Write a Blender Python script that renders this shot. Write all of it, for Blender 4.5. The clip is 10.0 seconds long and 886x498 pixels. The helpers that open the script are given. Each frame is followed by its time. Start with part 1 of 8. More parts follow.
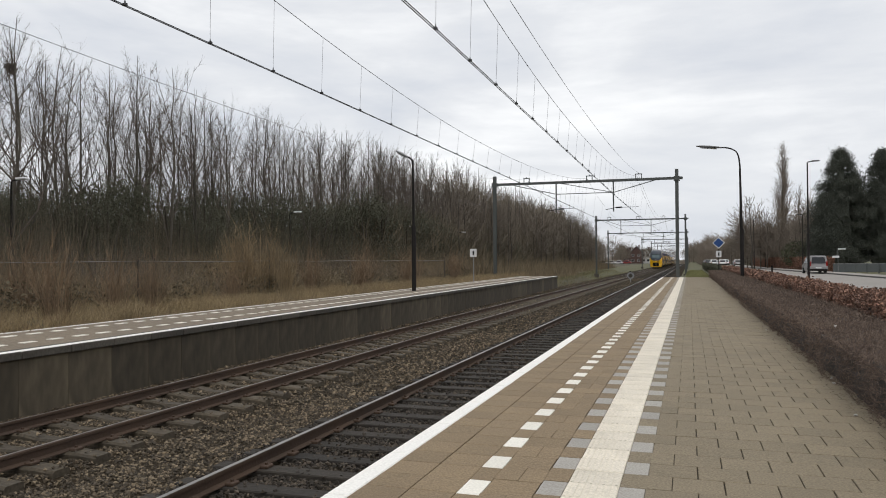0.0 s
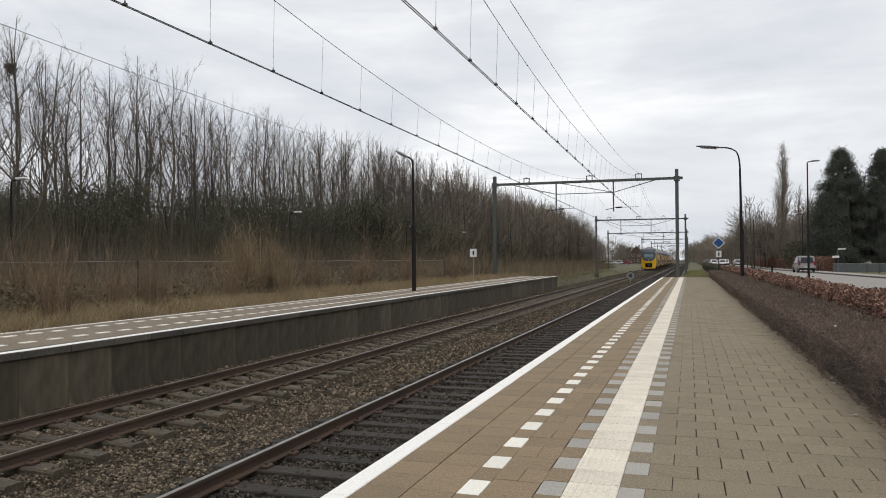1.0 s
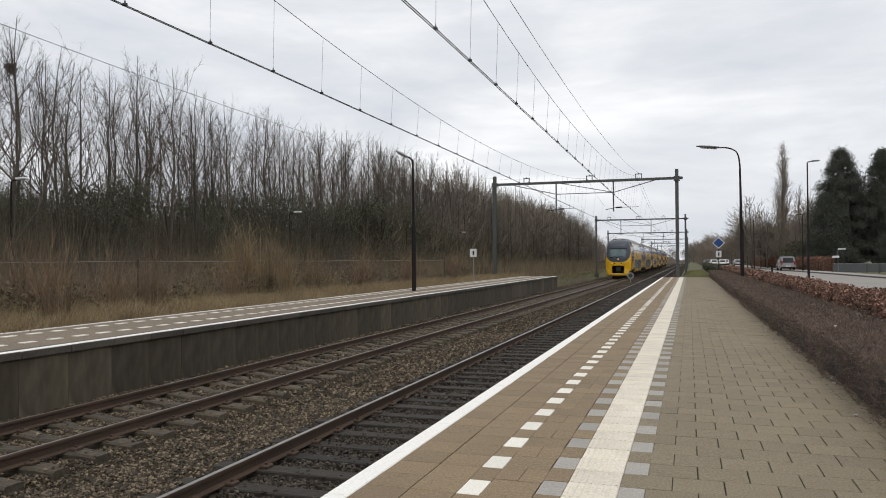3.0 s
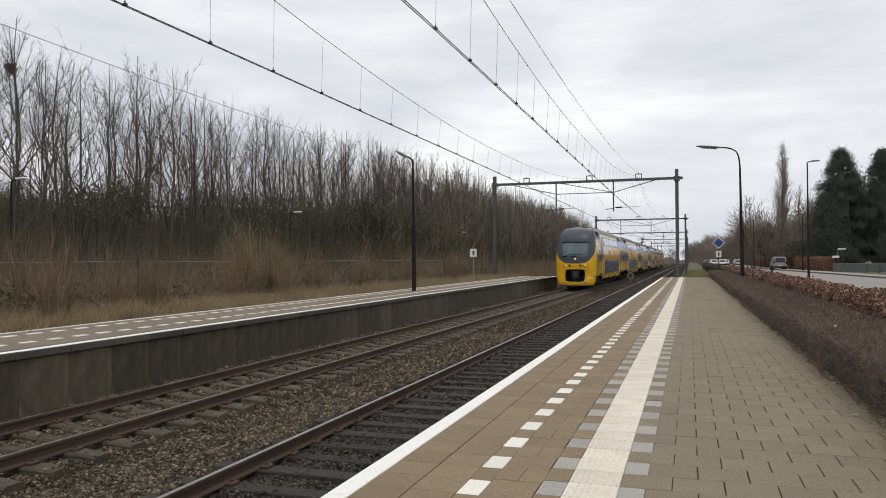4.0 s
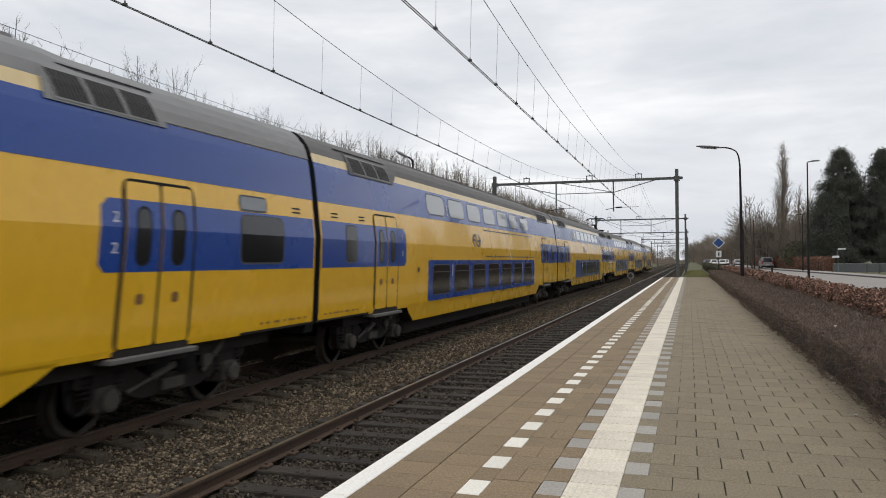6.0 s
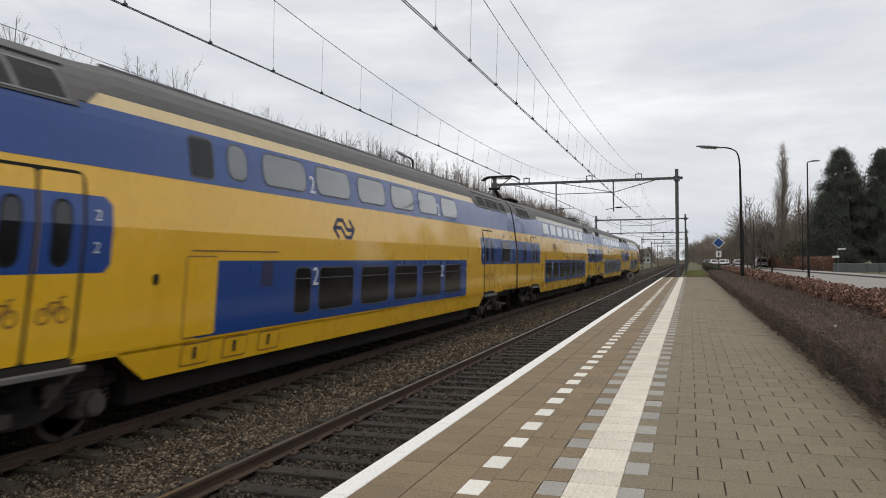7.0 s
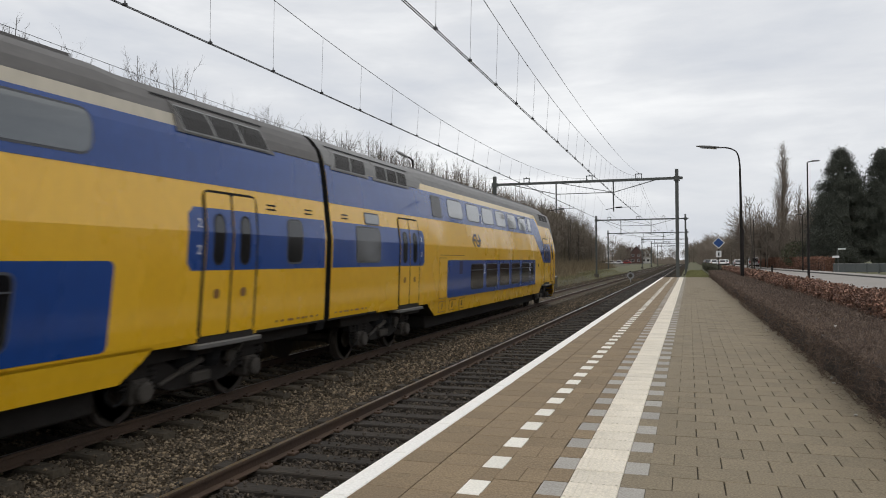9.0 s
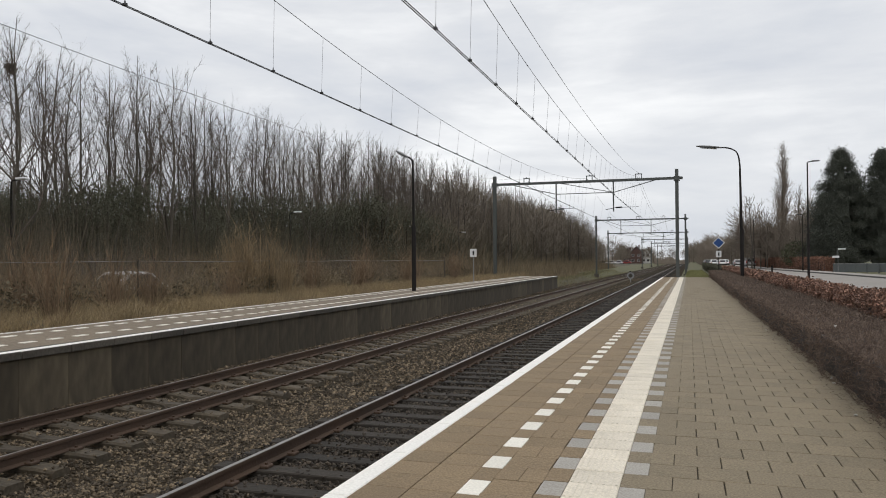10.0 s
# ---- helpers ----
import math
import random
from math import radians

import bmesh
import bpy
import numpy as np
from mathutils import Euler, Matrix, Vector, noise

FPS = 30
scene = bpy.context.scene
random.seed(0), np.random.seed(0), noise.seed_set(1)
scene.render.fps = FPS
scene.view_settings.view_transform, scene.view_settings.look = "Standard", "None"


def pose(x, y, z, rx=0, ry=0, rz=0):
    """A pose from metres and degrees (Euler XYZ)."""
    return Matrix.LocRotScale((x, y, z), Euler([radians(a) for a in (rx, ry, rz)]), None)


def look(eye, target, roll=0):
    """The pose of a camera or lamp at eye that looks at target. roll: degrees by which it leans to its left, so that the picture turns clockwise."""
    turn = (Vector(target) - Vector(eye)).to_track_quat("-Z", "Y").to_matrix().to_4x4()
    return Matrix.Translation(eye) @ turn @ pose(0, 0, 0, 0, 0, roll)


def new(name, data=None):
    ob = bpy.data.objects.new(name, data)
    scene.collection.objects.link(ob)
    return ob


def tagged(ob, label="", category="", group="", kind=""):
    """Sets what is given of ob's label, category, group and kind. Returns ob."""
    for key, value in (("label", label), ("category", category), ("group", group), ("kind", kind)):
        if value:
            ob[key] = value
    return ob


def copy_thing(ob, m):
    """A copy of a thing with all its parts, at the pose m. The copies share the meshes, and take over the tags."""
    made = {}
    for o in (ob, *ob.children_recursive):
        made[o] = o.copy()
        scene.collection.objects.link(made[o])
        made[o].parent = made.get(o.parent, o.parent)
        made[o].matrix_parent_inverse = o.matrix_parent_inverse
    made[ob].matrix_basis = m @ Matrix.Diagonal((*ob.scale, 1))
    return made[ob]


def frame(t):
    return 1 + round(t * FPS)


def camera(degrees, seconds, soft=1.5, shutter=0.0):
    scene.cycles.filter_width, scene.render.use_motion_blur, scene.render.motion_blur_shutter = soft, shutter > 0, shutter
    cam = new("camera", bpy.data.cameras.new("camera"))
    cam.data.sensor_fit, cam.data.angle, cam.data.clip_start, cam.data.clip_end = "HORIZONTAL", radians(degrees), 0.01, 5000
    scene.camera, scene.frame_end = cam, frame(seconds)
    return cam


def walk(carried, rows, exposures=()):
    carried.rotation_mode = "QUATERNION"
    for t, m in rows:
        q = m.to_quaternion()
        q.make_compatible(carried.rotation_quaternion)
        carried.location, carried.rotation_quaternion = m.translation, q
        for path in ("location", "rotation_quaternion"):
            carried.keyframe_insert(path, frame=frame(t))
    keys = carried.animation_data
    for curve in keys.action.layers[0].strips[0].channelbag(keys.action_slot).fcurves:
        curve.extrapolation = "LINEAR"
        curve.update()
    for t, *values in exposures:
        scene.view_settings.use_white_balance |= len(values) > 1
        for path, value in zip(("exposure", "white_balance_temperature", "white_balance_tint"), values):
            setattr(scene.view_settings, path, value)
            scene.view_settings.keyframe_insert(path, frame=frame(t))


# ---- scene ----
cam = camera(61.22, 10.0, soft=1.0, shutter=0.69)
# the sensor is read out row by row from the top, which makes the passing train lean
scene.cycles.rolling_shutter_type, scene.cycles.rolling_shutter_duration = "TOP", 0.116
EYE = Vector((0.0, 0.0, 2.145))
_yaw, _pitch = radians(18.199), radians(0.919)
AIM = EYE + Vector((-math.sin(_yaw) * math.cos(_pitch), math.cos(_yaw) * math.cos(_pitch), math.sin(_pitch)))
walk(cam, [(0.0, look(EYE, AIM, -0.332)), (10.0, look(EYE, AIM, -0.332))], exposures=[(0.0, 0.0), (5.3, 0.0), (7.0, -0.09), (9.5, -0.09), (10.0, -0.06)])

# ---- light: an overcast winter day ----
world = bpy.data.worlds.new("overcast_sky")
scene.world = world
world.use_nodes = True
wn, wl = world.node_tree.nodes, world.node_tree.links
wn.clear()
w_out = wn.new("ShaderNodeOutputWorld")
w_bg = wn.new("ShaderNodeBackground")
w_bg.inputs["Strength"].default_value = 1.0
w_sky = wn.new("ShaderNodeTexSky")
w_sky.sky_type = "NISHITA"
w_sky.sun_disc = False
w_sky.sun_elevation, w_sky.sun_rotation = radians(64), radians(155)
w_dim = wn.new("ShaderNodeVectorMath")
w_dim.operation = "SCALE"
w_dim.inputs["Scale"].default_value = 0.06
wl.new(w_sky.outputs[0], w_dim.inputs[0])
w_co = wn.new("ShaderNodeTexCoord")
w_map = wn.new("ShaderNodeMapping")
w_map.inputs["Scale"].default_value = (1.0, 1.0, 4.2)
wl.new(w_co.outputs["Generated"], w_map.inputs[0])
w_n1 = wn.new("ShaderNodeTexNoise")
w_n1.inputs["Scale"].default_value, w_n1.inputs["Detail"].default_value = 2.1, 5.0
w_n1.inputs["Roughness"].default_value, w_n1.inputs["Distortion"].default_value = 0.5, 0.5
wl.new(w_map.outputs[0], w_n1.inputs[0])
w_ramp = wn.new("ShaderNodeValToRGB")
w_ramp.color_ramp.elements[0].position, w_ramp.color_ramp.elements[0].color = 0.34, (0.70, 0.735, 0.80, 1)
w_ramp.color_ramp.elements[1].position, w_ramp.color_ramp.elements[1].color = 0.68, (1.07, 1.08, 1.09, 1)
e = w_ramp.color_ramp.elements.new(0.52)
e.color = (0.85, 0.87, 0.905, 1)
w_n2 = wn.new("ShaderNodeTexNoise")
w_n2.inputs["Scale"].default_value, w_n2.inputs["Detail"].default_value = 5.5, 6.0
w_n2.inputs["Roughness"].default_value = 0.6
wl.new(w_map.outputs[0], w_n2.inputs[0])
w_sum = wn.new("ShaderNodeMath")
w_sum.operation = "MULTIPLY_ADD"
w_sum.inputs[1].default_value, w_sum.inputs[2].default_value = 0.35, -0.175
wl.new(w_n2.outputs[0], w_sum.inputs[0])
w_add = wn.new("ShaderNodeMath")
wl.new(w_sum.outputs[0], w_add.inputs[0])
wl.new(w_n1.outputs[0], w_add.inputs[1])
wl.new(w_add.outputs[0], w_ramp.inputs[0])
w_mix = wn.new("ShaderNodeMix")
w_mix.data_type = "RGBA"
w_mix.inputs[0].default_value = 0.93
wl.new(w_dim.outputs[0], w_mix.inputs[6])
wl.new(w_ramp.outputs[0], w_mix.inputs[7])
wl.new(w_mix.outputs[2], w_bg.inputs["Color"])
wl.new(w_bg.outputs[0], w_out.inputs["Surface"])

sun = new("sun", bpy.data.lights.new("sun", "SUN"))
sun.data.energy, sun.data.angle, sun.data.color = 0.8, radians(25), (1.0, 0.95, 0.87)
sun.matrix_world = look((12, -26, 60), (0, 0, 0))


# ---- materials ----
def nodes_of(name):
    m = bpy.data.materials.new(name)
    m.use_nodes = True
    nt = m.node_tree
    return m, nt.nodes, nt.links, nt.nodes["Principled BSDF"]


def mat(name, c1, c2=None, rough=0.75, metal=0.0, s1=1.5, s2=30.0, bump=0.15, vary=0.0, source="object", stretch=(1, 1, 1), emit=0.0, coat=0.0, fine=0.35, coherent=False, tail=0.0, grain=0.0, contrast=1.0, spec=0.5):
    """Two scales of noise between two colours, with relief; vary: spread of brightness from piece to piece (source object or island); tail: a few pieces much paler; grain: fine speckle; coherent: patches run on over all pieces."""
    m, n, l, b = nodes_of(name)
    c2 = c2 or tuple(c * 0.75 for c in c1)
    co = n.new("ShaderNodeTexCoord")
    mp = n.new("ShaderNodeMapping")
    mp.inputs["Scale"].default_value = stretch
    l.new(co.outputs["Object"], mp.inputs[0])
    vec = mp.outputs[0]
    rnd = None
    if vary > 0:
        if source == "object":
            oi = n.new("ShaderNodeObjectInfo")
            rnd = oi.outputs["Random"]
        else:
            ge = n.new("ShaderNodeNewGeometry")
            rnd = ge.outputs["Random Per Island"]
        if coherent:
            mp.inputs["Scale"].default_value = stretch
    if vary > 0 and not coherent:
        add = n.new("ShaderNodeVectorMath")
        sc = n.new("ShaderNodeMath")
        sc.operation = "MULTIPLY"
        sc.inputs[1].default_value = 37.0
        l.new(rnd, sc.inputs[0])
        l.new(vec, add.inputs[0])
        l.new(sc.outputs[0], add.inputs[1])
        vec = add.outputs[0]
    n1, n2 = n.new("ShaderNodeTexNoise"), n.new("ShaderNodeTexNoise")
    n1.inputs["Scale"].default_value, n1.inputs["Detail"].default_value = s1, 4.0
    n2.inputs["Scale"].default_value, n2.inputs["Detail"].default_value = s2, 3.0
    l.new(vec, n1.inputs[0])
    l.new(vec, n2.inputs[0])
    mx = n.new("ShaderNodeMath")
    mx.operation = "MULTIPLY_ADD"
    mx.inputs[1].default_value = fine
    l.new(n2.outputs[0], mx.inputs[0])
    sub = n.new("ShaderNodeMath")
    sub.operation = "MULTIPLY_ADD"
    sub.inputs[1].default_value, sub.inputs[2].default_value = 1.6 * (1 - fine), -0.3 * (1 - fine)
    l.new(n1.outputs[0], sub.inputs[0])
    l.new(sub.outputs[0], mx.inputs[2])
    mix = n.new("ShaderNodeMix")
    mix.data_type = "RGBA"
    mix.inputs[6].default_value, mix.inputs[7].default_value = (*c2, 1), (*c1, 1)
    if contrast > 1:
        ct = n.new("ShaderNodeMapRange")
        ct.inputs[1].default_value, ct.inputs[2].default_value = 0.5 - 0.5 / contrast, 0.5 + 0.5 / contrast
        l.new(mx.outputs[0], ct.inputs[0])
        l.new(ct.outputs[0], mix.inputs[0])
    else:
        l.new(mx.outputs[0], mix.inputs[0])
    col = mix.outputs[2]
    if rnd is not None:
        hs = n.new("ShaderNodeHueSaturation")
        mr = n.new("ShaderNodeMapRange")
        mr.inputs[3].default_value, mr.inputs[4].default_value = 1 - vary, 1 + vary + tail
        if tail > 0:
            pw = n.new("ShaderNodeMath")
            pw.operation = "POWER"
            pw.inputs[1].default_value = 3.0
            l.new(rnd, pw.inputs[0])
            l.new(pw.outputs[0], mr.inputs[0])
        else:
            l.new(rnd, mr.inputs[0])
        l.new(mr.outputs[0], hs.inputs["Value"])
        l.new(col, hs.inputs["Color"])
        col = hs.outputs[0]
    if grain > 0:
        gs = n.new("ShaderNodeHueSaturation")
        gr = n.new("ShaderNodeMapRange")
        gr.inputs[1].default_value, gr.inputs[2].default_value = 0.32, 0.68
        gr.inputs[3].default_value, gr.inputs[4].default_value = 1 - grain, 1 + grain
        l.new(n2.outputs[0], gr.inputs[0])
        l.new(gr.outputs[0], gs.inputs["Value"])
        l.new(col, gs.inputs["Color"])
        col = gs.outputs[0]
    l.new(col, b.inputs["Base Color"])
    rr = n.new("ShaderNodeMapRange")
    rr.inputs[3].default_value, rr.inputs[4].default_value = max(0.02, rough - 0.12), min(1.0, rough + 0.12)
    l.new(n1.outputs[0], rr.inputs[0])
    l.new(rr.outputs[0], b.inputs["Roughness"])
    b.inputs["Metallic"].default_value = metal
    b.inputs["Coat Weight"].default_value = coat
    b.inputs["Specular IOR Level"].default_value = spec
    if bump > 0:
        bp = n.new("ShaderNodeBump")
        bp.inputs["Strength"].default_value, bp.inputs["Distance"].default_value = bump, 0.02
        l.new(n2.outputs[0], bp.inputs["Height"])
        l.new(bp.outputs[0], b.inputs["Normal"])
    if emit > 0:
        b.inputs["Emission Color"].default_value = (*c1, 1)
        b.inputs["Emission Strength"].default_value = emit
    return m


M = {}
M["paver"] = mat("paver_concrete", (0.252, 0.205, 0.136), (0.184, 0.149, 0.098), 0.9, s1=1.2, s2=75, bump=0.3, vary=0.075, grain=0.2, contrast=1.3)
M["paver_joined"] = mat("paver_concrete_joined", (0.252, 0.205, 0.136), (0.184, 0.149, 0.098), 0.9, s1=1.2, s2=75, bump=0.3, vary=0.075, grain=0.2, source="island", contrast=1.3)
M["paver_edge"] = mat("paver_brown", (0.272, 0.200, 0.119), (0.19, 0.138, 0.083), 0.9, s1=1.2, s2=75, bump=0.35, vary=0.09, grain=0.2, source="island", contrast=1.3)
M["paver_edge_one"] = mat("paver_brown_single", (0.272, 0.200, 0.119), (0.19, 0.138, 0.083), 0.9, s1=1.2, s2=75, bump=0.35, vary=0.09, grain=0.2, contrast=1.3)
M["joint"] = mat("joint_sand", (0.085, 0.07, 0.048), (0.04, 0.033, 0.024), 0.95, s1=3, s2=60)
M["white_tile"] = mat("white_tile", (0.86, 0.83, 0.75), (0.72, 0.68, 0.59), 0.75, s1=2, s2=60, bump=0.1, vary=0.06, grain=0.08)
M["white_paint"] = mat("white_paint", (0.93, 0.91, 0.86), (0.82, 0.79, 0.73), 0.7, s1=1.3, s2=50, bump=0.1, grain=0.08, contrast=1.5)
M["tactile"] = mat("tactile_tile", (0.81, 0.745, 0.63), (0.62, 0.56, 0.455), 0.8, s1=2.2, s2=60, bump=0.15, vary=0.07, grain=0.1, contrast=1.6)
M["grey_tile"] = mat("grey_tile", (0.42, 0.395, 0.355), (0.31, 0.292, 0.262), 0.9, s1=2, s2=70, bump=0.2, vary=0.12, grain=0.15, spec=0.3)
M["concrete"] = mat("concrete_grey", (0.098, 0.086, 0.068), (0.048, 0.042, 0.034), 0.9, s1=0.8, s2=25, bump=0.25, vary=0.15, grain=0.15, contrast=1.8)
M["wall_dark"] = mat("platform_wall_concrete", (0.118, 0.096, 0.060), (0.022, 0.019, 0.014), 0.92, s1=1.3, s2=6, bump=0.3, stretch=(1, 1, 0.7), fine=0.33, grain=0.12, contrast=2.2)
M["wall_panel"] = mat("platform_wall_panel", (0.108, 0.086, 0.055), (0.038, 0.031, 0.021), 0.92, s1=0.9, s2=5, bump=0.3, stretch=(1, 1, 0.4), fine=0.4, grain=0.15, contrast=1.8, vary=0.14, tail=0.5, coherent=True)
M["ballast"] = mat("ballast_bed", (0.056, 0.043, 0.028), (0.020, 0.016, 0.011), 0.98, s1=1.2, s2=26, bump=1.0, fine=0.6, grain=0.3, contrast=1.6, spec=0.05)
M["stone"] = mat("ballast_stone", (0.122, 0.088, 0.053), (0.070, 0.058, 0.041), 0.9, s1=0.5, s2=9, bump=0.0, vary=0.5, tail=1.5, coherent=True, source="island", fine=0.55)
M["stone_oily"] = mat("oily_ballast_stone", (0.062, 0.047, 0.032), (0.036, 0.030, 0.024), 0.9, s1=0.5, s2=9, bump=0.0, vary=0.45, tail=0.8, coherent=True, source="island", fine=0.55)
M["sleeper_far"] = mat("sleeper_weathered", (0.100, 0.079, 0.052), (0.052, 0.042, 0.029), 0.9, s1=2, s2=22, bump=0.4, vary=0.18, grain=0.25, contrast=1.7)
M["sleeper_near"] = mat("sleeper_oiled", (0.046, 0.038, 0.029), (0.019, 0.016, 0.013), 0.98, s1=2, s2=22, bump=0.4, vary=0.3, stretch=(0.4, 2, 2), grain=0.25)
M["rail_side"] = mat("rail_rust", (0.092, 0.055, 0.034), (0.044, 0.027, 0.018), 0.85, s1=1.0, s2=40, bump=0.3, contrast=1.6)
M["rail_top"] = mat("rail_running_band", (0.42, 0.40, 0.38), (0.30, 0.28, 0.26), 0.32, metal=1.0, s1=0.6, s2=15, bump=0.02)
M["galv"] = mat("mast_grey_paint", (0.088, 0.096, 0.09), (0.058, 0.062, 0.058), 0.6, s1=0.8, s2=20, bump=0.1)
M["dark_metal"] = mat("dark_painted_steel", (0.018, 0.0145, 0.0135), (0.011, 0.009, 0.0085), 0.65, s1=1, s2=30, bump=0.08, spec=0.25)
M["wire"] = mat("copper_wire_dark", (0.05, 0.05, 0.05), (0.03, 0.03, 0.032), 0.6, s1=1, s2=20, bump=0)
M["wire_thin"] = mat("dropper_wire", (0.20, 0.20, 0.21), (0.14, 0.14, 0.15), 0.6, s1=1, s2=20, bump=0)
M["soil"] = mat("ground_soil_grass", (0.10, 0.085, 0.045), (0.05, 0.042, 0.028), 0.95, s1=0.35, s2=9, bump=0.6)
M["verge"] = mat("verge_grass", (0.125, 0.124, 0.058), (0.078, 0.074, 0.038), 0.95, s1=0.5, s2=12, bump=0.6, grain=0.2)
M["asphalt"] = mat("road_light_asphalt", (0.315, 0.290, 0.262), (0.25, 0.23, 0.208), 0.9, s1=0.4, s2=60, bump=0.15, contrast=1.5)
M["walk"] = mat("footway_tiles", (0.34, 0.31, 0.28), (0.27, 0.25, 0.225), 0.9, s1=0.4, s2=40, bump=0.15)


# ---- mesh helpers ----
def part(name, bm, material, parent=None, label="", smooth=False):
    me = bpy.data.meshes.new(name)
    bm.to_mesh(me)
    bm.free()
    for one in material if isinstance(material, (list, tuple)) else [material]:
        me.materials.append(one)
    if smooth:
        me.polygons.foreach_set("use_smooth", [True] * len(me.polygons))
    ob = new(name, me)
    if parent is not None:
        ob.parent = parent
    if label:
        ob["label"] = label
    return ob


def raw(name, verts, faces, material, parent=None, label="", smooth=False, mats=None):
    me = bpy.data.meshes.new(name)
    me.from_pydata(verts, [], faces)
    for one in material if isinstance(material, (list, tuple)) else [material]:
        me.materials.append(one)
    if mats is not None:
        me.polygons.foreach_set("material_index", mats)
    if smooth:
        me.polygons.foreach_set("use_smooth", [True] * len(me.polygons))
    me.update()
    ob = new(name, me)
    if parent is not None:
        ob.parent = parent
    if label:
        ob["label"] = label
    return ob


def empty(name, at=(0, 0, 0), rz=0.0):
    ob = new(name)
    ob.empty_display_size = 0.2
    ob.matrix_basis = pose(*at, 0, 0, rz)
    return ob


def box(bm, x0, x1, y0, y1, z0, z1, bevel=0.0):
    vs = [bm.verts.new(c) for c in ((x0, y0, z0), (x1, y0, z0), (x1, y1, z0), (x0, y1, z0), (x0, y0, z1), (x1, y0, z1), (x1, y1, z1), (x0, y1, z1))]
    fs = [bm.faces.new([vs[i] for i in f]) for f in ((3, 2, 1, 0), (4, 5, 6, 7), (0, 1, 5, 4), (1, 2, 6, 5), (2, 3, 7, 6), (3, 0, 4, 7))]
    if bevel:
        bmesh.ops.bevel(bm, geom=list({e for f in fs for e in f.edges}), offset=bevel, segments=1, affect="EDGES")
    return vs


def tube(bm, pts, radii, n=8, cap=True):
    """A round bar through the points, with a radius at each."""
    pts = [Vector(p) for p in pts]
    if not isinstance(radii, (list, tuple)):
        radii = [radii] * len(pts)
    rings = []
    for i, p in enumerate(pts):
        d = (pts[min(i + 1, len(pts) - 1)] - pts[max(i - 1, 0)]).normalized()
        side = d.cross(Vector((0, 0, 1)) if abs(d.z) < 0.9 else Vector((0, 1, 0))).normalized()
        up = side.cross(d)
        rings.append([bm.verts.new(p + radii[i] * (math.cos(a) * side + math.sin(a) * up)) for a in (2 * math.pi * k / n for k in range(n))])
    for a, b in zip(rings, rings[1:]):
        for k in range(n):
            bm.faces.new((a[k], a[(k + 1) % n], b[(k + 1) % n], b[k]))
    if cap:
        bm.faces.new(rings[0])
        bm.faces.new(list(reversed(rings[-1])))


def prism_y(bm, outline, y0, y1):
    """An outline of (x, z), anticlockwise, drawn out along y."""
    a = [bm.verts.new((x, y0, z)) for x, z in outline]
    b = [bm.verts.new((x, y1, z)) for x, z in outline]
    n = len(outline)
    sides = [bm.faces.new((a[i], b[i], b[(i + 1) % n], a[(i + 1) % n])) for i in range(n)]
    bm.faces.new(list(reversed(a)))
    bm.faces.new(b)
    bmesh.ops.recalc_face_normals(bm, faces=bm.faces[:])
    return sides


def ngon_disc(bm, centre, normal, r, depth, n=20):
    c, d = Vector(centre), Vector(normal).normalized()
    tube(bm, [c, c + d * depth], r, n)


# ---- the lie of the land ----
PZ = 0.78          # platform tops above the rails
XN, XF = -3.87, -8.04   # middles of the near and the far track


def far_edge(y):
    return -9.72 - 0.0185 * y


def land(x, y):
    """Height of the ground."""
    def blend(a, b, t):
        t = min(1, max(0, t))
        return a + (b - a) * t * t * (3 - 2 * t)
    end = min(1, max(0, (y - 62) / 8))
    bed = -0.75
    if x < -6:
        near = 0.62 if y < 66 else blend(0.62, -0.1, (y - 66) / 10)
        z = blend(bed, near, (-x - (11.2 + 0.02 * y)) / 1.4)
        z = blend(z, 0.18, (-x - 17) / 6)
        return z + 0.10 * noise.noise((x * 0.3, y * 0.3, 0)) * min(1, max(0, (-x - 13) / 3))
    top = blend(0.70, 0.45, end)
    if x > 3.2:
        return blend(top, 0.45, (x - 3.2) / 0.6)
    return blend(bed, top, (x - (-1.2 - 0.2 * end)) / 1.6)


def build_ground():
    xs = [-900, -400, -200, -120, -80, -60, -45, -36, -30, -26, -23, -21, -19, -17, -16, -15, -14, -13.4, -12.9, -12.4, -11.9, -11.4, -10.9, -10, -6, -2.5, -1.4, -1, -0.6, -0.2, 0.2, 0.6, 1.2, 2, 3, 3.4, 3.8, 5, 7, 10, 14, 20, 30, 50, 90, 160, 300, 700]
    ys = [-300, -100, -40, -20, -10] + [i * 2.0 for i in range(-4, 40)] + [80 + i * 10 for i in range(0, 18)] + [280, 350, 450, 600, 900, 1500, 2600]
    verts = [(x, y, land(x, y)) for y in ys for x in xs]
    n = len(xs)
    faces = [(j * n + i, j * n + i + 1, (j + 1) * n + i + 1, (j + 1) * n + i) for j in range(len(ys) - 1) for i in range(n - 1)]
    mats = [1 if (xs[i] > -2 or (ys[j] > 105 and xs[i] > -16.5) or (ys[j] > 130 and xs[i] > -22)) else 0 for j in range(len(ys) - 1) for i in range(n - 1)]
    g = raw("ground", verts, faces, [M["soil"], M["verge"]], smooth=True, mats=mats)
    tagged(g, "rough winter ground with dull grass and bare soil", "ground", kind="structure")


build_ground()


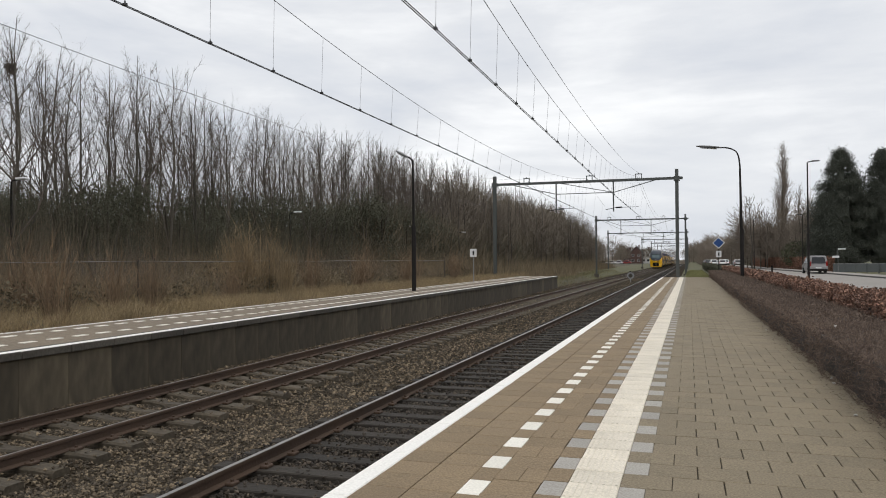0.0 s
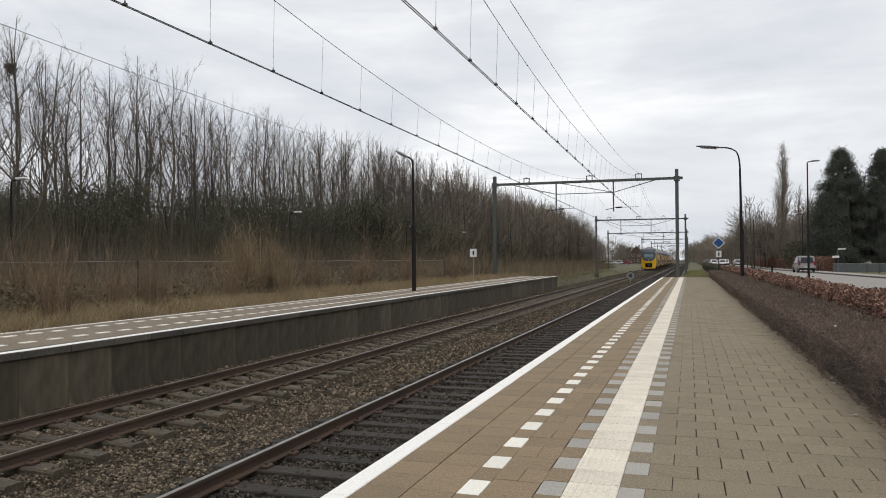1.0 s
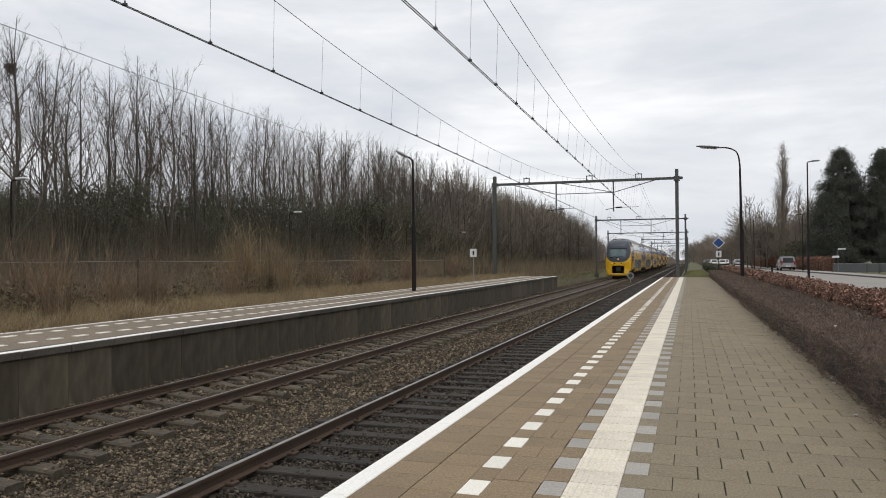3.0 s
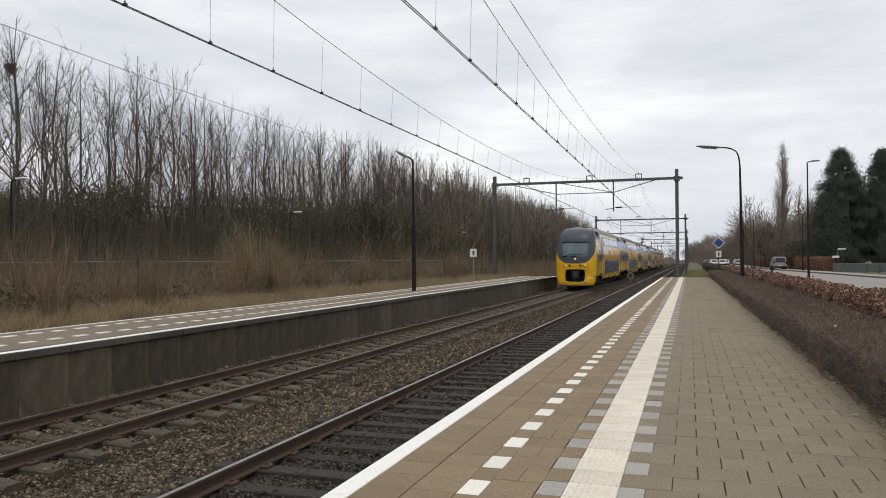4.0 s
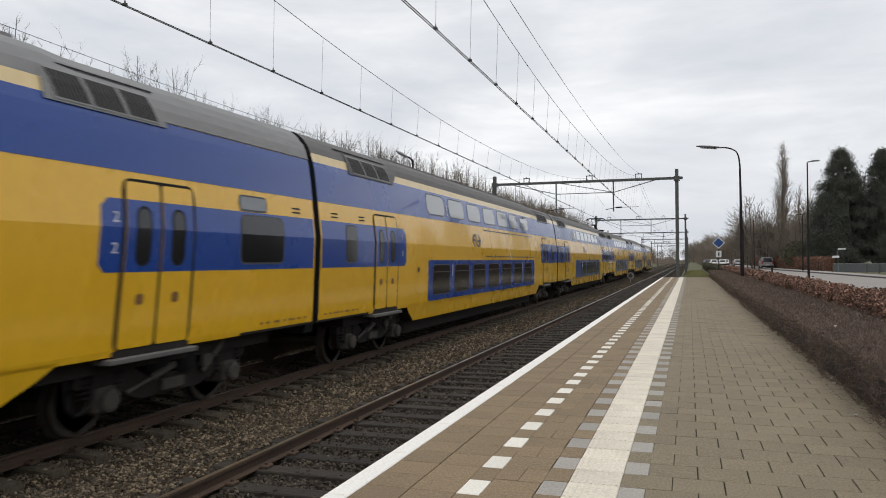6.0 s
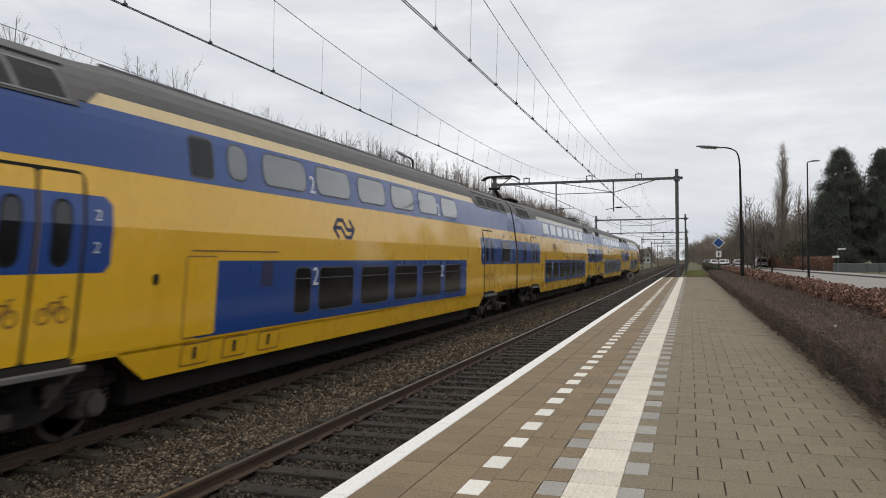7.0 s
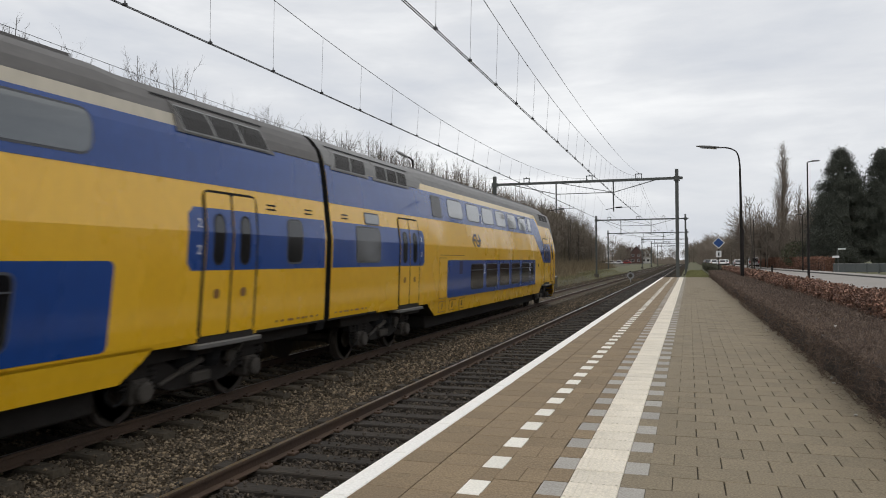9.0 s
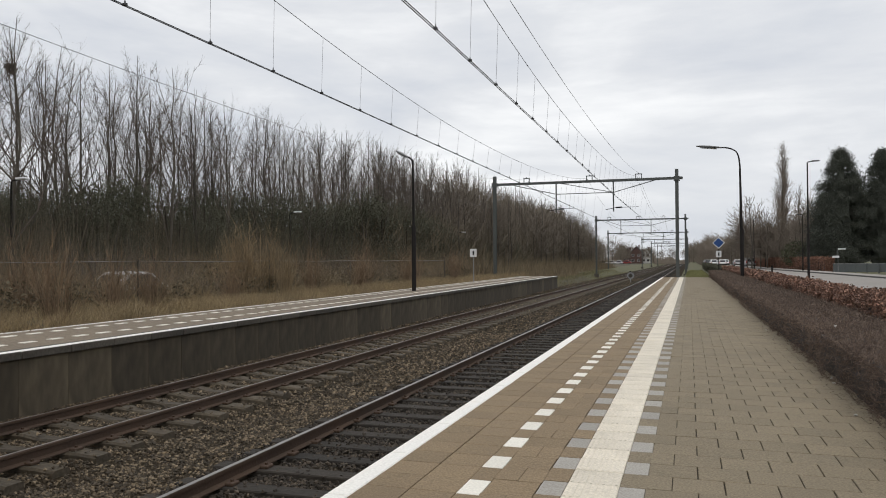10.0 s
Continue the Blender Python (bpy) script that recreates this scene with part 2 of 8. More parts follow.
# ---- ballast, sleepers and rails ----
BED = [(-11.2, -0.25), (-9.85, -0.25), (-9.62, -0.24), (-9.35, -0.235), (-6.9, -0.235), (-6.72, -0.27), (-6.4, -0.285), (-5.9, -0.27), (-5.5, -0.23), (-5.15, -0.22), (-2.7, -0.23), (-2.5, -0.26), (-2.05, -0.34)]


def build_ballast():
    prof = BED
    xs = []
    for (xa, za), (xb, zb) in zip(prof, prof[1:]):
        k = max(1, int((xb - xa) / 0.22))
        xs += [(xa + (xb - xa) * i / k, za + (zb - za) * i / k) for i in range(k)]
    xs.append(prof[-1])
    xs = [(-13.5, -0.8)] + xs + [(-1.2, -0.8)]
    ys = [-12 + 0.25 * i for i in range(0, 150)] + [25.5 + i for i in range(0, 60)] + [90 + 8 * i for i in range(0, 60)] + [600, 800, 1200, 1800]
    verts = []
    for y in ys:
        for i, (x, z) in enumerate(xs):
            edge = 0 < i < len(xs) - 1
            d = (0.035 * noise.noise((x * 2.1, y * 2.1, 3.0)) + 0.02 * noise.noise((x * 7, y * 7, 1.0))) if edge and y < 90 else 0
            verts.append((x, y, z + d))
    n = len(xs)
    faces = [(j * n + i, j * n + i + 1, (j + 1) * n + i + 1, (j + 1) * n + i) for j in range(len(ys) - 1) for i in range(n - 1)]
    b = raw("ballast_bed", verts, faces, M["ballast"], smooth=True)
    tagged(b, "brown-grey crushed stone bed under both railway tracks", "ballast", kind="structure")


def build_stones():
    rng = np.random.default_rng(5)
    base = np.array([(1, 0, 0), (-1, 0, 0), (0, 1, 0), (0, -1, 0), (0, 0, 1), (0, 0, -1)], float)
    tri = np.array([(0, 2, 4), (2, 1, 4), (1, 3, 4), (3, 0, 4), (2, 0, 5), (1, 2, 5), (3, 1, 5), (0, 3, 5)])

    tetra = np.array([(0.85, 0.85, 0.7), (-0.85, -0.85, 0.7), (-0.85, 0.85, -0.7), (0.85, -0.85, -0.7)])
    tri4 = np.array([(0, 2, 1), (0, 1, 3), (0, 3, 2), (1, 2, 3)])

    def bed(x):
        return np.interp(x, [p for p, _ in BED], [q for _, q in BED])
    verts, faces, count = [], [], 0
    for n, y0, y1, x0, x1, s in ((5000, -8.0, 5.0, -9.9, -2.2, 0.06), (42000, 5.0, 12, -10.0, -2.2, 0.025), (32000, 12, 24, -10.15, -2.2, 0.032), (20000, 24, 50, -10.5, -2.2, 0.036), (12000, 50, 100, -11.2, -2.2, 0.036)):
        x, y = rng.uniform(x0, x1, n), rng.uniform(y0, y1, n)
        s = s * rng.uniform(0.6, 1.35, n)
        d = np.array([0.035 * noise.noise((a * 2.1, b * 2.1, 3.0)) for a, b in zip(x, y)])
        z = bed(x) + d + s * rng.uniform(-0.1, 0.55, n)
        # keep the sleepers clear
        off = np.abs(((y + 4.0 + 0.315) % 0.63) - 0.315)
        on_bed = (np.abs(x - XF) < 1.30) | (np.abs(x - XN) < 1.30)
        stray = rng.uniform(0, 1, n) < np.where(x > -5.6, 0.07, 0.08)
        keep = ~(on_bed & (off < 0.135)) | stray
        z = np.where(on_bed, z + np.where(x > -5.6, 0.035, 0.005), z)
        z = np.where(on_bed & (off < 0.135), -0.165 + 0.3 * s, z)
        rail = (np.abs(np.abs(x - XF) - 0.7535) < 0.09) | (np.abs(np.abs(x - XN) - 0.7535) < 0.09)
        keep &= ~rail
        x, y, z, s = x[keep], y[keep], z[keep], s[keep]
        n = len(x)
        coarse = y0 > 11
        for i in range(n):
            q = Euler(rng.uniform(0, 6.28, 3)).to_matrix()
            if coarse:
                p = (tetra * rng.uniform(0.6, 1.2, (4, 3))) * s[i]
            else:
                p = (base * rng.uniform(0.55, 1.25, (6, 3)) + rng.uniform(-0.2, 0.2, (6, 3))) * s[i]
            p = p @ np.array(q)
            p[:, 2] *= 0.8
            verts.append(p + (x[i], y[i], z[i]))
            faces.append((tri4 if coarse else tri) + count)
            count += len(p)
    V, F = np.concatenate(verts), np.concatenate(faces)
    oily = V[F[:, 0], 0] > -5.12 + 0.05 * np.sin(V[F[:, 0], 1] * 3)
    for pick, material, label in ((~oily, "stone", "loose brown and grey ballast stones between the rails"), (oily, "stone_oily", "dark oily ballast stones of the near track")):
        used, back = np.unique(F[pick], return_inverse=True)
        ob = raw("ballast_stones", V[used].tolist(), back.reshape(-1, 3).tolist(), M[material])
        tagged(ob, label, "ballast", kind="stuff")


RAIL = [(-0.065, -0.155), (0.065, -0.155), (0.065, -0.143), (0.012, -0.125), (0.009, -0.05), (0.034, -0.038), (0.036, -0.008), (0.028, -0.001), (-0.028, -0.001), (-0.036, -0.008), (-0.034, -0.038), (-0.009, -0.05), (-0.012, -0.125), (-0.065, -0.143)]


def build_track(name, xm, sleeper_mat, label, bright):
    track = empty(name, (xm, 0, 0))
    tagged(track, label, "railway track", kind="structure")
    for side in (-1, 1):
        bm = bmesh.new()
        prism_y(bm, [(side * 0.7535 + x, z) for x, z in RAIL], -14, 1400)
        part("rail", bm, M["rail_side"], track)
        bm = bmesh.new()
        w = 0.026 if bright else 0.014
        box(bm, side * 0.7535 - w - 0.006 * side, side * 0.7535 + w - 0.006 * side, -14, 1400, -0.0008, 0.0012)
        part("running_band", bm, M["rail_top"], track, "worn shiny top of the rail")
    bm = bmesh.new()
    if bright:
        box(bm, -1.28, 1.28, -0.12, 0.12, -0.33, -0.155, 0.012)
    else:
        rows = []
        for x, w, z in ((-1.28, 0.125, -0.175), (-1.0, 0.14, -0.155), (-0.5, 0.14, -0.155), (-0.28, 0.115, -0.20), (0.28, 0.115, -0.20), (0.5, 0.14, -0.155), (1.0, 0.14, -0.155), (1.28, 0.125, -0.175)):
            rows.append([bm.verts.new(c) for c in ((x, -w, -0.36), (x, -w, z - 0.025), (x, -w + 0.03, z), (x, w - 0.03, z), (x, w, z - 0.025), (x, w, -0.36))])
        for p, q in zip(rows, rows[1:]):
            for i in range(5):
                bm.faces.new((p[i], q[i], q[i + 1], p[i + 1]))
        bm.faces.new(rows[0])
        bm.faces.new(list(reversed(rows[-1])))
        bmesh.ops.recalc_face_normals(bm, faces=bm.faces[:])
    me = bpy.data.meshes.new("sleeper")
    bm.to_mesh(me)
    bm.free()
    me.materials.append(sleeper_mat)
    cl = bmesh.new()
    for s in (-1, 1):
        for t in (-1, 1):
            box(cl, s * 0.7535 + t * 0.105 - 0.05, s * 0.7535 + t * 0.105 + 0.05, -0.07, 0.07, -0.156, -0.12, 0.008)
            tube(cl, [(s * 0.7535 + t * 0.105, 0, -0.125), (s * 0.7535 + t * 0.105, 0, -0.095)], 0.02, 6)
    cme = bpy.data.meshes.new("fastening")
    cl.to_mesh(cme)
    cl.free()
    cme.materials.append(M["rail_side"])
    rng = random.Random(7)
    y = -4.0
    while y < 100:
        s = new("sleeper", me)
        s.parent = track
        s.matrix_basis = pose(rng.uniform(-0.03, 0.03), y + rng.uniform(-0.02, 0.02), rng.uniform(-0.006, 0.006), 0, 0, rng.uniform(-0.5, 0.5))
        if y < 40:
            c = new("fastening", cme)
            c.parent = s
        y += 0.63
    bm = bmesh.new()
    while y < 420:
        box(bm, -1.28, 1.28, y - 0.12, y + 0.12, -0.33, -0.155)
        y += 0.63
    tagged(part("sleepers_beyond", bm, sleeper_mat, track), kind="stuff")
    return track


build_ballast()
build_stones()
build_track("railway_track", XF, M["sleeper_far"], "straight railway track with rusty rails on weathered sleepers", False)
build_track("railway_track", XN, M["sleeper_near"], "straight railway track with shiny rails on dark oiled sleepers", True)


# ---- near platform ----
COURSE, PAVER = 0.2915, 0.302


def build_near_platform():
    y0, y1 = -8.0, 61.0
    plat = empty("platform", (0, 0, 0))
    tagged(plat, "station platform of small concrete pavers with white edge and tactile strip", "platform", kind="structure")
    bm = bmesh.new()
    box(bm, -1.98, 1.62, y0, y1, -0.9, PZ - 0.014)
    part("platform_body", bm, M["joint"], plat, "dark sanded bed and side of the platform")
    # edge slabs: white top band on a concrete coping
    y = y0
    slab = bmesh.new()
    box(slab, -2.05, -1.905, 0.004, 0.996, PZ - 0.17, PZ, 0.008)
    sme = bpy.data.meshes.new("edge_slab")
    slab.to_mesh(sme)
    slab.free()
    sme.materials.append(M["white_paint"])
    while y < y1 - 0.1:
        s = new("edge_slab", sme)
        s.parent = plat
        s.location = (0, y, 0)
        y += 1.0
    # wall panels under the edge
    pan = bmesh.new()
    box(pan, -2.0, -1.94, 0.01, 1.99, -0.85, PZ - 0.175, 0.006)
    pme = bpy.data.meshes.new("wall_panel")
    pan.to_mesh(pme)
    pan.free()
    pme.materials.append(M["wall_dark"])
    y = y0
    while y < y1 - 0.1:
        s = new("wall_panel", pme)
        s.parent = plat
        s.location = (0, y, 0)
        y += 2.0

    def slab_mesh(name, w, d, material, ridged=False):
        b = bmesh.new()
        gx, gy = (0.0038 if w == PAVER else 0.003 if w == 0.2905 else 0.0014), 0.0014
        box(b, gx, w - gx, gy, d - gy, -0.05, 0.0, 0.003)
        if ridged:
            k = 8
            for i in range(k):
                c = w * (i + 0.5) / k
                box(b, c - w * 0.012 - 0.006, c + w * 0.012 + 0.006, 0.012, d - 0.012, -0.002, 0.0035)
        me = bpy.data.meshes.new(name)
        b.to_mesh(me)
        b.free()
        me.materials.append(material)
        return me
    half = slab_mesh("white_tile", 0.142, COURSE, M["white_tile"])
    plain_half = slab_mesh("paver", 0.142, COURSE, M["paver_edge_one"])
    grey = slab_mesh("grey_tile", 0.152, COURSE, M["grey_tile"])
    brown_small = slab_mesh("paver", 0.152, COURSE, M["paver_edge_one"])
    light_small = slab_mesh("paver", 0.152, COURSE, M["paver"])
    rib = slab_mesh("tactile_tile", 0.309, COURSE, M["tactile"], True)
    full = slab_mesh("paver", PAVER, COURSE, M["paver"])
    full_brown = slab_mesh("paver", PAVER, COURSE, M["paver_edge_one"])
    stack = slab_mesh("paver", 0.2905, COURSE, M["paver_edge_one"])
    rng = random.Random(11)
    joined = {"paver_joined": ([], []), "paver_edge": ([], [])}

    def put(me, x, y, flat=None, w=PAVER):
        """A single tile, or its joined stand-in farther off."""
        z = PZ + (rng.uniform(-0.0012, 0.0012) if rng.random() < 0.96 else rng.uniform(-0.005, 0.004))
        if flat is None:
            o = new(me.name, me)
            o.parent = plat
            o.matrix_basis = pose(x, y, z, rng.uniform(-0.16, 0.16), rng.uniform(-0.2, 0.2), rng.uniform(-0.3, 0.3))
        else:
            v, f = joined[flat]
            k, g, h = len(v), (0.0038 if w == PAVER else 0.003 if w == 0.2905 else 0.0016), 0.0014
            t = [rng.uniform(-0.0008, 0.0008) for _ in range(4)]
            v += [(x + g, y + h, z - 0.03), (x + w - g, y + h, z - 0.03), (x + w - g, y + COURSE - h, z - 0.03), (x + g, y + COURSE - h, z - 0.03),
                  (x + g, y + h, z + t[0]), (x + w - g, y + h, z + t[1]), (x + w - g, y + COURSE - h, z + t[2]), (x + g, y + COURSE - h, z + t[3])]
            f += [(k + 4, k + 5, k + 6, k + 7), (k, k + 1, k + 5, k + 4), (k + 1, k + 2, k + 6, k + 5), (k + 2, k + 3, k + 7, k + 6), (k + 3, k, k + 4, k + 7)]
    rows = int((y1 - y0) / COURSE)
    first = 4.814 - math.floor((4.814 - y0) / COURSE) * COURSE
    start_parity = math.floor((4.814 - y0) / COURSE) % 2
    for r in range(rows):
        y = first + r * COURSE
        if y + COURSE > y1:
            break
        odd = (r - start_parity) % 2
        near = 3.5 < y < 14
        # brown field between the white edge and the row of white tiles
        for x in (-1.903, -1.6115):
            if 3.5 < y < 12:
                put(stack, x, y)
            else:
                put(stack, x, y, "paver_edge", 0.2905)
        if y < 61:
            if odd == 0:
                put(half, -1.322, y)
            else:
                put(plain_half, -1.322, y, "paver_edge" if not near else None, 0.142)
        x = -1.18
        if odd:
            put(full_brown, x, y + 0.05, "paver_edge", 0.155)
            x += 0.155
            put(full_brown, x, y + 0.05, "paver_edge", -0.8735 - x)
        else:
            put(full_brown, x, y + 0.05, "paver_edge", PAVER)
        # the courses from here on are laid a little farther along
        y += 0.115
        # grey tiles beside the ribbed strip
        for gx, small, key in ((-0.874, brown_small, "paver_edge"), (-0.413, light_small, "paver_joined")):
            if odd == 0:
                put(grey, gx, y)
            else:
                put(small, gx, y, key, 0.152)
        put(rib, -0.722, y)
        x = -0.2645 - (0.0 if odd == 0 else PAVER / 2)
        x0 = -0.2645
        while x < 1.58:
            a, b = max(x, x0), min(x + PAVER, 1.60)
            if b - a > 0.02:
                whole = b - a > PAVER - 0.01
                put(full, a, y, None if (whole and 3.6 < y < 12.5) else "paver_joined", b - a)
            x += PAVER
    for key, (v, f) in joined.items():
        tagged(raw("pavers_beyond", v, f, M[key], plat), kind="stuff")


def build_far_platform():
    plat = empty("platform", (0, 0, 0))
    tagged(plat, "opposite station platform with white edge lines and dark stained concrete front", "platform", kind="structure")
    y0, y1 = -8.0, 64.6
    W = 2.85
    turn = -math.degrees(math.atan(0.0185))
    hold = plat
    hold.matrix_basis = pose(far_edge(0), 0, 0, 0, 0, -turn)
    # local x runs from the edge (0) backwards to -W
    bm = bmesh.new()
    box(bm, -W, -0.12, y0, y1, -0.9, PZ - 0.005)
    part("platform_surface", bm, M["paver_far"], plat, "grey-brown paved top")
    bm = bmesh.new()
    box(bm, -0.30, 0.06, 0.004, 0.996, PZ - 0.125, PZ, 0.012)
    cme = bpy.data.meshes.new("coping")
    bm.to_mesh(cme)
    bm.free()
    cme.materials.append(M["concrete"])
    rng = random.Random(31)
    y = y0
    while y < y1 - 0.2:
        s = new("coping", cme)
        s.parent = plat
        s.matrix_basis = pose(rng.uniform(-0.004, 0.004), y, rng.uniform(-0.004, 0.003))
        y += 1.0
    bm = bmesh.new()
    box(bm, -0.13, 0.048, y0, y1, PZ - 0.004, PZ + 0.006)
    part("edge_line", bm, M["white_paint"], plat, "white painted edge line")
    bm = bmesh.new()
    box(bm, -W + 0.02, -W + 0.11, y0, y1, PZ - 0.03, PZ + 0.008)
    part("back_line", bm, M["white_paint"], plat, "pale kerb along the back")
    bm = bmesh.new()
    box(bm, -0.12, -0.03, y0, y1, -0.85, PZ - 0.13)
    part("front_wall", bm, M["wall_dark"], plat, "dark stained concrete wall below the edge")
    bm = bmesh.new()
    box(bm, -0.03, 0.0, 0.002, 0.998, -0.85, PZ - 0.132, 0.002)
    fme = bpy.data.meshes.new("wall_panel")
    bm.to_mesh(fme)
    bm.free()
    fme.materials.append(M["wall_panel"])
    y = y0
    while y < y1 - 0.2:
        s = new("wall_panel", fme)
        s.parent = plat
        s.matrix_basis = pose(rng.uniform(-0.004, 0.004), y, 0)
        y += 1.0
    bm = bmesh.new()
    box(bm, -W, 0.0, y1, y1 + 0.12, -0.85, PZ - 0.02, 0.01)
    part("end_wall", bm, M["concrete"], plat, "pale concrete end wall")
    bm = bmesh.new()
    box(bm, 0.004, 0.146, 0.004, 0.288, -0.02, 0.0, 0.003)
    me = bpy.data.meshes.new("white_tile")
    bm.to_mesh(me)
    bm.free()
    me.materials.append(M["white_tile"])
    y = 5.77
    while y < 63.5:
        for x, s in ((-1.07, 0.0), (-2.28, 0.12)):
            o = new("white_tile", me)
            o.parent = plat
            o.location = (x, y + s, PZ + 0.006)
        y += 0.60


M["paver_far"] = mat("far_platform_paving", (0.225, 0.178, 0.125), (0.15, 0.118, 0.084), 0.9, s1=0.6, s2=20, bump=0.3, grain=0.2)
build_near_platform()
build_far_platform()


# ---- the train ----
M["yellow"] = mat("train_yellow_paint", (0.85, 0.490, 0.017), (0.74, 0.405, 0.013), 0.28, s1=0.9, s2=7, bump=0.0, coat=0.5, stretch=(1, 1, 0.7), grain=0.02)
# pale roof edge: mostly sky sheen, put into the colour of the yellow
M["yellow_sheen"] = mat("train_faded_yellow_paint", (0.77, 0.60, 0.32), (0.66, 0.50, 0.23), 0.4, s1=0.9, s2=7, bump=0.0, coat=0.5, stretch=(1, 1, 0.4), grain=0.035)
M["edge_grey"] = mat("train_greyed_roof_edge", (0.52, 0.47, 0.37), (0.40, 0.355, 0.27), 0.45, s1=0.9, s2=7, bump=0.0, coat=0.5, stretch=(1, 1, 0.4), grain=0.05)
M["blue"] = mat("train_blue_paint", (0.008, 0.060, 0.320), (0.006, 0.046, 0.245), 0.26, s1=0.7, s2=6, bump=0.0, coat=0.45, spec=0.35)
M["blue_faded"] = mat("train_faded_blue_paint", (0.011, 0.062, 0.275), (0.007, 0.045, 0.205), 0.28, s1=0.5, s2=5, bump=0.0, coat=0.35, spec=0.4, stretch=(1, 1, 0.6), grain=0.04)
M["roof_grey"] = mat("train_roof_grey", (0.150, 0.143, 0.136), (0.088, 0.083, 0.078), 0.6, s1=0.8, s2=9, bump=0.05, stretch=(1, 0.3, 1), grain=0.06)
M["roof_mid"] = mat("train_dusty_roof_grey", (0.27, 0.268, 0.262), (0.155, 0.153, 0.149), 0.6, s1=0.8, s2=9, bump=0.05, stretch=(1, 0.3, 1), grain=0.06)
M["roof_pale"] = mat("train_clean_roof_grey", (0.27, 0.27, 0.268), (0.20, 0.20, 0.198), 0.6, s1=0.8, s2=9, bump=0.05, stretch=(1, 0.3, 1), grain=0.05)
M["mask_grey"] = mat("train_front_dark_grey", (0.050, 0.061, 0.080), (0.037, 0.046, 0.061), 0.42, s1=0.8, s2=9, bump=0.0)
M["under"] = mat("train_underframe_dirt", (0.042, 0.037, 0.033), (0.016, 0.0145, 0.0135), 0.9, s1=1.5, s2=18, bump=0.4, spec=0.15)
M["under_light"] = mat("train_dusty_metal", (0.105, 0.092, 0.078), (0.045, 0.040, 0.035), 0.8, s1=3, s2=22, bump=0.3, spec=0.2)
M["wheel"] = mat("train_wheel_steel", (0.075, 0.060, 0.048), (0.035, 0.030, 0.026), 0.7, s1=3, s2=22, bump=0.2, spec=0.3)
M["grille"] = mat("roof_grille_grey", (0.062, 0.060, 0.058), (0.035, 0.034, 0.033), 0.6, s1=2, s2=20, bump=0.1)
M["rubber"] = mat("black_rubber", (0.015, 0.015, 0.016), (0.01, 0.01, 0.01), 0.75, s1=2, s2=20, bump=0.05, spec=0.2)
M["glass_dark"] = mat("train_window_glass", (0.009, 0.0095, 0.011), (0.005, 0.005, 0.006), 0.14, s1=0.8, s2=4, bump=0.0, spec=0.28)
M["glass_door"] = mat("train_door_glass", (0.012, 0.013, 0.015), (0.007, 0.008, 0.009), 0.08, s1=0.8, s2=4, bump=0.0, spec=0.65)
# pale streaked metallic base: part of the sky's reflection is in the colour
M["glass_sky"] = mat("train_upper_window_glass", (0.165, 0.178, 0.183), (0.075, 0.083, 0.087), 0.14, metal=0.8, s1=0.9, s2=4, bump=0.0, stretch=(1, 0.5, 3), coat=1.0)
# greenish mottling paints the bright reflection on the windscreen
M["glass_front"] = mat("train_windscreen", (0.19, 0.235, 0.235), (0.05, 0.075, 0.09), 0.12, metal=0.5, s1=1.1, s2=3, bump=0.0)
M["frame_grey"] = mat("window_frame_grey", (0.075, 0.08, 0.09), (0.045, 0.048, 0.055), 0.5, s1=2, s2=20, bump=0.0)
M["alu"] = mat("dull_aluminium", (0.34, 0.34, 0.33), (0.24, 0.24, 0.23), 0.45, metal=0.6, s1=2, s2=20, bump=0.0)
M["step_grey"] = mat("door_step_grey", (0.15, 0.145, 0.135), (0.09, 0.086, 0.08), 0.7, s1=2, s2=20, bump=0.1)
M["print_white"] = mat("white_print", (0.84, 0.85, 0.87), (0.66, 0.67, 0.70), 0.5, s1=3, s2=20, bump=0.0)
M["print_blue"] = mat("blue_print", (0.014, 0.016, 0.075), (0.011, 0.012, 0.055), 0.5, s1=3, s2=20, bump=0.0)
M["print_brown"] = mat("small_print", (0.22, 0.10, 0.02), (0.18, 0.08, 0.02), 0.6, s1=3, s2=20, bump=0.0)
M["lamp_grey_rim"] = mat("lamp_rim", (0.22, 0.20, 0.19), (0.16, 0.145, 0.14), 0.35, s1=2, s2=20, bump=0.0)
M["lamp_on"] = mat("lit_headlamp", (1.0, 0.62, 0.20), (1.0, 0.56, 0.17), 0.3, bump=0.0, emit=1.0)
M["coupler"] = mat("coupler_steel", (0.04, 0.038, 0.036), (0.022, 0.021, 0.02), 0.6, s1=3, s2=20, bump=0.1)
M["lamp_off"] = mat("unlit_red_lamp", (0.10, 0.025, 0.012), (0.06, 0.015, 0.008), 0.25, bump=0.0)

PROFILE = [(0.30, 1.28), (0.62, 1.45), (1.10, 1.50), (2.00, 1.51), (2.58, 1.51), (3.30, 1.41), (3.72, 1.348), (3.90, 1.316), (4.03, 1.283), (4.22, 1.225), (4.36, 1.155), (4.50, 1.05), (4.62, 0.90), (4.68, 0.70), (4.71, 0.40), (4.72, 0.0)]
PZS, PWS = [p[0] for p in PROFILE], [p[1] for p in PROFILE]


def half_width(z):
    return float(np.interp(z, PZS, PWS))


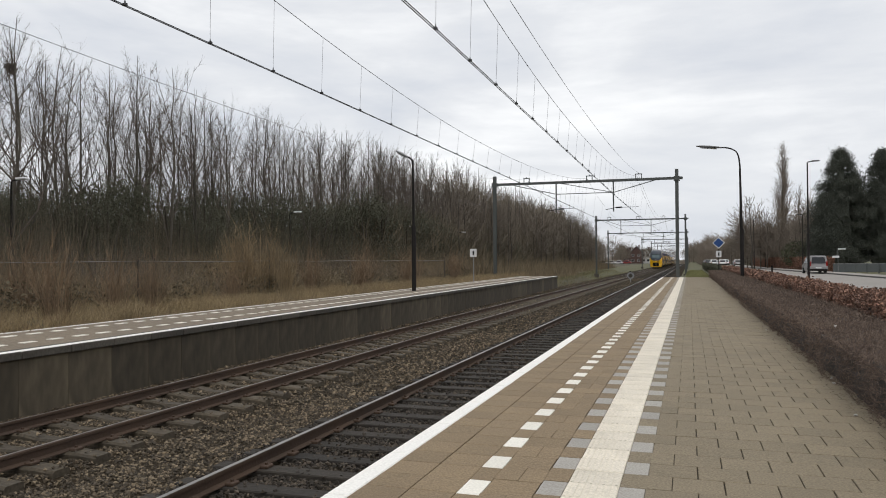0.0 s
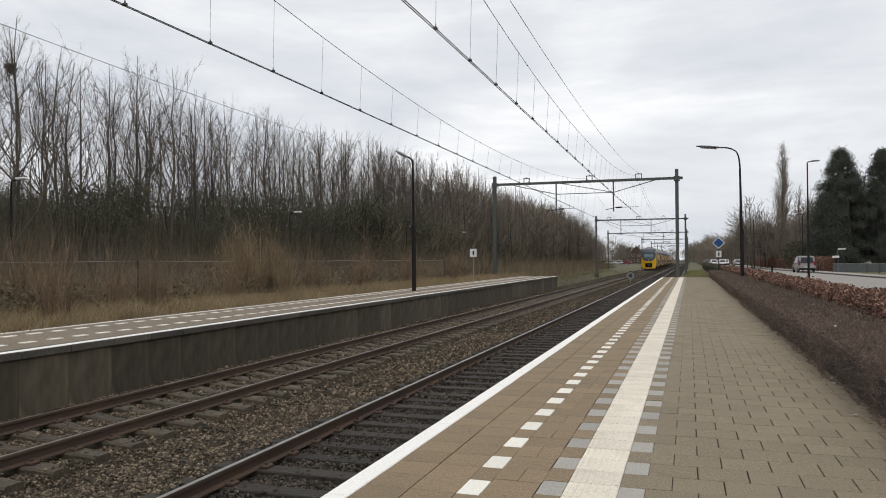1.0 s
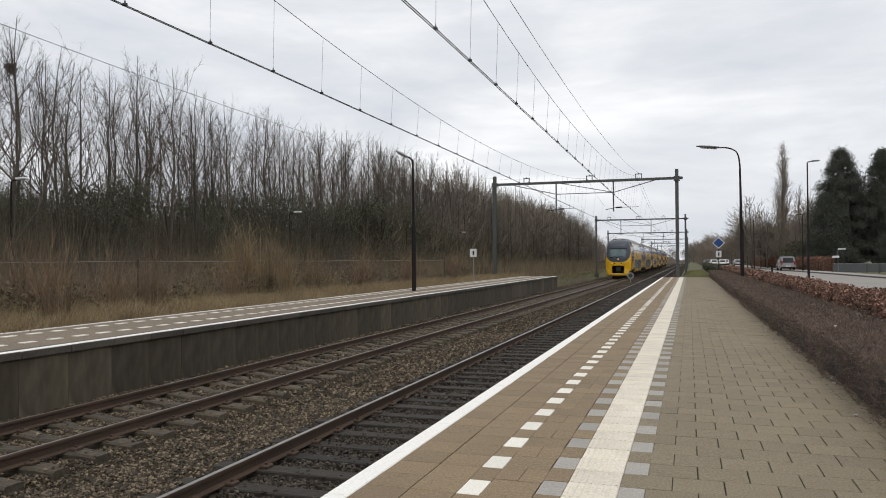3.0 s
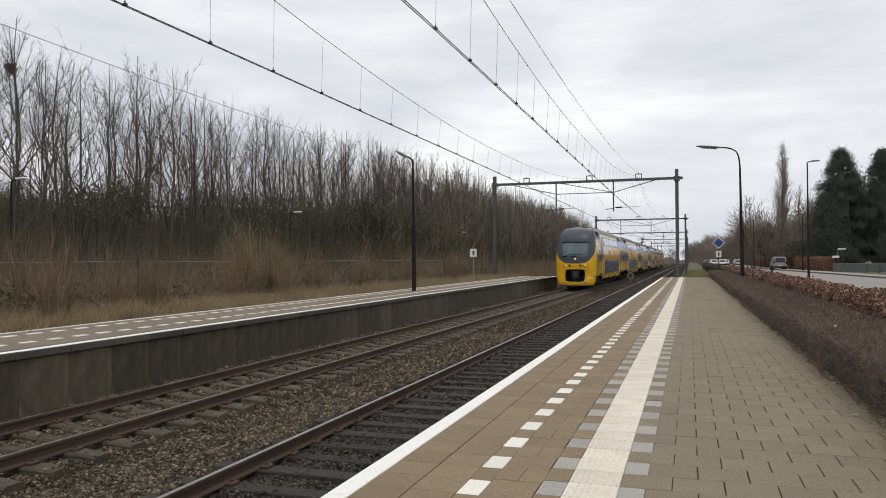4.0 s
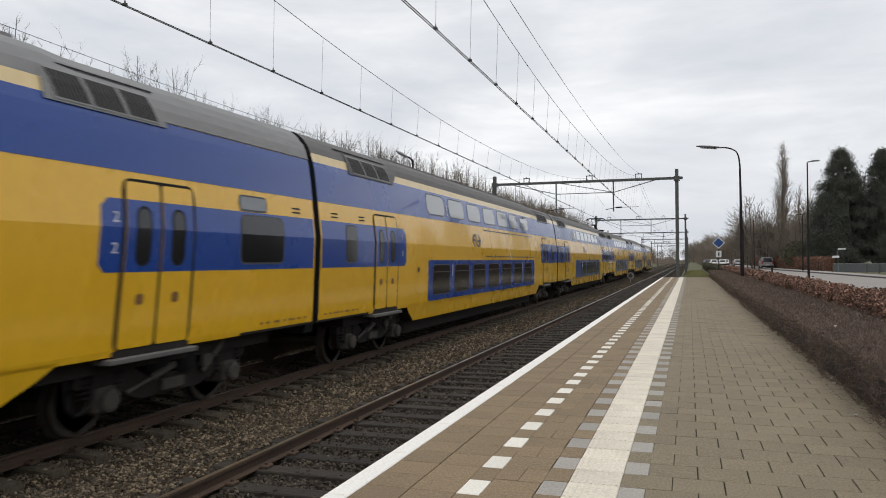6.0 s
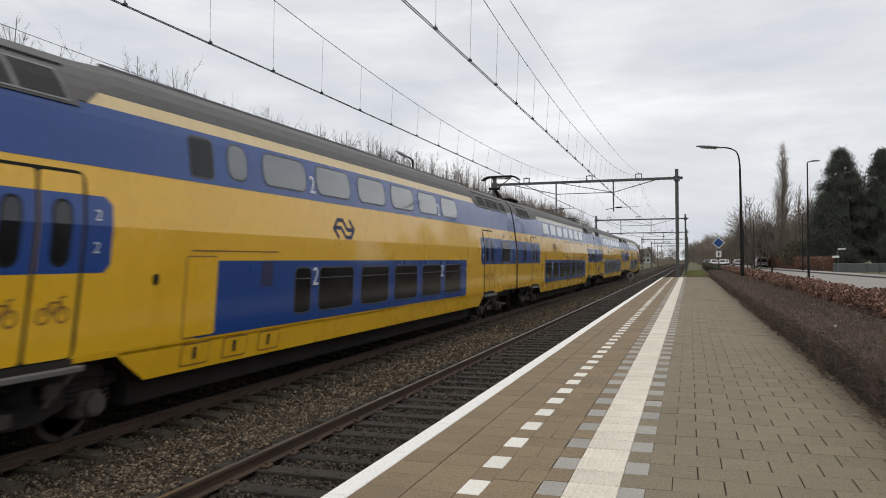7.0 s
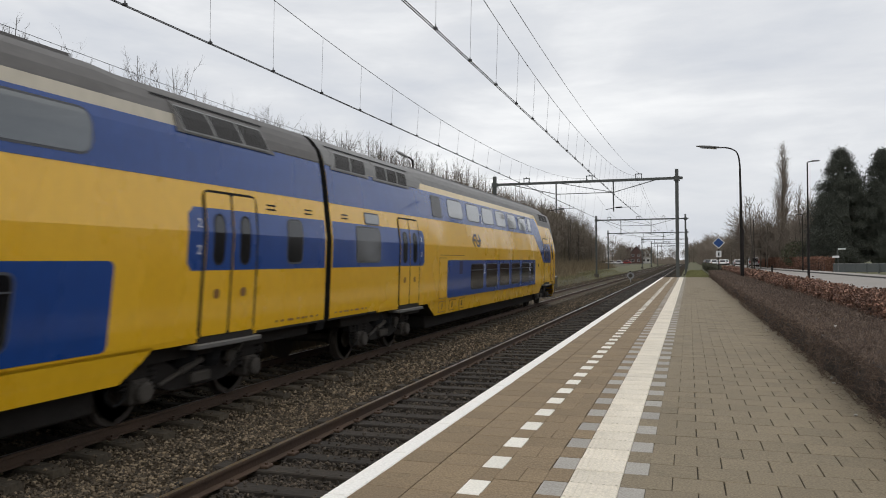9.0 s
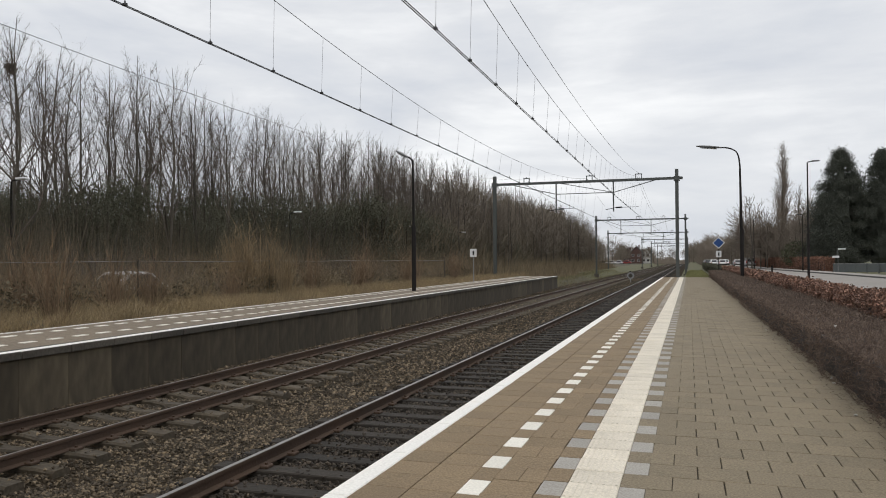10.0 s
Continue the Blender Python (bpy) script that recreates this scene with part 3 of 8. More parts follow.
def rrect(s0, s1, z0, z1, r=0.08, slant=0.0, n=3):
    """A rectangle in (s, z) with round corners; slant: shift of the top edge along s."""
    out = []
    for cx, cz, a0 in ((s1 - r, z0 + r, -90), (s1 - r, z1 - r, 0), (s0 + r, z1 - r, 90), (s0 + r, z0 + r, 180)):
        for k in range(n + 1):
            a = radians(a0 + 90 * k / n)
            z = cz + r * math.sin(a)
            out.append((cx + r * math.cos(a) + slant * (z - z0) / (z1 - z0), z))
    return out


class Car:
    """One coach: local y runs along the coach, x across, z up from the rails. side +1 faces the near platform."""

    def __init__(self, name, label, length, flip=False):
        self.ob, self.length, self.flip = empty(name), length, flip
        tagged(self.ob, label, "train coach", "coaches of the passing train")

    def y(self, s):
        return self.length - s if self.flip else s

    def patch(self, name, outline, material, off, side, parent=None, label=""):
        bm = bmesh.new()
        f = bm.faces.new([bm.verts.new((0, self.y(s), z)) for s, z in outline])
        for z in PZS[1:-1]:
            bmesh.ops.bisect_plane(bm, geom=bm.verts[:] + bm.edges[:] + bm.faces[:], plane_co=(0, 0, z), plane_no=(0, 0, 1))
        ext = bmesh.ops.extrude_face_region(bm, geom=bm.faces[:])
        moved = {v for v in ext["geom"] if isinstance(v, bmesh.types.BMVert)}
        for v in bm.verts:
            v.co.x = side * (half_width(v.co.z) + (off if v in moved else off - 0.012))
        bmesh.ops.recalc_face_normals(bm, faces=bm.faces[:])
        return part(name, bm, material, parent or self.ob, label)


def digit_mesh(ch, size):
    cu = bpy.data.curves.new("digit", "FONT")
    cu.body, cu.size, cu.extrude, cu.align_x = ch, size, 0.002, "CENTER"
    ob = bpy.data.objects.new("digit", cu)
    scene.collection.objects.link(ob)
    dg = bpy.context.evaluated_depsgraph_get()
    me = bpy.data.meshes.new_from_object(ob.evaluated_get(dg))
    bpy.data.objects.remove(ob)
    me.materials.clear()
    me.materials.append(M["print_white"])
    me.name = "class_number"
    return me


DIGITS = {c: digit_mesh(c, 0.47) for c in "12"}
COACH_NUMBER = digit_mesh("8660", 0.46)
COACH_NUMBER.name = "coach_number"
COACH_NUMBER.materials[0] = M["print_blue"]
SMALL_DIGITS = {c: digit_mesh(c, 0.19) for c in "12"}


def digit(car, ch, s, z, side, small=False):
    ob = new("class_number", (SMALL_DIGITS if small else DIGITS)[ch])
    ob.parent = car.ob
    lean = math.atan2(half_width(z) - half_width(z + 0.3), 0.3)
    up = Vector((-side * math.sin(lean), 0, math.cos(lean)))
    right = Vector((0, side, 0))
    nrm = right.cross(up)
    m = Matrix((right, up, nrm)).transposed().to_4x4()
    m.translation = Vector((side * (half_width(z) + 0.012), car.y(s), z))
    ob.matrix_basis = m


def stroke(pts, w):
    """Outline of a bent bar through the points."""
    left, right = [], []
    for i, p in enumerate(pts):
        p = Vector(p)
        a = (p - Vector(pts[i - 1])).normalized() if i else None
        b = (Vector(pts[i + 1]) - p).normalized() if i + 1 < len(pts) else None
        t = ((a or b) + (b or a)).normalized()
        nrm = Vector((-t.y, t.x))
        k = w / 2 / max(0.45, abs(t.dot(a or b)))
        left.append(tuple(p + nrm * k))
        right.append(tuple(p - nrm * k))
    return left + right[::-1]


def coach_window(car, s0, s1, z0, z1, side, glass, r=0.09, slant=0.0, vent=False, name="window", frame="frame_grey"):
    fr = car.patch("window_frame", rrect(s0 - 0.03, s1 + 0.03, z0 - 0.03, z1 + 0.03, r + 0.03, slant), M[frame], 0.008, side)
    fr.name = name
    car.patch("pane", rrect(s0, s1, z0, z1, r, slant), glass, 0.011, side, fr, "tinted glass")
    if vent:
        zt = z1 - 0.19
        car.patch("transom", rrect(s0 + 0.02, s1 - 0.02, zt, zt + 0.02, 0.008), M["frame_grey"], 0.014, side, fr, "thin dark bar")


def coach_door(car, s0, s1, side, marks=True, bike=False):
    """A pair of sliding leaves with a blue field across the middle."""
    m = (s0 + s1) / 2
    car.patch("door_frame", rrect(s0 - 0.06, s1 + 0.06, 1.06, 3.20, 0.14), M["rubber"], 0.010, side, None, "black rubber door surround")
    for a, b in ((s0, m - 0.028), (m + 0.028, s1)):
        leaf = car.patch("door", rrect(a, b, 1.10, 3.16, 0.05), M["yellow"], 0.016, side, None, "yellow and blue sliding door leaf")
        car.patch("blue_field", [(a + 0.004, 2.03), (b - 0.004, 2.03), (b - 0.004, 2.93), (a + 0.004, 2.93)], M["blue"], 0.018, side, leaf, "blue painted band")
        c = (a + b) / 2
        car.patch("door_window", rrect(c - 0.145, c + 0.145, 2.10, 2.86, 0.13), M["rubber"], 0.020, side, leaf, "narrow rounded window")
        car.patch("door_glass", rrect(c - 0.115, c + 0.115, 2.13, 2.83, 0.11), M["glass_door"], 0.022, side, leaf)
        if marks and bike:
            ring = [(0.085 * math.cos(radians(q)), 0.085 * math.sin(radians(q))) for q in range(0, 361, 30)]
            for dx in (-0.13, 0.13):
                car.patch("bicycle_wheel", stroke([(c + dx + p, 1.58 + q) for p, q in ring], 0.022), M["print_brown"], 0.019, side, leaf, "printed wheel of a bicycle sign")
            for pts in ([(c - 0.13, 1.58), (c - 0.05, 1.72), (c + 0.09, 1.72), (c, 1.58), (c - 0.05, 1.72)], [(c + 0.13, 1.58), (c + 0.08, 1.77), (c + 0.15, 1.78)]):
                car.patch("bicycle_frame", stroke(pts, 0.022), M["print_brown"], 0.0195, side, leaf, "printed frame of a bicycle sign")
        elif marks:
            car.patch("sticker", rrect(c - 0.07, c + 0.07, 1.62, 1.76, 0.05), M["print_brown"], 0.019, side, leaf, "small dark sign on the leaf")
    bm = bmesh.new()
    y0, y1 = sorted((car.y(s0 - 0.15), car.y(s1 + 0.15)))
    x0, x1 = sorted((side * 1.30, side * 1.60))
    box(bm, x0, x1, y0, y1, 0.93, 1.00, 0.012)
    part("door_step", bm, M["step_grey"], car.ob, "worn grey folding step")
    bm = bmesh.new()
    x0, x1 = sorted((side * 1.35, side * 1.515))
    box(bm, x0, x1, y0 + 0.1, y1 - 0.1, 0.98, 1.08)
    part("step_riser", bm, M["under"], car.ob)


def bogie(car, s):
    """A two-axle bogie: side frames, bolster, axle boxes, springs, dampers and wheels."""
    y = car.y(s)
    bm = bmesh.new()
    for side in (-1, 1):
        x = side * 1.08
        prism = [(-1.75, 0.66), (-1.2, 0.56), (-0.6, 0.36), (0.6, 0.36), (1.2, 0.56), (1.75, 0.66), (1.75, 0.80), (0.8, 0.80), (0.45, 0.62), (-0.45, 0.62), (-0.8, 0.80), (-1.75, 0.80)]
        a = [bm.verts.new((x - 0.08, y + p, z)) for p, z in prism]
        b = [bm.verts.new((x + 0.08, y + p, z)) for p, z in prism]
        n = len(prism)
        for i in range(n):
            bm.faces.new((a[i], a[(i + 1) % n], b[(i + 1) % n], b[i]))
        bm.faces.new(a)
        bm.faces.new(list(reversed(b)))
    box(bm, -1.0, 1.0, y - 0.35, y + 0.35, 0.45, 0.85, 0.03)
    bmesh.ops.recalc_face_normals(bm, faces=bm.faces[:])
    bg = part("bogie", bm, M["under"], car.ob, "grimy black bogie frame")
    for side in (-1, 1):
        x = side * 1.08
        for ax in (-1.28, 1.28):
            bm = bmesh.new()
            box(bm, x + side * 0.04 - 0.13, x + side * 0.04 + 0.13, y + ax - 0.17, y + ax + 0.17, 0.30, 0.62, 0.04)
            tube(bm, [(x + side * 0.14, y + ax, 0.46), (x + side * 0.24, y + ax, 0.46), (x + side * 0.26, y + ax, 0.46)], [0.15, 0.14, 0.10], 14)
            part("axle_box", bm, M["under_light"], bg, "worn grey-brown axle box with round cover")
            for d in (-0.26, 0.26):
                bm = bmesh.new()
                tube(bm, [(x + side * 0.05 + 0.065 * math.cos(0.785 * q), y + ax + d + 0.065 * math.sin(0.785 * q), 0.47 + 0.0075 * q) for q in range(41)], 0.02, 5)
                part("coil_spring", bm, M["under"], bg, "dark coil spring")
        for ax in (-0.28, 0.28):
            bm = bmesh.new()
            tube(bm, [(x, y + ax, 0.60), (x, y + ax, 0.68), (x, y + ax, 0.86), (x, y + ax, 1.0)], [0.17, 0.2, 0.2, 0.16], 14)
            part("air_spring", bm, M["rubber"], bg, "black air spring")
        for p, q in (((-0.98, 0.50), (-0.10, 0.74)), ((0.55, 0.55), (1.0, 0.97))):
            bm = bmesh.new()
            m = tuple((u + v) / 2 for u, v in zip(p, q))
            tube(bm, [(x + side * 0.18, y + p[0], p[1]), (x + side * 0.18, y + m[0], m[1])], 0.032, 8)
            tube(bm, [(x + side * 0.18, y + m[0], m[1]), (x + side * 0.18, y + q[0], q[1])], 0.052, 10)
            part("damper", bm, M["under_light"], bg, "slanted grey damper")
        bm = bmesh.new()
        box(bm, x + side * 0.06, x + side * 0.16, y - 0.25, y + 0.2, 0.40, 0.56, 0.02)
        part("brake_unit", bm, M["under_light"], bg, "dusty brake box")
        bm = bmesh.new()
        box(bm, x + side * 0.10, x + side * 0.20, y + 0.55, y + 0.75, 0.62, 0.80, 0.02)
        part("valve_box", bm, M["under_light"], bg, "small dusty valve box")
        bm = bmesh.new()
        tube(bm, [(x + side * 0.16, y - 1.55, 0.78), (x + side * 0.2, y - 1.62, 0.45), (x + side * 0.2, y - 1.78, 0.36), (x + side * 0.2, y - 1.92, 0.46), (x + side * 0.14, y - 1.95, 0.82)], 0.02, 6)
        part("brake_hose", bm, M["rubber"], bg, "hanging black hose")
    for ax in (-1.28, 1.28):
        for side in (-1, 1):
            bm = bmesh.new()
            profile = ((0.68, 0.49), (0.71, 0.49), (0.71, 0.46), (0.83, 0.455), (0.83, 0.38), (0.80, 0.36), (0.80, 0.20), (0.86, 0.18), (0.86, 0.10))
            tube(bm, [(side * p, y + ax, 0.46) for p, _ in profile], [q for _, q in profile], 28)
            part("wheel", bm, M["wheel"], bg, "dark steel wheel")
        bm = bmesh.new()
        tube(bm, [(-0.67, y + ax, 0.46), (0.67, y + ax, 0.46)], 0.09, 10)
        part("axle", bm, M["wheel"], bg, "dark steel axle")


def body_shell(car, s0, s1):
    """The painted hull above the bogies, and the deep middle of the floor."""
    y0, y1 = sorted((car.y(s0), car.y(s1)))
    outline = [(half_width(z), z) for z in PZS if z > 1.06]
    full = [(half_width(1.02), 1.02)] + outline + [(-w, z) for w, z in reversed(outline[:-1])] + [(-half_width(1.02), 1.02)]
    bm = bmesh.new()
    prism_y(bm, full, y0, y1)
    bm.faces.ensure_lookup_table()
    for f in bm.faces:
        f.material_index = 2 if abs(f.normal.y) > 0.5 else 1 if f.calc_center_median().z > 4.21 else 3 if f.calc_center_median().z > 4.03 else 0
    part("body", bm, [M["yellow"], M["roof_grey"], M["rubber"], M["yellow_sheen"]], car.ob, "yellow painted body, pale painted sheen along the roof edge")


def deep_floor(car, a0, a1, b1, b0):
    bm = bmesh.new()
    rows = []
    zs = [(1.06, a0, b0), (0.90, a0 + (a1 - a0) * 0.35, b0 - (b0 - b1) * 0.35), (0.66, a1, b1)]
    for z, sa, sb in zs:
        w = half_width(z)
        ya, yb = car.y(sa), car.y(sb)
        rows.append([bm.verts.new(c) for c in ((w, ya, z), (w, yb, z), (-w, yb, z), (-w, ya, z))])
    for p, q in zip(rows, rows[1:]):
        for i in range(4):
            bm.faces.new((p[i], p[(i + 1) % 4], q[(i + 1) % 4], q[i]))
    bm.faces.new(rows[0])
    bm.faces.new(rows[-1])
    bmesh.ops.recalc_face_normals(bm, faces=bm.faces[:])
    for f in bm.faces:
        f.material_index = 0 if abs(f.normal.x) > 0.7 else 1
    part("floor_well", bm, [M["yellow"], M["under"]], car.ob, "yellow painted low floor section")
    bm = bmesh.new()
    y0, y1 = sorted((car.y(a1 + 0.05), car.y(b1 - 0.05)))
    box(bm, -1.16, 1.16, y0, y1, 0.30, 0.655, 0.03)
    part("underframe", bm, M["under"], car.ob, "black dirty underframe skirt")
    for sa, sb in ((a0 - 4.4, a0 + 0.1), (b0 - 0.1, b0 + 4.6)):
        sa, sb = max(1.7, sa), min(car.length - 0.25, sb)
        bm = bmesh.new()
        y0, y1 = sorted((car.y(sa), car.y(sb)))
        box(bm, -1.25, 1.25, y0, y1, 0.80, 1.03)
        part("floor_frame", bm, M["under"], car.ob)


def roof_parts(car, s0, s1):
    bm = bmesh.new()
    rows = []
    prof = [(half_width(z) + 0.002, z) for z in (4.235, 4.36, 4.50, 4.62, 4.68, 4.71)] + [(0, 4.72)]
    prof += [(-w, z) for w, z in reversed(prof[:-1])]
    for s, k in ((s0, 0.0), (s0 + 0.5, 1.0), (s1 - 0.5, 1.0), (s1, 0.0)):
        rows.append([bm.verts.new((x * (1 + 0.02 * k * min(1, (z - 4.235) / 0.2)), car.y(s), z + 0.03 * k * min(1, (z - 4.235) / 0.2))) for x, z in prof])
    for p, q in zip(rows, rows[1:]):
        for i in range(len(prof) - 1):
            bm.faces.new((p[i], p[i + 1], q[i + 1], q[i]))
    bmesh.ops.recalc_face_normals(bm, faces=bm.faces[:])
    part("roof_cover", bm, M["roof_grey"], car.ob, "raised weathered grey roof panel")
    for side in (-1, 1):
        bm = bmesh.new()
        y0, y1 = sorted((car.y(s0 + 0.6), car.y(s1 - 0.6)))
        box(bm, side * 0.72 - 0.02, side * 0.72 + 0.02, y0, y1, 4.69, 4.755)
        part("roof_rail", bm, M["roof_grey"], car.ob)
    y = s0 + 2.0
    while y < s1 - 1:
        bm = bmesh.new()
        ya, yb = sorted((car.y(y), car.y(y + 1.1)))
        box(bm, -0.35, 0.35, ya, yb, 4.73, 4.80, 0.02)
        part("roof_hatch", bm, M["roof_grey"], car.ob)
        y += 5.2


def louvres(car, s0, s1, side, panels=3):
    """Slanted ventilation panels in thin bright frames, set in the grey roof shoulder under a dark seam."""
    car.patch("louvre_frame", [(s0 - 0.14, 3.97), (s1 + 0.16, 3.97), (s1 - 0.06, 4.42), (s0 - 0.16, 4.42)], M["roof_grey"], 0.024, side, None, "grey sloped roof panel")
    car.patch("seam", [(s0 - 0.5, 4.455), (s1 + 0.05, 4.455), (s1 + 0.05, 4.475), (s0 - 0.5, 4.475)], M["rubber"], 0.026, side, None, "thin dark seam in the roof")
    w = (s1 - s0) / panels
    for k in range(panels):
        a, b = s0 + k * w + 0.02, s0 + (k + 1) * w - 0.02
        fr = car.patch("louvre", [(a - 0.02, 4.00), (b + 0.02, 4.00), (b - 0.13, 4.37), (a - 0.14, 4.37)], M["alu"], 0.034, side, None, "framed dark ventilation grille")
        car.patch("grille", [(a + 0.012, 4.024), (b - 0.015, 4.024), (b - 0.155, 4.35), (a - 0.115, 4.35)], M["grille"], 0.039, side, fr)
        n = 9
        for q in range(1, n):
            u = a + (b - a) * q / n
            car.patch("slat", [(u - 0.008, 4.03), (u + 0.008, 4.03), (u - 0.122, 4.345), (u - 0.138, 4.345)], M["under"], 0.043, side, fr)


ENDS = {"A": (1.22, 1.72, 2.70, 3.98, 4.55), "B": (1.25, 2.50, 3.70, 5.0, 5.42), "C": (0.83, 2.15, 2.90, 4.20, 4.55), "D": (1.30, 1.75, 3.02, 4.27, 4.87), "E": (1.48, 1.93, 2.82, 4.08, 4.52), "F": (1.05, 1.55, 2.55, 3.85, 4.24), "G": (1.02, 1.52, 2.68, 3.95, 4.43)}


def livery_end(car, e0, d, side, kind, upper=False, cls="2", bike=False):
    """The end over a bogie: blue band, yellow stripe, door and saloon window. e0 is the end of the hull, d the way inwards."""
    wa, wb, da, db, n = ENDS[kind]

    def at(u):
        return e0 + d * (u - 0.11)
    u0 = {"A": 1.7, "E": 1.65, "G": 1.4}.get(kind, 0.11)
    m = n - 0.45 if kind in "AEFG" else n
    car.patch("roof_shoulder", [(at(u0), 4.055), (at(m + 0.1), 4.055), (at(m + 0.3), 4.22), (at(m + 0.3), 4.36), (at(u0), 4.36)], M["roof_grey"], 0.02, side, None, "grey roof shoulder")
    band = [(at(0.16), 2.03), (at(n - 0.1), 2.03), (at(n), 2.13), (at(n), 2.83), (at(n - 0.12), 2.93), (at(0.16), 2.93)]
    car.patch("blue_band", band, M["blue"], 0.004, side, None, "blue painted band")
    w, dr = sorted((at(wa), at(wb))), sorted((at(da), at(db)))
    coach_window(car, w[0], w[1], 2.14, 2.86, side, M["glass_door"], 0.10)
    if upper:
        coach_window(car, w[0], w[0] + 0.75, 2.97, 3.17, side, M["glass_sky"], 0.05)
    for q in (0.62, 1.9):
        for z in (3.00, 3.07):
            car.patch("drip_slot", rrect(*sorted((at(q), at(q + 0.28))), z, z + 0.025, 0.008), M["rubber"], 0.006, side)
    coach_door(car, dr[0], dr[1], side, bike=bike)
    digit(car, cls, at(n - 0.24), 2.64, side, True)
    digit(car, cls, at(n - 0.24), 2.26, side, True)
    for q in range(9):
        a = 0.35 + 0.17 * q + 0.03 * (q % 3)
        car.patch("small_print", rrect(*sorted((at(a), at(a + 0.07 + 0.03 * (q % 2)))), 1.14, 1.175, 0.006, n=1), M["print_brown"], 0.004, side, None, "small dark lettering bar")
    car.patch("lower_trim", [(at(0.05), 1.02), (at(2.4), 1.02), (at(2.4), 1.06), (at(0.05), 1.06)], M["under"], 0.006, side)


def service_hatches(car, s, side, d=1):
    """Dark-outlined hatches and handles by the low equipment room; d is the way from the given s."""
    def pane(a, b, z0, z1, r):
        return rrect(*sorted((s + d * a, s + d * b)), z0, z1, r)
    door = car.patch("hatch", pane(0, 0.72, 1.10, 2.24, 0.06), M["print_brown"], 0.004, side, None, "equipment hatch with a dark outline")
    car.patch("hatch_leaf", pane(0.02, 0.72, 1.12, 2.22, 0.05), M["yellow"], 0.007, side, door)
    for k in range(3):
        a = 0.05 + k * 0.95
        h = car.patch("hatch", pane(a, a + 0.62, 0.72, 1.03, 0.04), M["print_brown"], 0.004, side, None, "small skirt hatch")
        car.patch("hatch_leaf", pane(a + 0.02, a + 0.60, 0.74, 1.01, 0.035), M["yellow"], 0.007, side, h)
        car.patch("latch", pane(a + 0.24, a + 0.32, 0.80, 0.97, 0.02), M["rubber"], 0.010, side, h, "dark latch")
    car.patch("door_seam", pane(0.1, 2.4, 2.30, 2.32, 0.008), M["print_brown"], 0.005, side)
    car.patch("door_edge", pane(1.9, 2.25, 1.75, 2.15, 0.03), M["print_blue"], 0.006, side, None, "dark blue recess")


def logo_bars(car, s, side):
    c = 2.80
    f = -1 if car.flip else 1
    for k in (1, -1):
        pts = [(s - k * 0.26, c - k * 0.19), (s - k * 0.46, c), (s - k * 0.27, c + k * 0.17), (s - k * 0.05, c + k * 0.17), (s + k * 0.14, c - k * 0.015), (s + k * 0.42, c - k * 0.015)]
        pts = [(s + f * (a - s), b) for a, b in pts]
        car.patch("emblem_bar", stroke(pts, 0.075), M["print_blue"], 0.004, side, None, "plain dark blue emblem shape")


def sides(car, spec):
    for side in (1, -1):
        up0, up1 = spec["upper_blue"]
        car.patch("blue_upper", spec.get("upper_outline") or [(up0, 3.285), (up1, 3.285), (up1, 4.045), (up0, 4.045)], M["blue"], 0.004, side, None, "blue painted window band")
        lo0, lo1 = spec["lower_blue"]
        car.patch("blue_lower", rrect(lo0, lo1, 1.09, 2.17, 0.09, 0.10 if spec.get("slanted") else 0), M["blue"], 0.004, side, None, "blue painted window band")
        for a, b in spec["upper"]:
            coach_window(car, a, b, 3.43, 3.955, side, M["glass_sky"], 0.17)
        for a, b in spec.get("dark", ()):
            coach_window(car, a, b, 3.38, 3.94, side, M["glass_dark"], 0.06, 0.0)
        for a, b in spec["lower"]:
            coach_window(car, a, b, 1.26, 2.03, side, M["glass_dark"], 0.10, 0.0, True)
        for ch, s, z in spec["digits"]:
            digit(car, ch, s, z, side)
        for a, b, z in spec.get("lines", ()):
            car.patch("class_line", rrect(a, b, z, z + 0.035, 0.012), M["print_blue"], 0.004, side, None, "thin dark line")
        logo_bars(car, spec["logo"], side)
        if "hatch" in spec:
            service_hatches(car, spec["hatch"], side, spec.get("hatch_way", 1))
        for a, b, *panels in spec["louvres"]:
            louvres(car, a, b, side, *panels)
        for s in spec.get("lamps", ()):
            car.patch("outside_lamp", rrect(s, s + 0.10, 1.86, 2.0, 0.04), M["rubber"], 0.012, side)


def gangway(car, at_end):
    s = car.length if at_end else 0.0
    bm = bmesh.new()
    y = car.y(s)
    inner = [(half_width(z) - 0.10, z - 0.06) for z in PZS if z > 1.06]
    full = [(1.35, 0.85)] + inner + [(-w, z) for w, z in reversed(inner[:-1])] + [(-1.35, 0.85)]
    prism_y(bm, full, y - 0.16, y + 0.16)
    part("gangway_bellows", bm, M["rubber"], car.ob, "black bellows between coaches")


def mid_coach(name, label, spec):
    car = Car(name, label, 26.55)
    L = car.length
    body_shell(car, 0.11, L - 0.11)
    deep_floor(car, *spec.get("well", (4.66, 5.24, 21.04, 21.6)))
    roof_parts(car, 4.2, L - 5.2)
    sides(car, spec)
    for side in (1, -1):
        livery_end(car, 0.11, 1, side, spec["ends"][0], cls=spec["cls"][0], bike="bike" in spec)
        livery_end(car, L - 0.11, -1, side, spec["ends"][1], cls=spec["cls"][1], bike="bike" in spec)
    bogie(car, 3.35)
    bogie(car, L - 3.35)
    gangway(car, True)
    return car


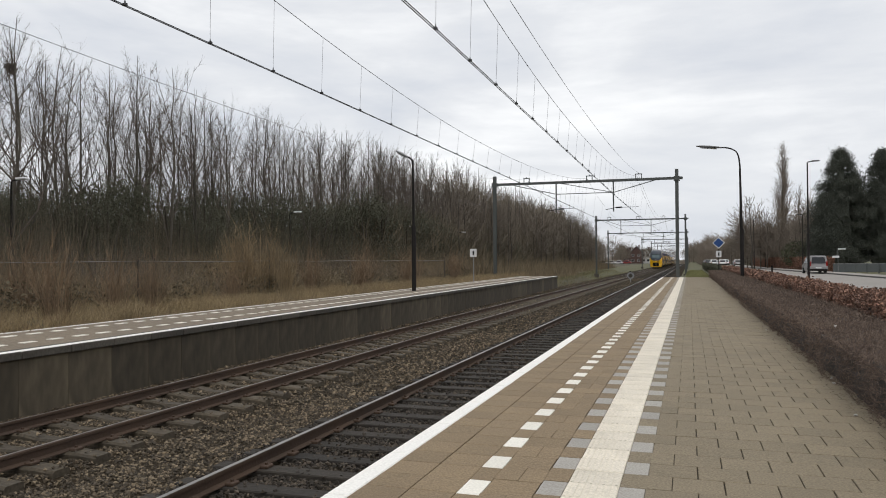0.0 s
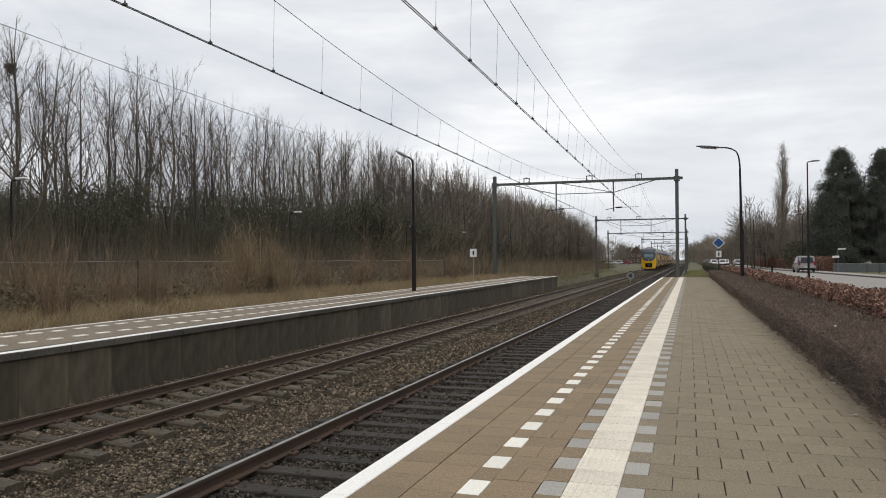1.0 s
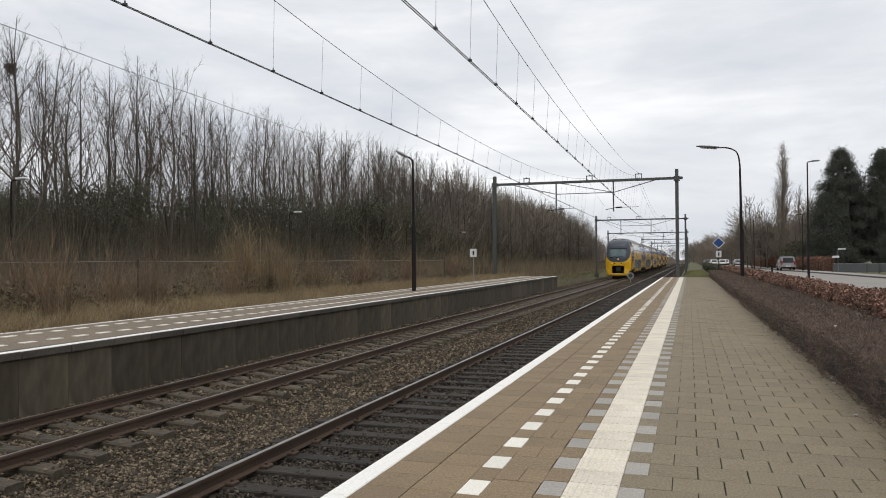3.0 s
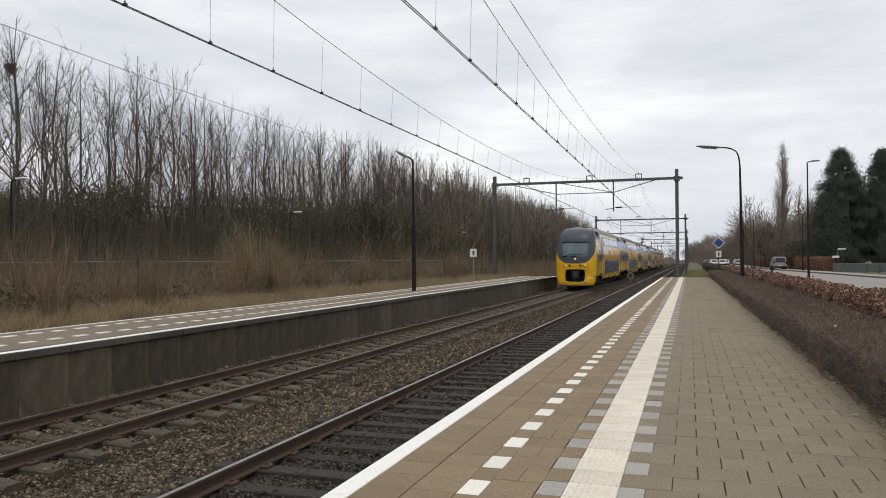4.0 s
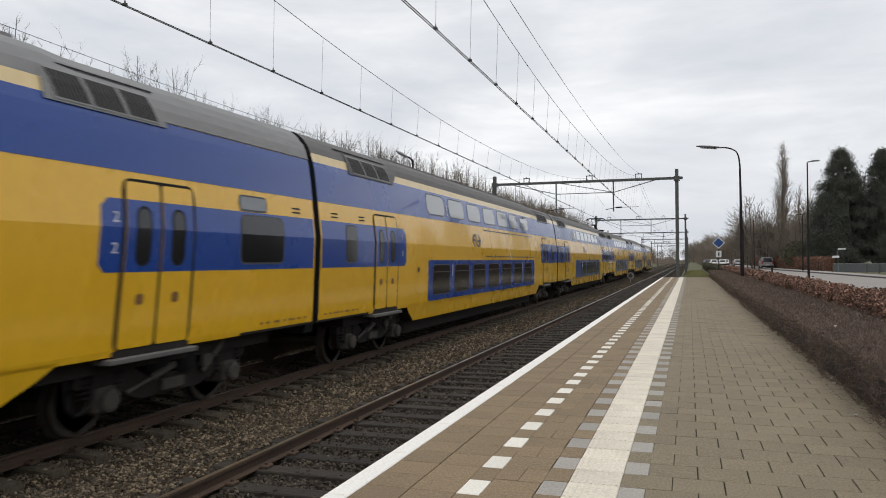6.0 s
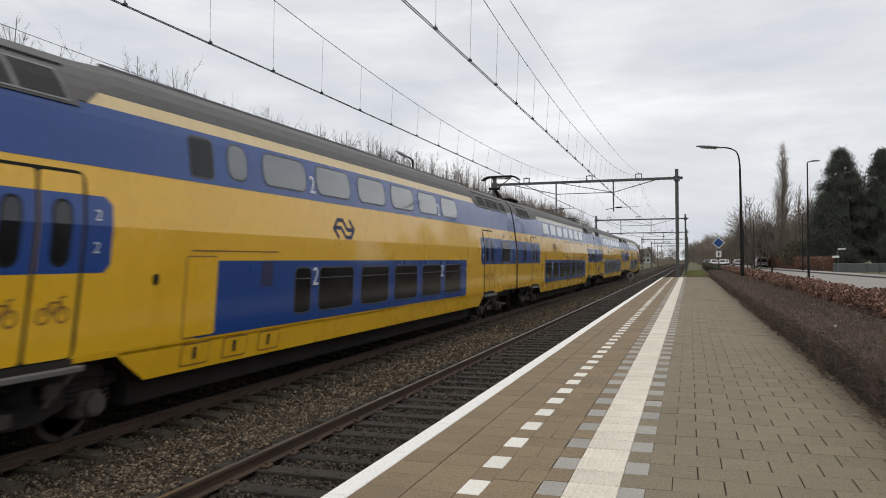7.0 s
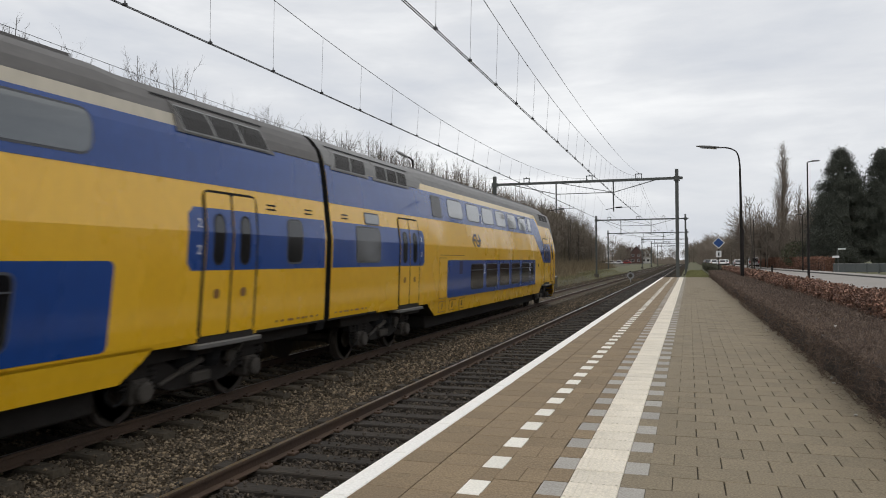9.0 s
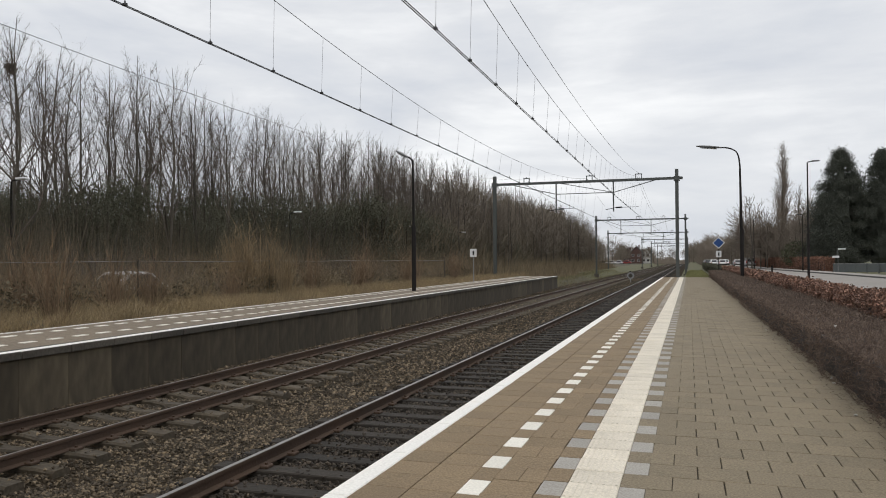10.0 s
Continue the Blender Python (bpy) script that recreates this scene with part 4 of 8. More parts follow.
def cut_along(bm, field):
    """Cuts the faces of a bmesh along the line where the field is zero."""
    made = []
    for e in list(bm.edges):
        a, b = field(e.verts[0].co), field(e.verts[1].co)
        if a * b < 0:
            _, v = bmesh.utils.edge_split(e, e.verts[0], a / (a - b))
            made.append(v)
    bmesh.ops.connect_verts(bm, verts=made)


def nose(car):
    """The rounded cab: dark mask and screen over a yellow front."""
    ZF = [(0.24, 0.16), (0.32, 0.06), (0.50, 0.02), (0.80, 0.02), (0.93, 0.07), (1.0, 0.09), (1.9, 0.0), (2.3, 0.03), (2.6, 0.09), (3.0, 0.20), (3.46, 0.38), (3.8, 0.52), (4.10, 0.76), (4.26, 1.08), (4.42, 1.55), (4.54, 2.05), (4.65, 2.65), (4.72, 3.05)]
    def drawn(s):
        """The front is set back and the cab drawn in towards the door."""
        return 0.75 + s * (1 - 0.75 / 3.15)
    zf, ff = [a for a, _ in ZF], [drawn(b) for _, b in ZF]
    zs = sorted(set(list(np.linspace(0.24, 4.72, 64)) + [0.86, 0.93, 1.0, 1.02]))
    n, s_end = 30, 3.15
    L0, fl = car.length, car.flip
    bm = bmesh.new()
    grid = []
    for z in zs:
        f = float(np.interp(z, zf, ff))
        w = half_width(z) if z > 0.93 else float(np.interp(z, (0.24, 0.34, 0.6, 0.93), (1.24, 1.34, 1.41, 1.44)))
        depth = min(float(np.interp(z, (0.55, 1.5), (0.72, 1.0))), s_end - f - 0.02)
        row = []
        for k in range(-n - 6, n + 7):
            sgn = -1 if k < 0 else 1
            a = min(abs(k), n) / n * math.pi / 2
            x, s = w * math.sin(a) ** 0.667, f + depth * (1 - max(0.0, math.cos(a)) ** 0.667)
            if abs(k) > n:
                last = s_end if z >= 1.0 else drawn(0.80 + 1.15 * (z - 0.24))
                s = f + depth + max(0.0, last - f - depth) * (abs(k) - n) / 6
            row.append(bm.verts.new((sgn * x, car.y(s), z)))
        grid.append(row)
    for p, q in zip(grid, grid[1:]):
        for i in range(len(p) - 1):
            fc = bm.faces.new((p[i], p[i + 1], q[i + 1], q[i]))
            fc.smooth = True
    bmesh.ops.remove_doubles(bm, verts=bm.verts[:], dist=0.0005)

    def along(c):
        return ((L0 - c.y if fl else c.y) - 0.75) / (1 - 0.75 / 3.15)

    def mask(c):
        x = abs(c.x)
        return c.z - min(max(1.90 + 0.42 * (x / 1.2) ** 4, 2.30 + 0.74 * along(c) - 0.9 * max(0.0, 1.5 - x)), 3.745)

    def screen(c):
        cz = abs(c.z - 2.95) / 0.52
        cx = abs(c.x) / (0.88 + 0.13 * (c.z - 2.62))
        return 1.0 - (cx ** 7 + cz ** 7) if along(c) < 1.2 else -1.0

    def hole(c):
        return 1.0 - ((abs(c.x) / (0.72 - 0.10 * max(0, 0.9 - c.z))) ** 8 + (abs(c.z - 1.0) / 0.46) ** 8) if along(c) < 1.0 else -1.0
    for fld in (mask, screen, hole):
        cut_along(bm, fld)
    for f in bm.faces:
        c = f.calc_center_median()
        if hole(c) > 0:
            f.material_index = 3
        elif screen(c) > 0:
            f.material_index = 2
        elif mask(c) > 0:
            f.material_index = 4 if along(c) > 2.0 else 1
        elif c.z < 0.34:
            f.material_index = 4
    rec = [f for f in bm.faces if f.material_index == 3]
    ex = bmesh.ops.extrude_face_region(bm, geom=rec)
    inward = -0.6 if fl else 0.6
    for v in ex["geom"]:
        if isinstance(v, bmesh.types.BMVert):
            v.co.y += inward
    bmesh.ops.delete(bm, geom=rec, context="FACES_ONLY")
    bmesh.ops.recalc_face_normals(bm, faces=bm.faces[:])
    part("nose", bm, [M["yellow"], M["mask_grey"], M["glass_front"], M["rubber"], M["roof_grey"]], car.ob, "rounded yellow cab front with dark grey mask")
    def y(s):
        return car.y(drawn(s))
    bm = bmesh.new()
    box(bm, -0.24, 0.24, *sorted((y(0.10), y(0.75))), 0.78, 1.14, 0.05)
    box(bm, -0.30, 0.30, *sorted((y(0.16), y(0.8))), 1.12, 1.36, 0.04)
    tube(bm, [(0.05, y(0.06), 0.98), (0.05, y(0.2), 0.98)], 0.13, 14)
    tube(bm, [(-0.10, y(0.10), 0.96), (-0.10, y(0.02), 0.96)], [0.10, 0.03], 12)
    tube(bm, [(-0.05, y(0.05), 0.82), (0.02, y(-0.02), 0.68), (0.10, y(0.03), 0.62)], 0.025, 6)
    part("coupler", bm, M["coupler"], car.ob, "dark automatic coupler in its recess")
    for x, on in ((-0.72, True), (-0.39, False), (0.39, False), (0.72, True)):
        s = 0.0 + 0.045 * (abs(x) / 0.72)
        bm = bmesh.new()
        box(bm, x - 0.12, x + 0.12, *sorted((y(s - 0.03), y(s + 0.2))), 1.65, 1.86, 0.035)
        rim = part("headlight", bm, M["yellow"], car.ob, "square lamp housing")
        bm = bmesh.new()
        ngon_disc(bm, (x, y(s - 0.036), 1.755), (0, y(1) - y(0), 0), 0.088, 0.03, 18)
        part("lens", bm, M["lamp_off"], rim, "dark red-brown lamp lens")
        if on and not fl:
            bm = bmesh.new()
            ngon_disc(bm, (x + 0.02, y(s - 0.042), 1.755), (0, y(1) - y(0), 0), 0.05, 0.03, 14)
            part("bulb", bm, M["lamp_on"], rim, "lit bulb")
    bm = bmesh.new()
    ngon_disc(bm, (0, y(-0.01), 2.24), (0, y(1) - y(0), 0), 0.115, 0.1, 20)
    lamp = part("upper_headlight", bm, M["lamp_grey_rim"], car.ob, "round lamp in the mask")
    if not fl:
        bm = bmesh.new()
        ngon_disc(bm, (0.02, y(-0.02), 2.25), (0, y(1) - y(0), 0), 0.05, 0.1, 14)
        part("bulb", bm, M["lamp_on"], lamp, "lit bulb")
    for x in (-0.55, 0.10):
        bm = bmesh.new()
        tube(bm, [(x - 0.30, y(0.02), 2.44), (x + 0.1, y(0.05), 2.56), (x + 0.62, y(0.08), 2.63)], 0.018, 6)
        box(bm, x - 0.38, x - 0.02, *sorted((y(0.01), y(0.05))), 2.40, 2.47)
        part("wiper", bm, M["rubber"], car.ob, "black windscreen wiper")
    bm = bmesh.new()
    vs = []
    for x in np.linspace(-1.0, 1.0, 13):
        a = math.asin(min(1.0, (abs(x) / half_width(3.5)) ** 1.5))
        s = 0.37 + 1.0 * (1 - math.cos(a) ** 0.667)
        vs.append((float(x), y(s - 0.02), 3.50))
    tube(bm, vs, 0.035, 6)
    part("screen_lip", bm, M["rubber"], car.ob, "black lip over the windscreen")
    for x in (-0.55, 0.45):
        bm = bmesh.new()
        box(bm, x - 0.26, x + 0.26, *sorted((y(2.5), y(2.75))), 4.56, 4.66, 0.03)
        part("roof_aerial", bm, M["under"], car.ob, "flat dark roof aerial")
    for side in (-1, 1):
        for s, z in ((0.05, 0.93), (0.05, 0.50)):
            bm = bmesh.new()
            box(bm, side * 0.74 - 0.09, side * 0.74 + 0.09, *sorted((y(-0.02), y(0.1))), z - 0.02, z + 0.03, 0.01)
            part("foothold", bm, M["print_brown"], car.ob)


def end_coach(name, label, spec, flip):
    car = Car(name, label, 26.9 if flip else 27.0, flip)
    L = car.length
    body_shell(car, 3.12, L - 0.11)
    deep_floor(car, 5.05, 5.6, 20.45, 21.2)
    roof_parts(car, 2.9, L - 5.6)
    nose(car)
    sides(car, spec)
    for side in (1, -1):
        # cab door with recessed grab rails
        car.patch("cab_door", rrect(2.06, 2.74, 1.10, 3.22, 0.10), M["yellow"], 0.012, side, None, "narrow yellow cab door")
        car.patch("cab_door_gap", rrect(2.03, 2.77, 1.07, 3.25, 0.11), M["print_brown"], 0.006, side)
        car.patch("cab_window", rrect(2.28, 2.62, 2.16, 2.96, 0.14), M["rubber"], 0.018, side)
        car.patch("cab_pane", rrect(2.31, 2.59, 2.19, 2.93, 0.12), M["glass_dark"], 0.02, side)
        for s in (1.93, 2.84):
            car.patch("grab_recess", rrect(s - 0.06, s + 0.06, 1.16, 2.44, 0.04), M["print_brown"], 0.01, side, None, "recess with grab rail")
        for z in (1.3, 2.0):
            car.patch("door_lock", rrect(2.2, 2.34, z, z + 0.14, 0.02), M["print_brown"], 0.016, side)
        # the blue field that rises from the door to the window band
        k = 0.3 if flip else 0.0
        car.patch("blue_band", [(3.3 - k, 2.03), (5.05 - k, 2.03), (6.95 - k, 3.286), (7.1, 3.286), (7.1, 4.043), (6.2 - k, 4.043), (4.95 - k, 2.93), (3.3 - k, 2.93), (3.2 - k, 2.83), (3.2 - k, 2.13)], M["blue"], 0.0042, side, None, "blue field rising from the door")
        coach_door(car, 3.58 - k, 4.88 - k, side, False)
        digit(car, "2", 5.2 - k, 2.64, side, True)
        digit(car, "2", 5.2 - k, 2.28, side, True)
        livery_end(car, L - 0.11, -1, side, "B", True)
        # steps under the cab door
        bm = bmesh.new()
        for z in (0.42, 0.68, 0.92):
            x0, x1 = sorted((side * 1.22, side * 1.46))
            box(bm, x0, x1, *sorted((car.y(2.15), car.y(2.65))), z, z + 0.03)
        for s in (2.15, 2.65):
            x0, x1 = sorted((side * 1.24, side * 1.27))
            box(bm, x0, x1, *sorted((car.y(s - 0.02), car.y(s + 0.02))), 0.42, 1.05)
        part("cab_step", bm, M["under"], car.ob, "black steel cab steps")
    # dark grey roof shoulder behind the cab
        car.patch("roof_shoulder", [(1.98, 3.745), (5.02, 3.77), (5.22, 3.80), (5.36, 3.88), (5.62, 4.14), (5.78, 4.21), (5.78, 4.40), (1.98, 4.40)], M["roof_grey"], 0.012, side, None, "grey roof shoulder")
    bogie(car, 3.9)
    bogie(car, L - 3.5)
    if not flip:
        gangway(car, True)
    return car


def pantograph(car, s, raised=True):
    """Single-arm current collector on the roof."""
    bm = bmesh.new()
    box(bm, -0.75, 0.75, s - 0.7, s + 0.7, 4.79, 4.86, 0.02)
    for x in (-0.6, 0.6):
        for d in (-0.55, 0.55):
            tube(bm, [(x, s + d, 4.66), (x, s + d, 4.81)], [0.07, 0.05], 8)
    base = part("pantograph_base", bm, M["under"], car.ob, "dark insulated base frame")
    if raised:
        bm = bmesh.new()
        tube(bm, [(0, s + 0.35, 4.86), (0, s - 0.75, 5.28)], [0.07, 0.055], 8)
        tube(bm, [(0.2, s + 0.1, 4.86), (0.1, s - 0.72, 5.2)], 0.03, 6)
        part("lower_arm", bm, M["dark_metal"], base)
        bm = bmesh.new()
        for x in (-1, 1):
            tube(bm, [(x * 0.12, s - 0.75, 5.28), (x * 0.42, s + 0.42, 5.84)], [0.03, 0.022], 6)
        tube(bm, [(-0.42, s + 0.42, 5.84), (0.42, s + 0.42, 5.84)], 0.025, 6)
        tube(bm, [(-0.25, s - 0.75, 5.28), (0.25, s - 0.75, 5.28)], 0.06, 8)
        part("upper_arm", bm, M["dark_metal"], base)
        for d in (0.27, 0.55):
            bm = bmesh.new()
            tube(bm, [(-0.84, s + d, 5.76), (-0.70, s + d, 5.88), (-0.52, s + d, 5.93), (0.52, s + d, 5.93), (0.70, s + d, 5.88), (0.84, s + d, 5.76)], 0.042, 6)
            part("contact_strip", bm, M["dark_metal"], base, "bowed collector strip")
        bm = bmesh.new()
        for x in (-0.4, 0.4):
            tube(bm, [(x, s + 0.2, 5.90), (x, s + 0.42, 5.84), (x, s + 0.64, 5.90)], 0.02, 6)
        part("head_link", bm, M["dark_metal"], base)
    else:
        bm = bmesh.new()
        tube(bm, [(0, s + 0.5, 4.88), (0, s - 0.7, 4.93), (0, s + 0.5, 4.99)], 0.05, 6)
        for d in (0.3, 0.65):
            tube(bm, [(-0.95, s + d, 4.86), (-0.7, s + d, 4.98), (0.7, s + d, 4.98), (0.95, s + d, 4.86)], 0.03, 6)
        part("folded_arm", bm, M["dark_metal"], base, "folded current collector")


def win_row(first, count, pitch=1.885, w=1.45):
    return [(first + i * pitch, first + i * pitch + w) for i in range(count)]


TRAIN = []


def build_train():
    first = dict(upper_blue=(7.0, 26.9), lower_blue=(7.05, 19.6), upper=[(7.5, 8.0)] + win_row(8.38, 6), dark=[(6.60, 7.12)], lower=[(9.35, 9.91)] + win_row(10.25, 5), digits=[("2", 10.05, 3.42), ("2", 17.5, 3.42), ("2", 10.07, 1.72), ("2", 17.5, 1.72)], logo=11.15, hatch=6.42, louvres=[(2.75, 4.85), (20.9, 22.7)], lamps=(6.0,))
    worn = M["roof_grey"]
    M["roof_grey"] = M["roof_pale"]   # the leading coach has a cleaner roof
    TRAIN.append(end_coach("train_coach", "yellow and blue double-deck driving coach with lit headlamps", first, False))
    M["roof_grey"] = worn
    second = dict(upper_blue=(4.5, 26.44), lower_blue=(6.2, 20.4), upper=win_row(6.4, 7, 1.95, 1.5), lower=win_row(6.6, 7, 1.95, 1.45), digits=[("1", 8.12, 3.42), ("1", 8.3, 1.72), ("1", 17.9, 1.72)], lines=[(12.0, 20.2, 3.16), (12.0, 20.3, 2.27)], logo=11.0, louvres=[(1.8, 3.95), (22.4, 24.6)], ends=("A", "A"), cls=("1", "1"), lamps=(5.4,))
    second["upper_blue"] = (0.11, 26.44)
    TRAIN.append(mid_coach("train_coach", "yellow and blue double-deck middle coach with first class marks", second))
    fresh = M["blue"]
    M["blue"] = M["blue_faded"]   # the coaches farther back are older
    third = dict(bike=True, upper_blue=(0.11, 26.44), lower_blue=(6.08, 19.4), upper=[(6.9, 7.4)] + win_row(7.9, 6), dark=[(5.98, 6.5)], lower=[(8.85, 9.4)] + win_row(9.75, 5), digits=[("2", 9.58, 3.42), ("2", 17.0, 3.42), ("2", 9.58, 1.72), ("2", 17.0, 1.72)], logo=10.8, hatch=5.85, louvres=[(1.55, 3.78), (21.42, 22.42, 1), (22.57, 24.27, 2), (24.6, 25.4, 1)], ends=("G", "B"), cls=("2", "2"), lamps=(5.2,))
    TRAIN.append(mid_coach("train_coach", "yellow and blue double-deck middle coach with bicycle signs", third))
    fourth = dict(upper_blue=(0.11, 26.44), lower_blue=(6.1, 20.59), upper=win_row(6.32, 7, 2.06, 1.47), lower=win_row(6.37, 6, 2.05, 1.47) + [(18.7, 19.32)], digits=[("2", 8.12, 1.72), ("1", 18.40, 3.42), ("1", 18.45, 1.72)], lines=[(12.3, 20.5, 3.16), (12.3, 20.5, 2.27)], logo=9.0, louvres=[(1.0, 3.4), (21.6, 23.6)], ends=("D", "C"), cls=("2", "1"), lamps=(5.4,))
    cream = M["yellow_sheen"]
    M["yellow_sheen"] = M["edge_grey"]   # two coaches with a greyed roof edge
    c = mid_coach("train_coach", "yellow and blue double-deck middle coach carrying the raised pantograph", fourth)
    pantograph(c, 3.0)
    pantograph(c, 21.4, False)
    TRAIN.append(c)
    fifth = dict(upper_blue=(0.11, 26.44), lower_blue=(5.87, 20.95), upper=win_row(6.28, 7, 2.12, 1.55), lower=win_row(6.31, 6, 2.075, 1.56) + [(18.85, 19.55)], digits=[("1", 8.12, 3.42), ("1", 8.17, 1.72), ("2", 18.68, 1.72)], lines=[(6.2, 14.45, 3.16), (6.2, 14.45, 2.27)], logo=9.3, louvres=[(1.75, 3.9), (22.3, 24.6)], well=(4.66, 5.24, 21.25, 21.8), ends=("E", "F"), cls=("1", "2"), lamps=(5.0,))
    c = mid_coach("train_coach", "yellow and blue double-deck middle coach with wheelchair signs", fifth)
    for side in (1, -1):
        number = new("coach_number", COACH_NUMBER)
        number.parent = c.ob
        number["label"] = "dark blue coach number"
        m = Matrix(((0, 0, side, 0), (side, 0, 0, 0), (0, 1, 0, 0), (0, 0, 0, 1)))
        m.translation = Vector((side * (half_width(1.33) + 0.012), 1.53, 1.33))
        number.matrix_basis = m
    TRAIN.append(c)
    M["yellow_sheen"] = cream
    Lf = 26.9

    def m(pairs):
        return sorted((round(Lf - b, 3), round(Lf - a, 3)) for a, b in pairs)
    sixth = dict(upper_blue=(6.95, 26.78), lower_blue=(Lf - 20.18, Lf - 7.4), upper=m([(7.80, 9.27)] + win_row(9.78, 5, 1.873, 1.45) + [(19.18, 19.78)]), dark=m([(6.35, 7.15)]), lower=m(win_row(9.81, 5, 1.885, 1.47) + [(19.15, 19.72)]), digits=[("2", Lf - 11.43, 3.40), ("2", Lf - 18.95, 3.42), ("2", Lf - 11.43, 1.72), ("2", Lf - 18.95, 1.72)], logo=Lf - 10.55, louvres=[(2.75, 4.85), (22.3, 24.3), (24.85, 26.4, 2)], lamps=(6.0,))
    sixth["hatch"], sixth["hatch_way"] = Lf - 6.65, -1
    M["roof_grey"] = M["roof_mid"]
    TRAIN.append(end_coach("train_coach", "yellow and blue double-deck driving coach at the tail", sixth, True))
    M["roof_grey"], M["blue"] = worn, fresh


build_train()



# ---- overhead line ----
def sag(y, low, y_low, k0, k1):
    return low + (k0 if y < y_low else k1) * (y - y_low) ** 2


def bay(y, low=7.01, y_low=26.5, k0=0.0030, k1=0.00150, top=8.8):
    """Height of a carrying cable, bay after bay of 60.5 m."""
    if y <= 61:
        return min(sag(y, low, y_low, k0, k1), 9.2)
    u = ((y - 61) % 60.5) / 60.5
    return top - (top - low) * 4 * u * (1 - u)


def wire(name, label, fn, y0, y1, r, material, step=2.0):
    bm = bmesh.new()
    ys = list(np.arange(y0, min(y1, 70), step)) + list(np.arange(70, y1, 6.0)) if y1 > 70 else list(np.arange(y0, y1, step))
    tube(bm, [fn(float(y)) for y in ys], r, 5)
    return tagged(part(name, bm, material), label, "overhead wire")


def track_line(x_of, z_c, offset, label, low):
    for d in (-0.02, 0.02):
        wire("contact_wire", "dark copper contact wire above the track, one of a pair", lambda y: (x_of(y) + d, y, z_c), 2.0, 420, 0.0085, M["wire"])
    mw = wire("carrying_cable", label, lambda y: (x_of(y) + 0.25 * (y / 61 if y < 61 else 1), y, bay(y, *low)), 3.0, 420, 0.0075, M["wire"])
    y = offset
    while y < 118:
        xa, xb = x_of(y), x_of(y) + 0.25 * (y / 61 if y < 61 else 1)
        bm = bmesh.new()
        tube(bm, [(xa, y, z_c + 0.02), (xb, y - 0.04, bay(y, *low))], 0.0035, 4)
        part("dropper", bm, M["wire_thin"], mw, "thin hanger wire")
        bm = bmesh.new()
        box(bm, xa - 0.035, xa + 0.035, y - 0.02, y + 0.02, z_c - 0.005, z_c + 0.035)
        tube(bm, [(xa, y, z_c + 0.03), (xa, y, z_c + 0.09)], [0.018, 0.006], 5)
        part("clamp", bm, M["wire"], mw, "small dark wire clamp")
        y += 2.09 if y < 60 else 6.0


track_line(lambda y: -8.04 + 0.10 * math.sin(y / 19.4), 6.0, 9.12, "carrying cable sagging above the far contact wires", (6.83, 27.5, 0.0030, 0.00172))
track_line(lambda y: -3.95 - 0.20 * min(1, max(0, (y - 12) / 32)) * (1 if y < 50 else math.cos((y - 50) / 19.3)), 5.98, 9.6, "carrying cable sagging above the near contact wires", (7.01, 26.5, 0.0030, 0.00150))
wire("feeder_cable", "bare feeder cable slung from portal to portal", lambda y: (-3.75, y, sag(y, 7.81, 27, 0.0014, 0.00107) if y < 61 else 8.9 - 1.2 * 4 * ((y - 61) % 60.5) / 60.5 * (1 - ((y - 61) % 60.5) / 60.5)), 6, 300, 0.007, M["wire"])
wire("feeder_cable", "thin cable strung beside the far platform", lambda y: (-12.7, y, sag(y, 6.65, 22, 0.0014, 0.00145) if y < 61 else 8.86 - 1.9 * 4 * ((y - 61) % 60.5) / 60.5 * (1 - ((y - 61) % 60.5) / 60.5)), 4, 300, 0.0065, M["wire"])
wire("feeder_cable", "low thin cable strung before the trees", lambda y: (-15.0 - 0.45 * y / 61, y, 5.75 + 0.012 * y), 4, 62.9, 0.007, M["wire"])


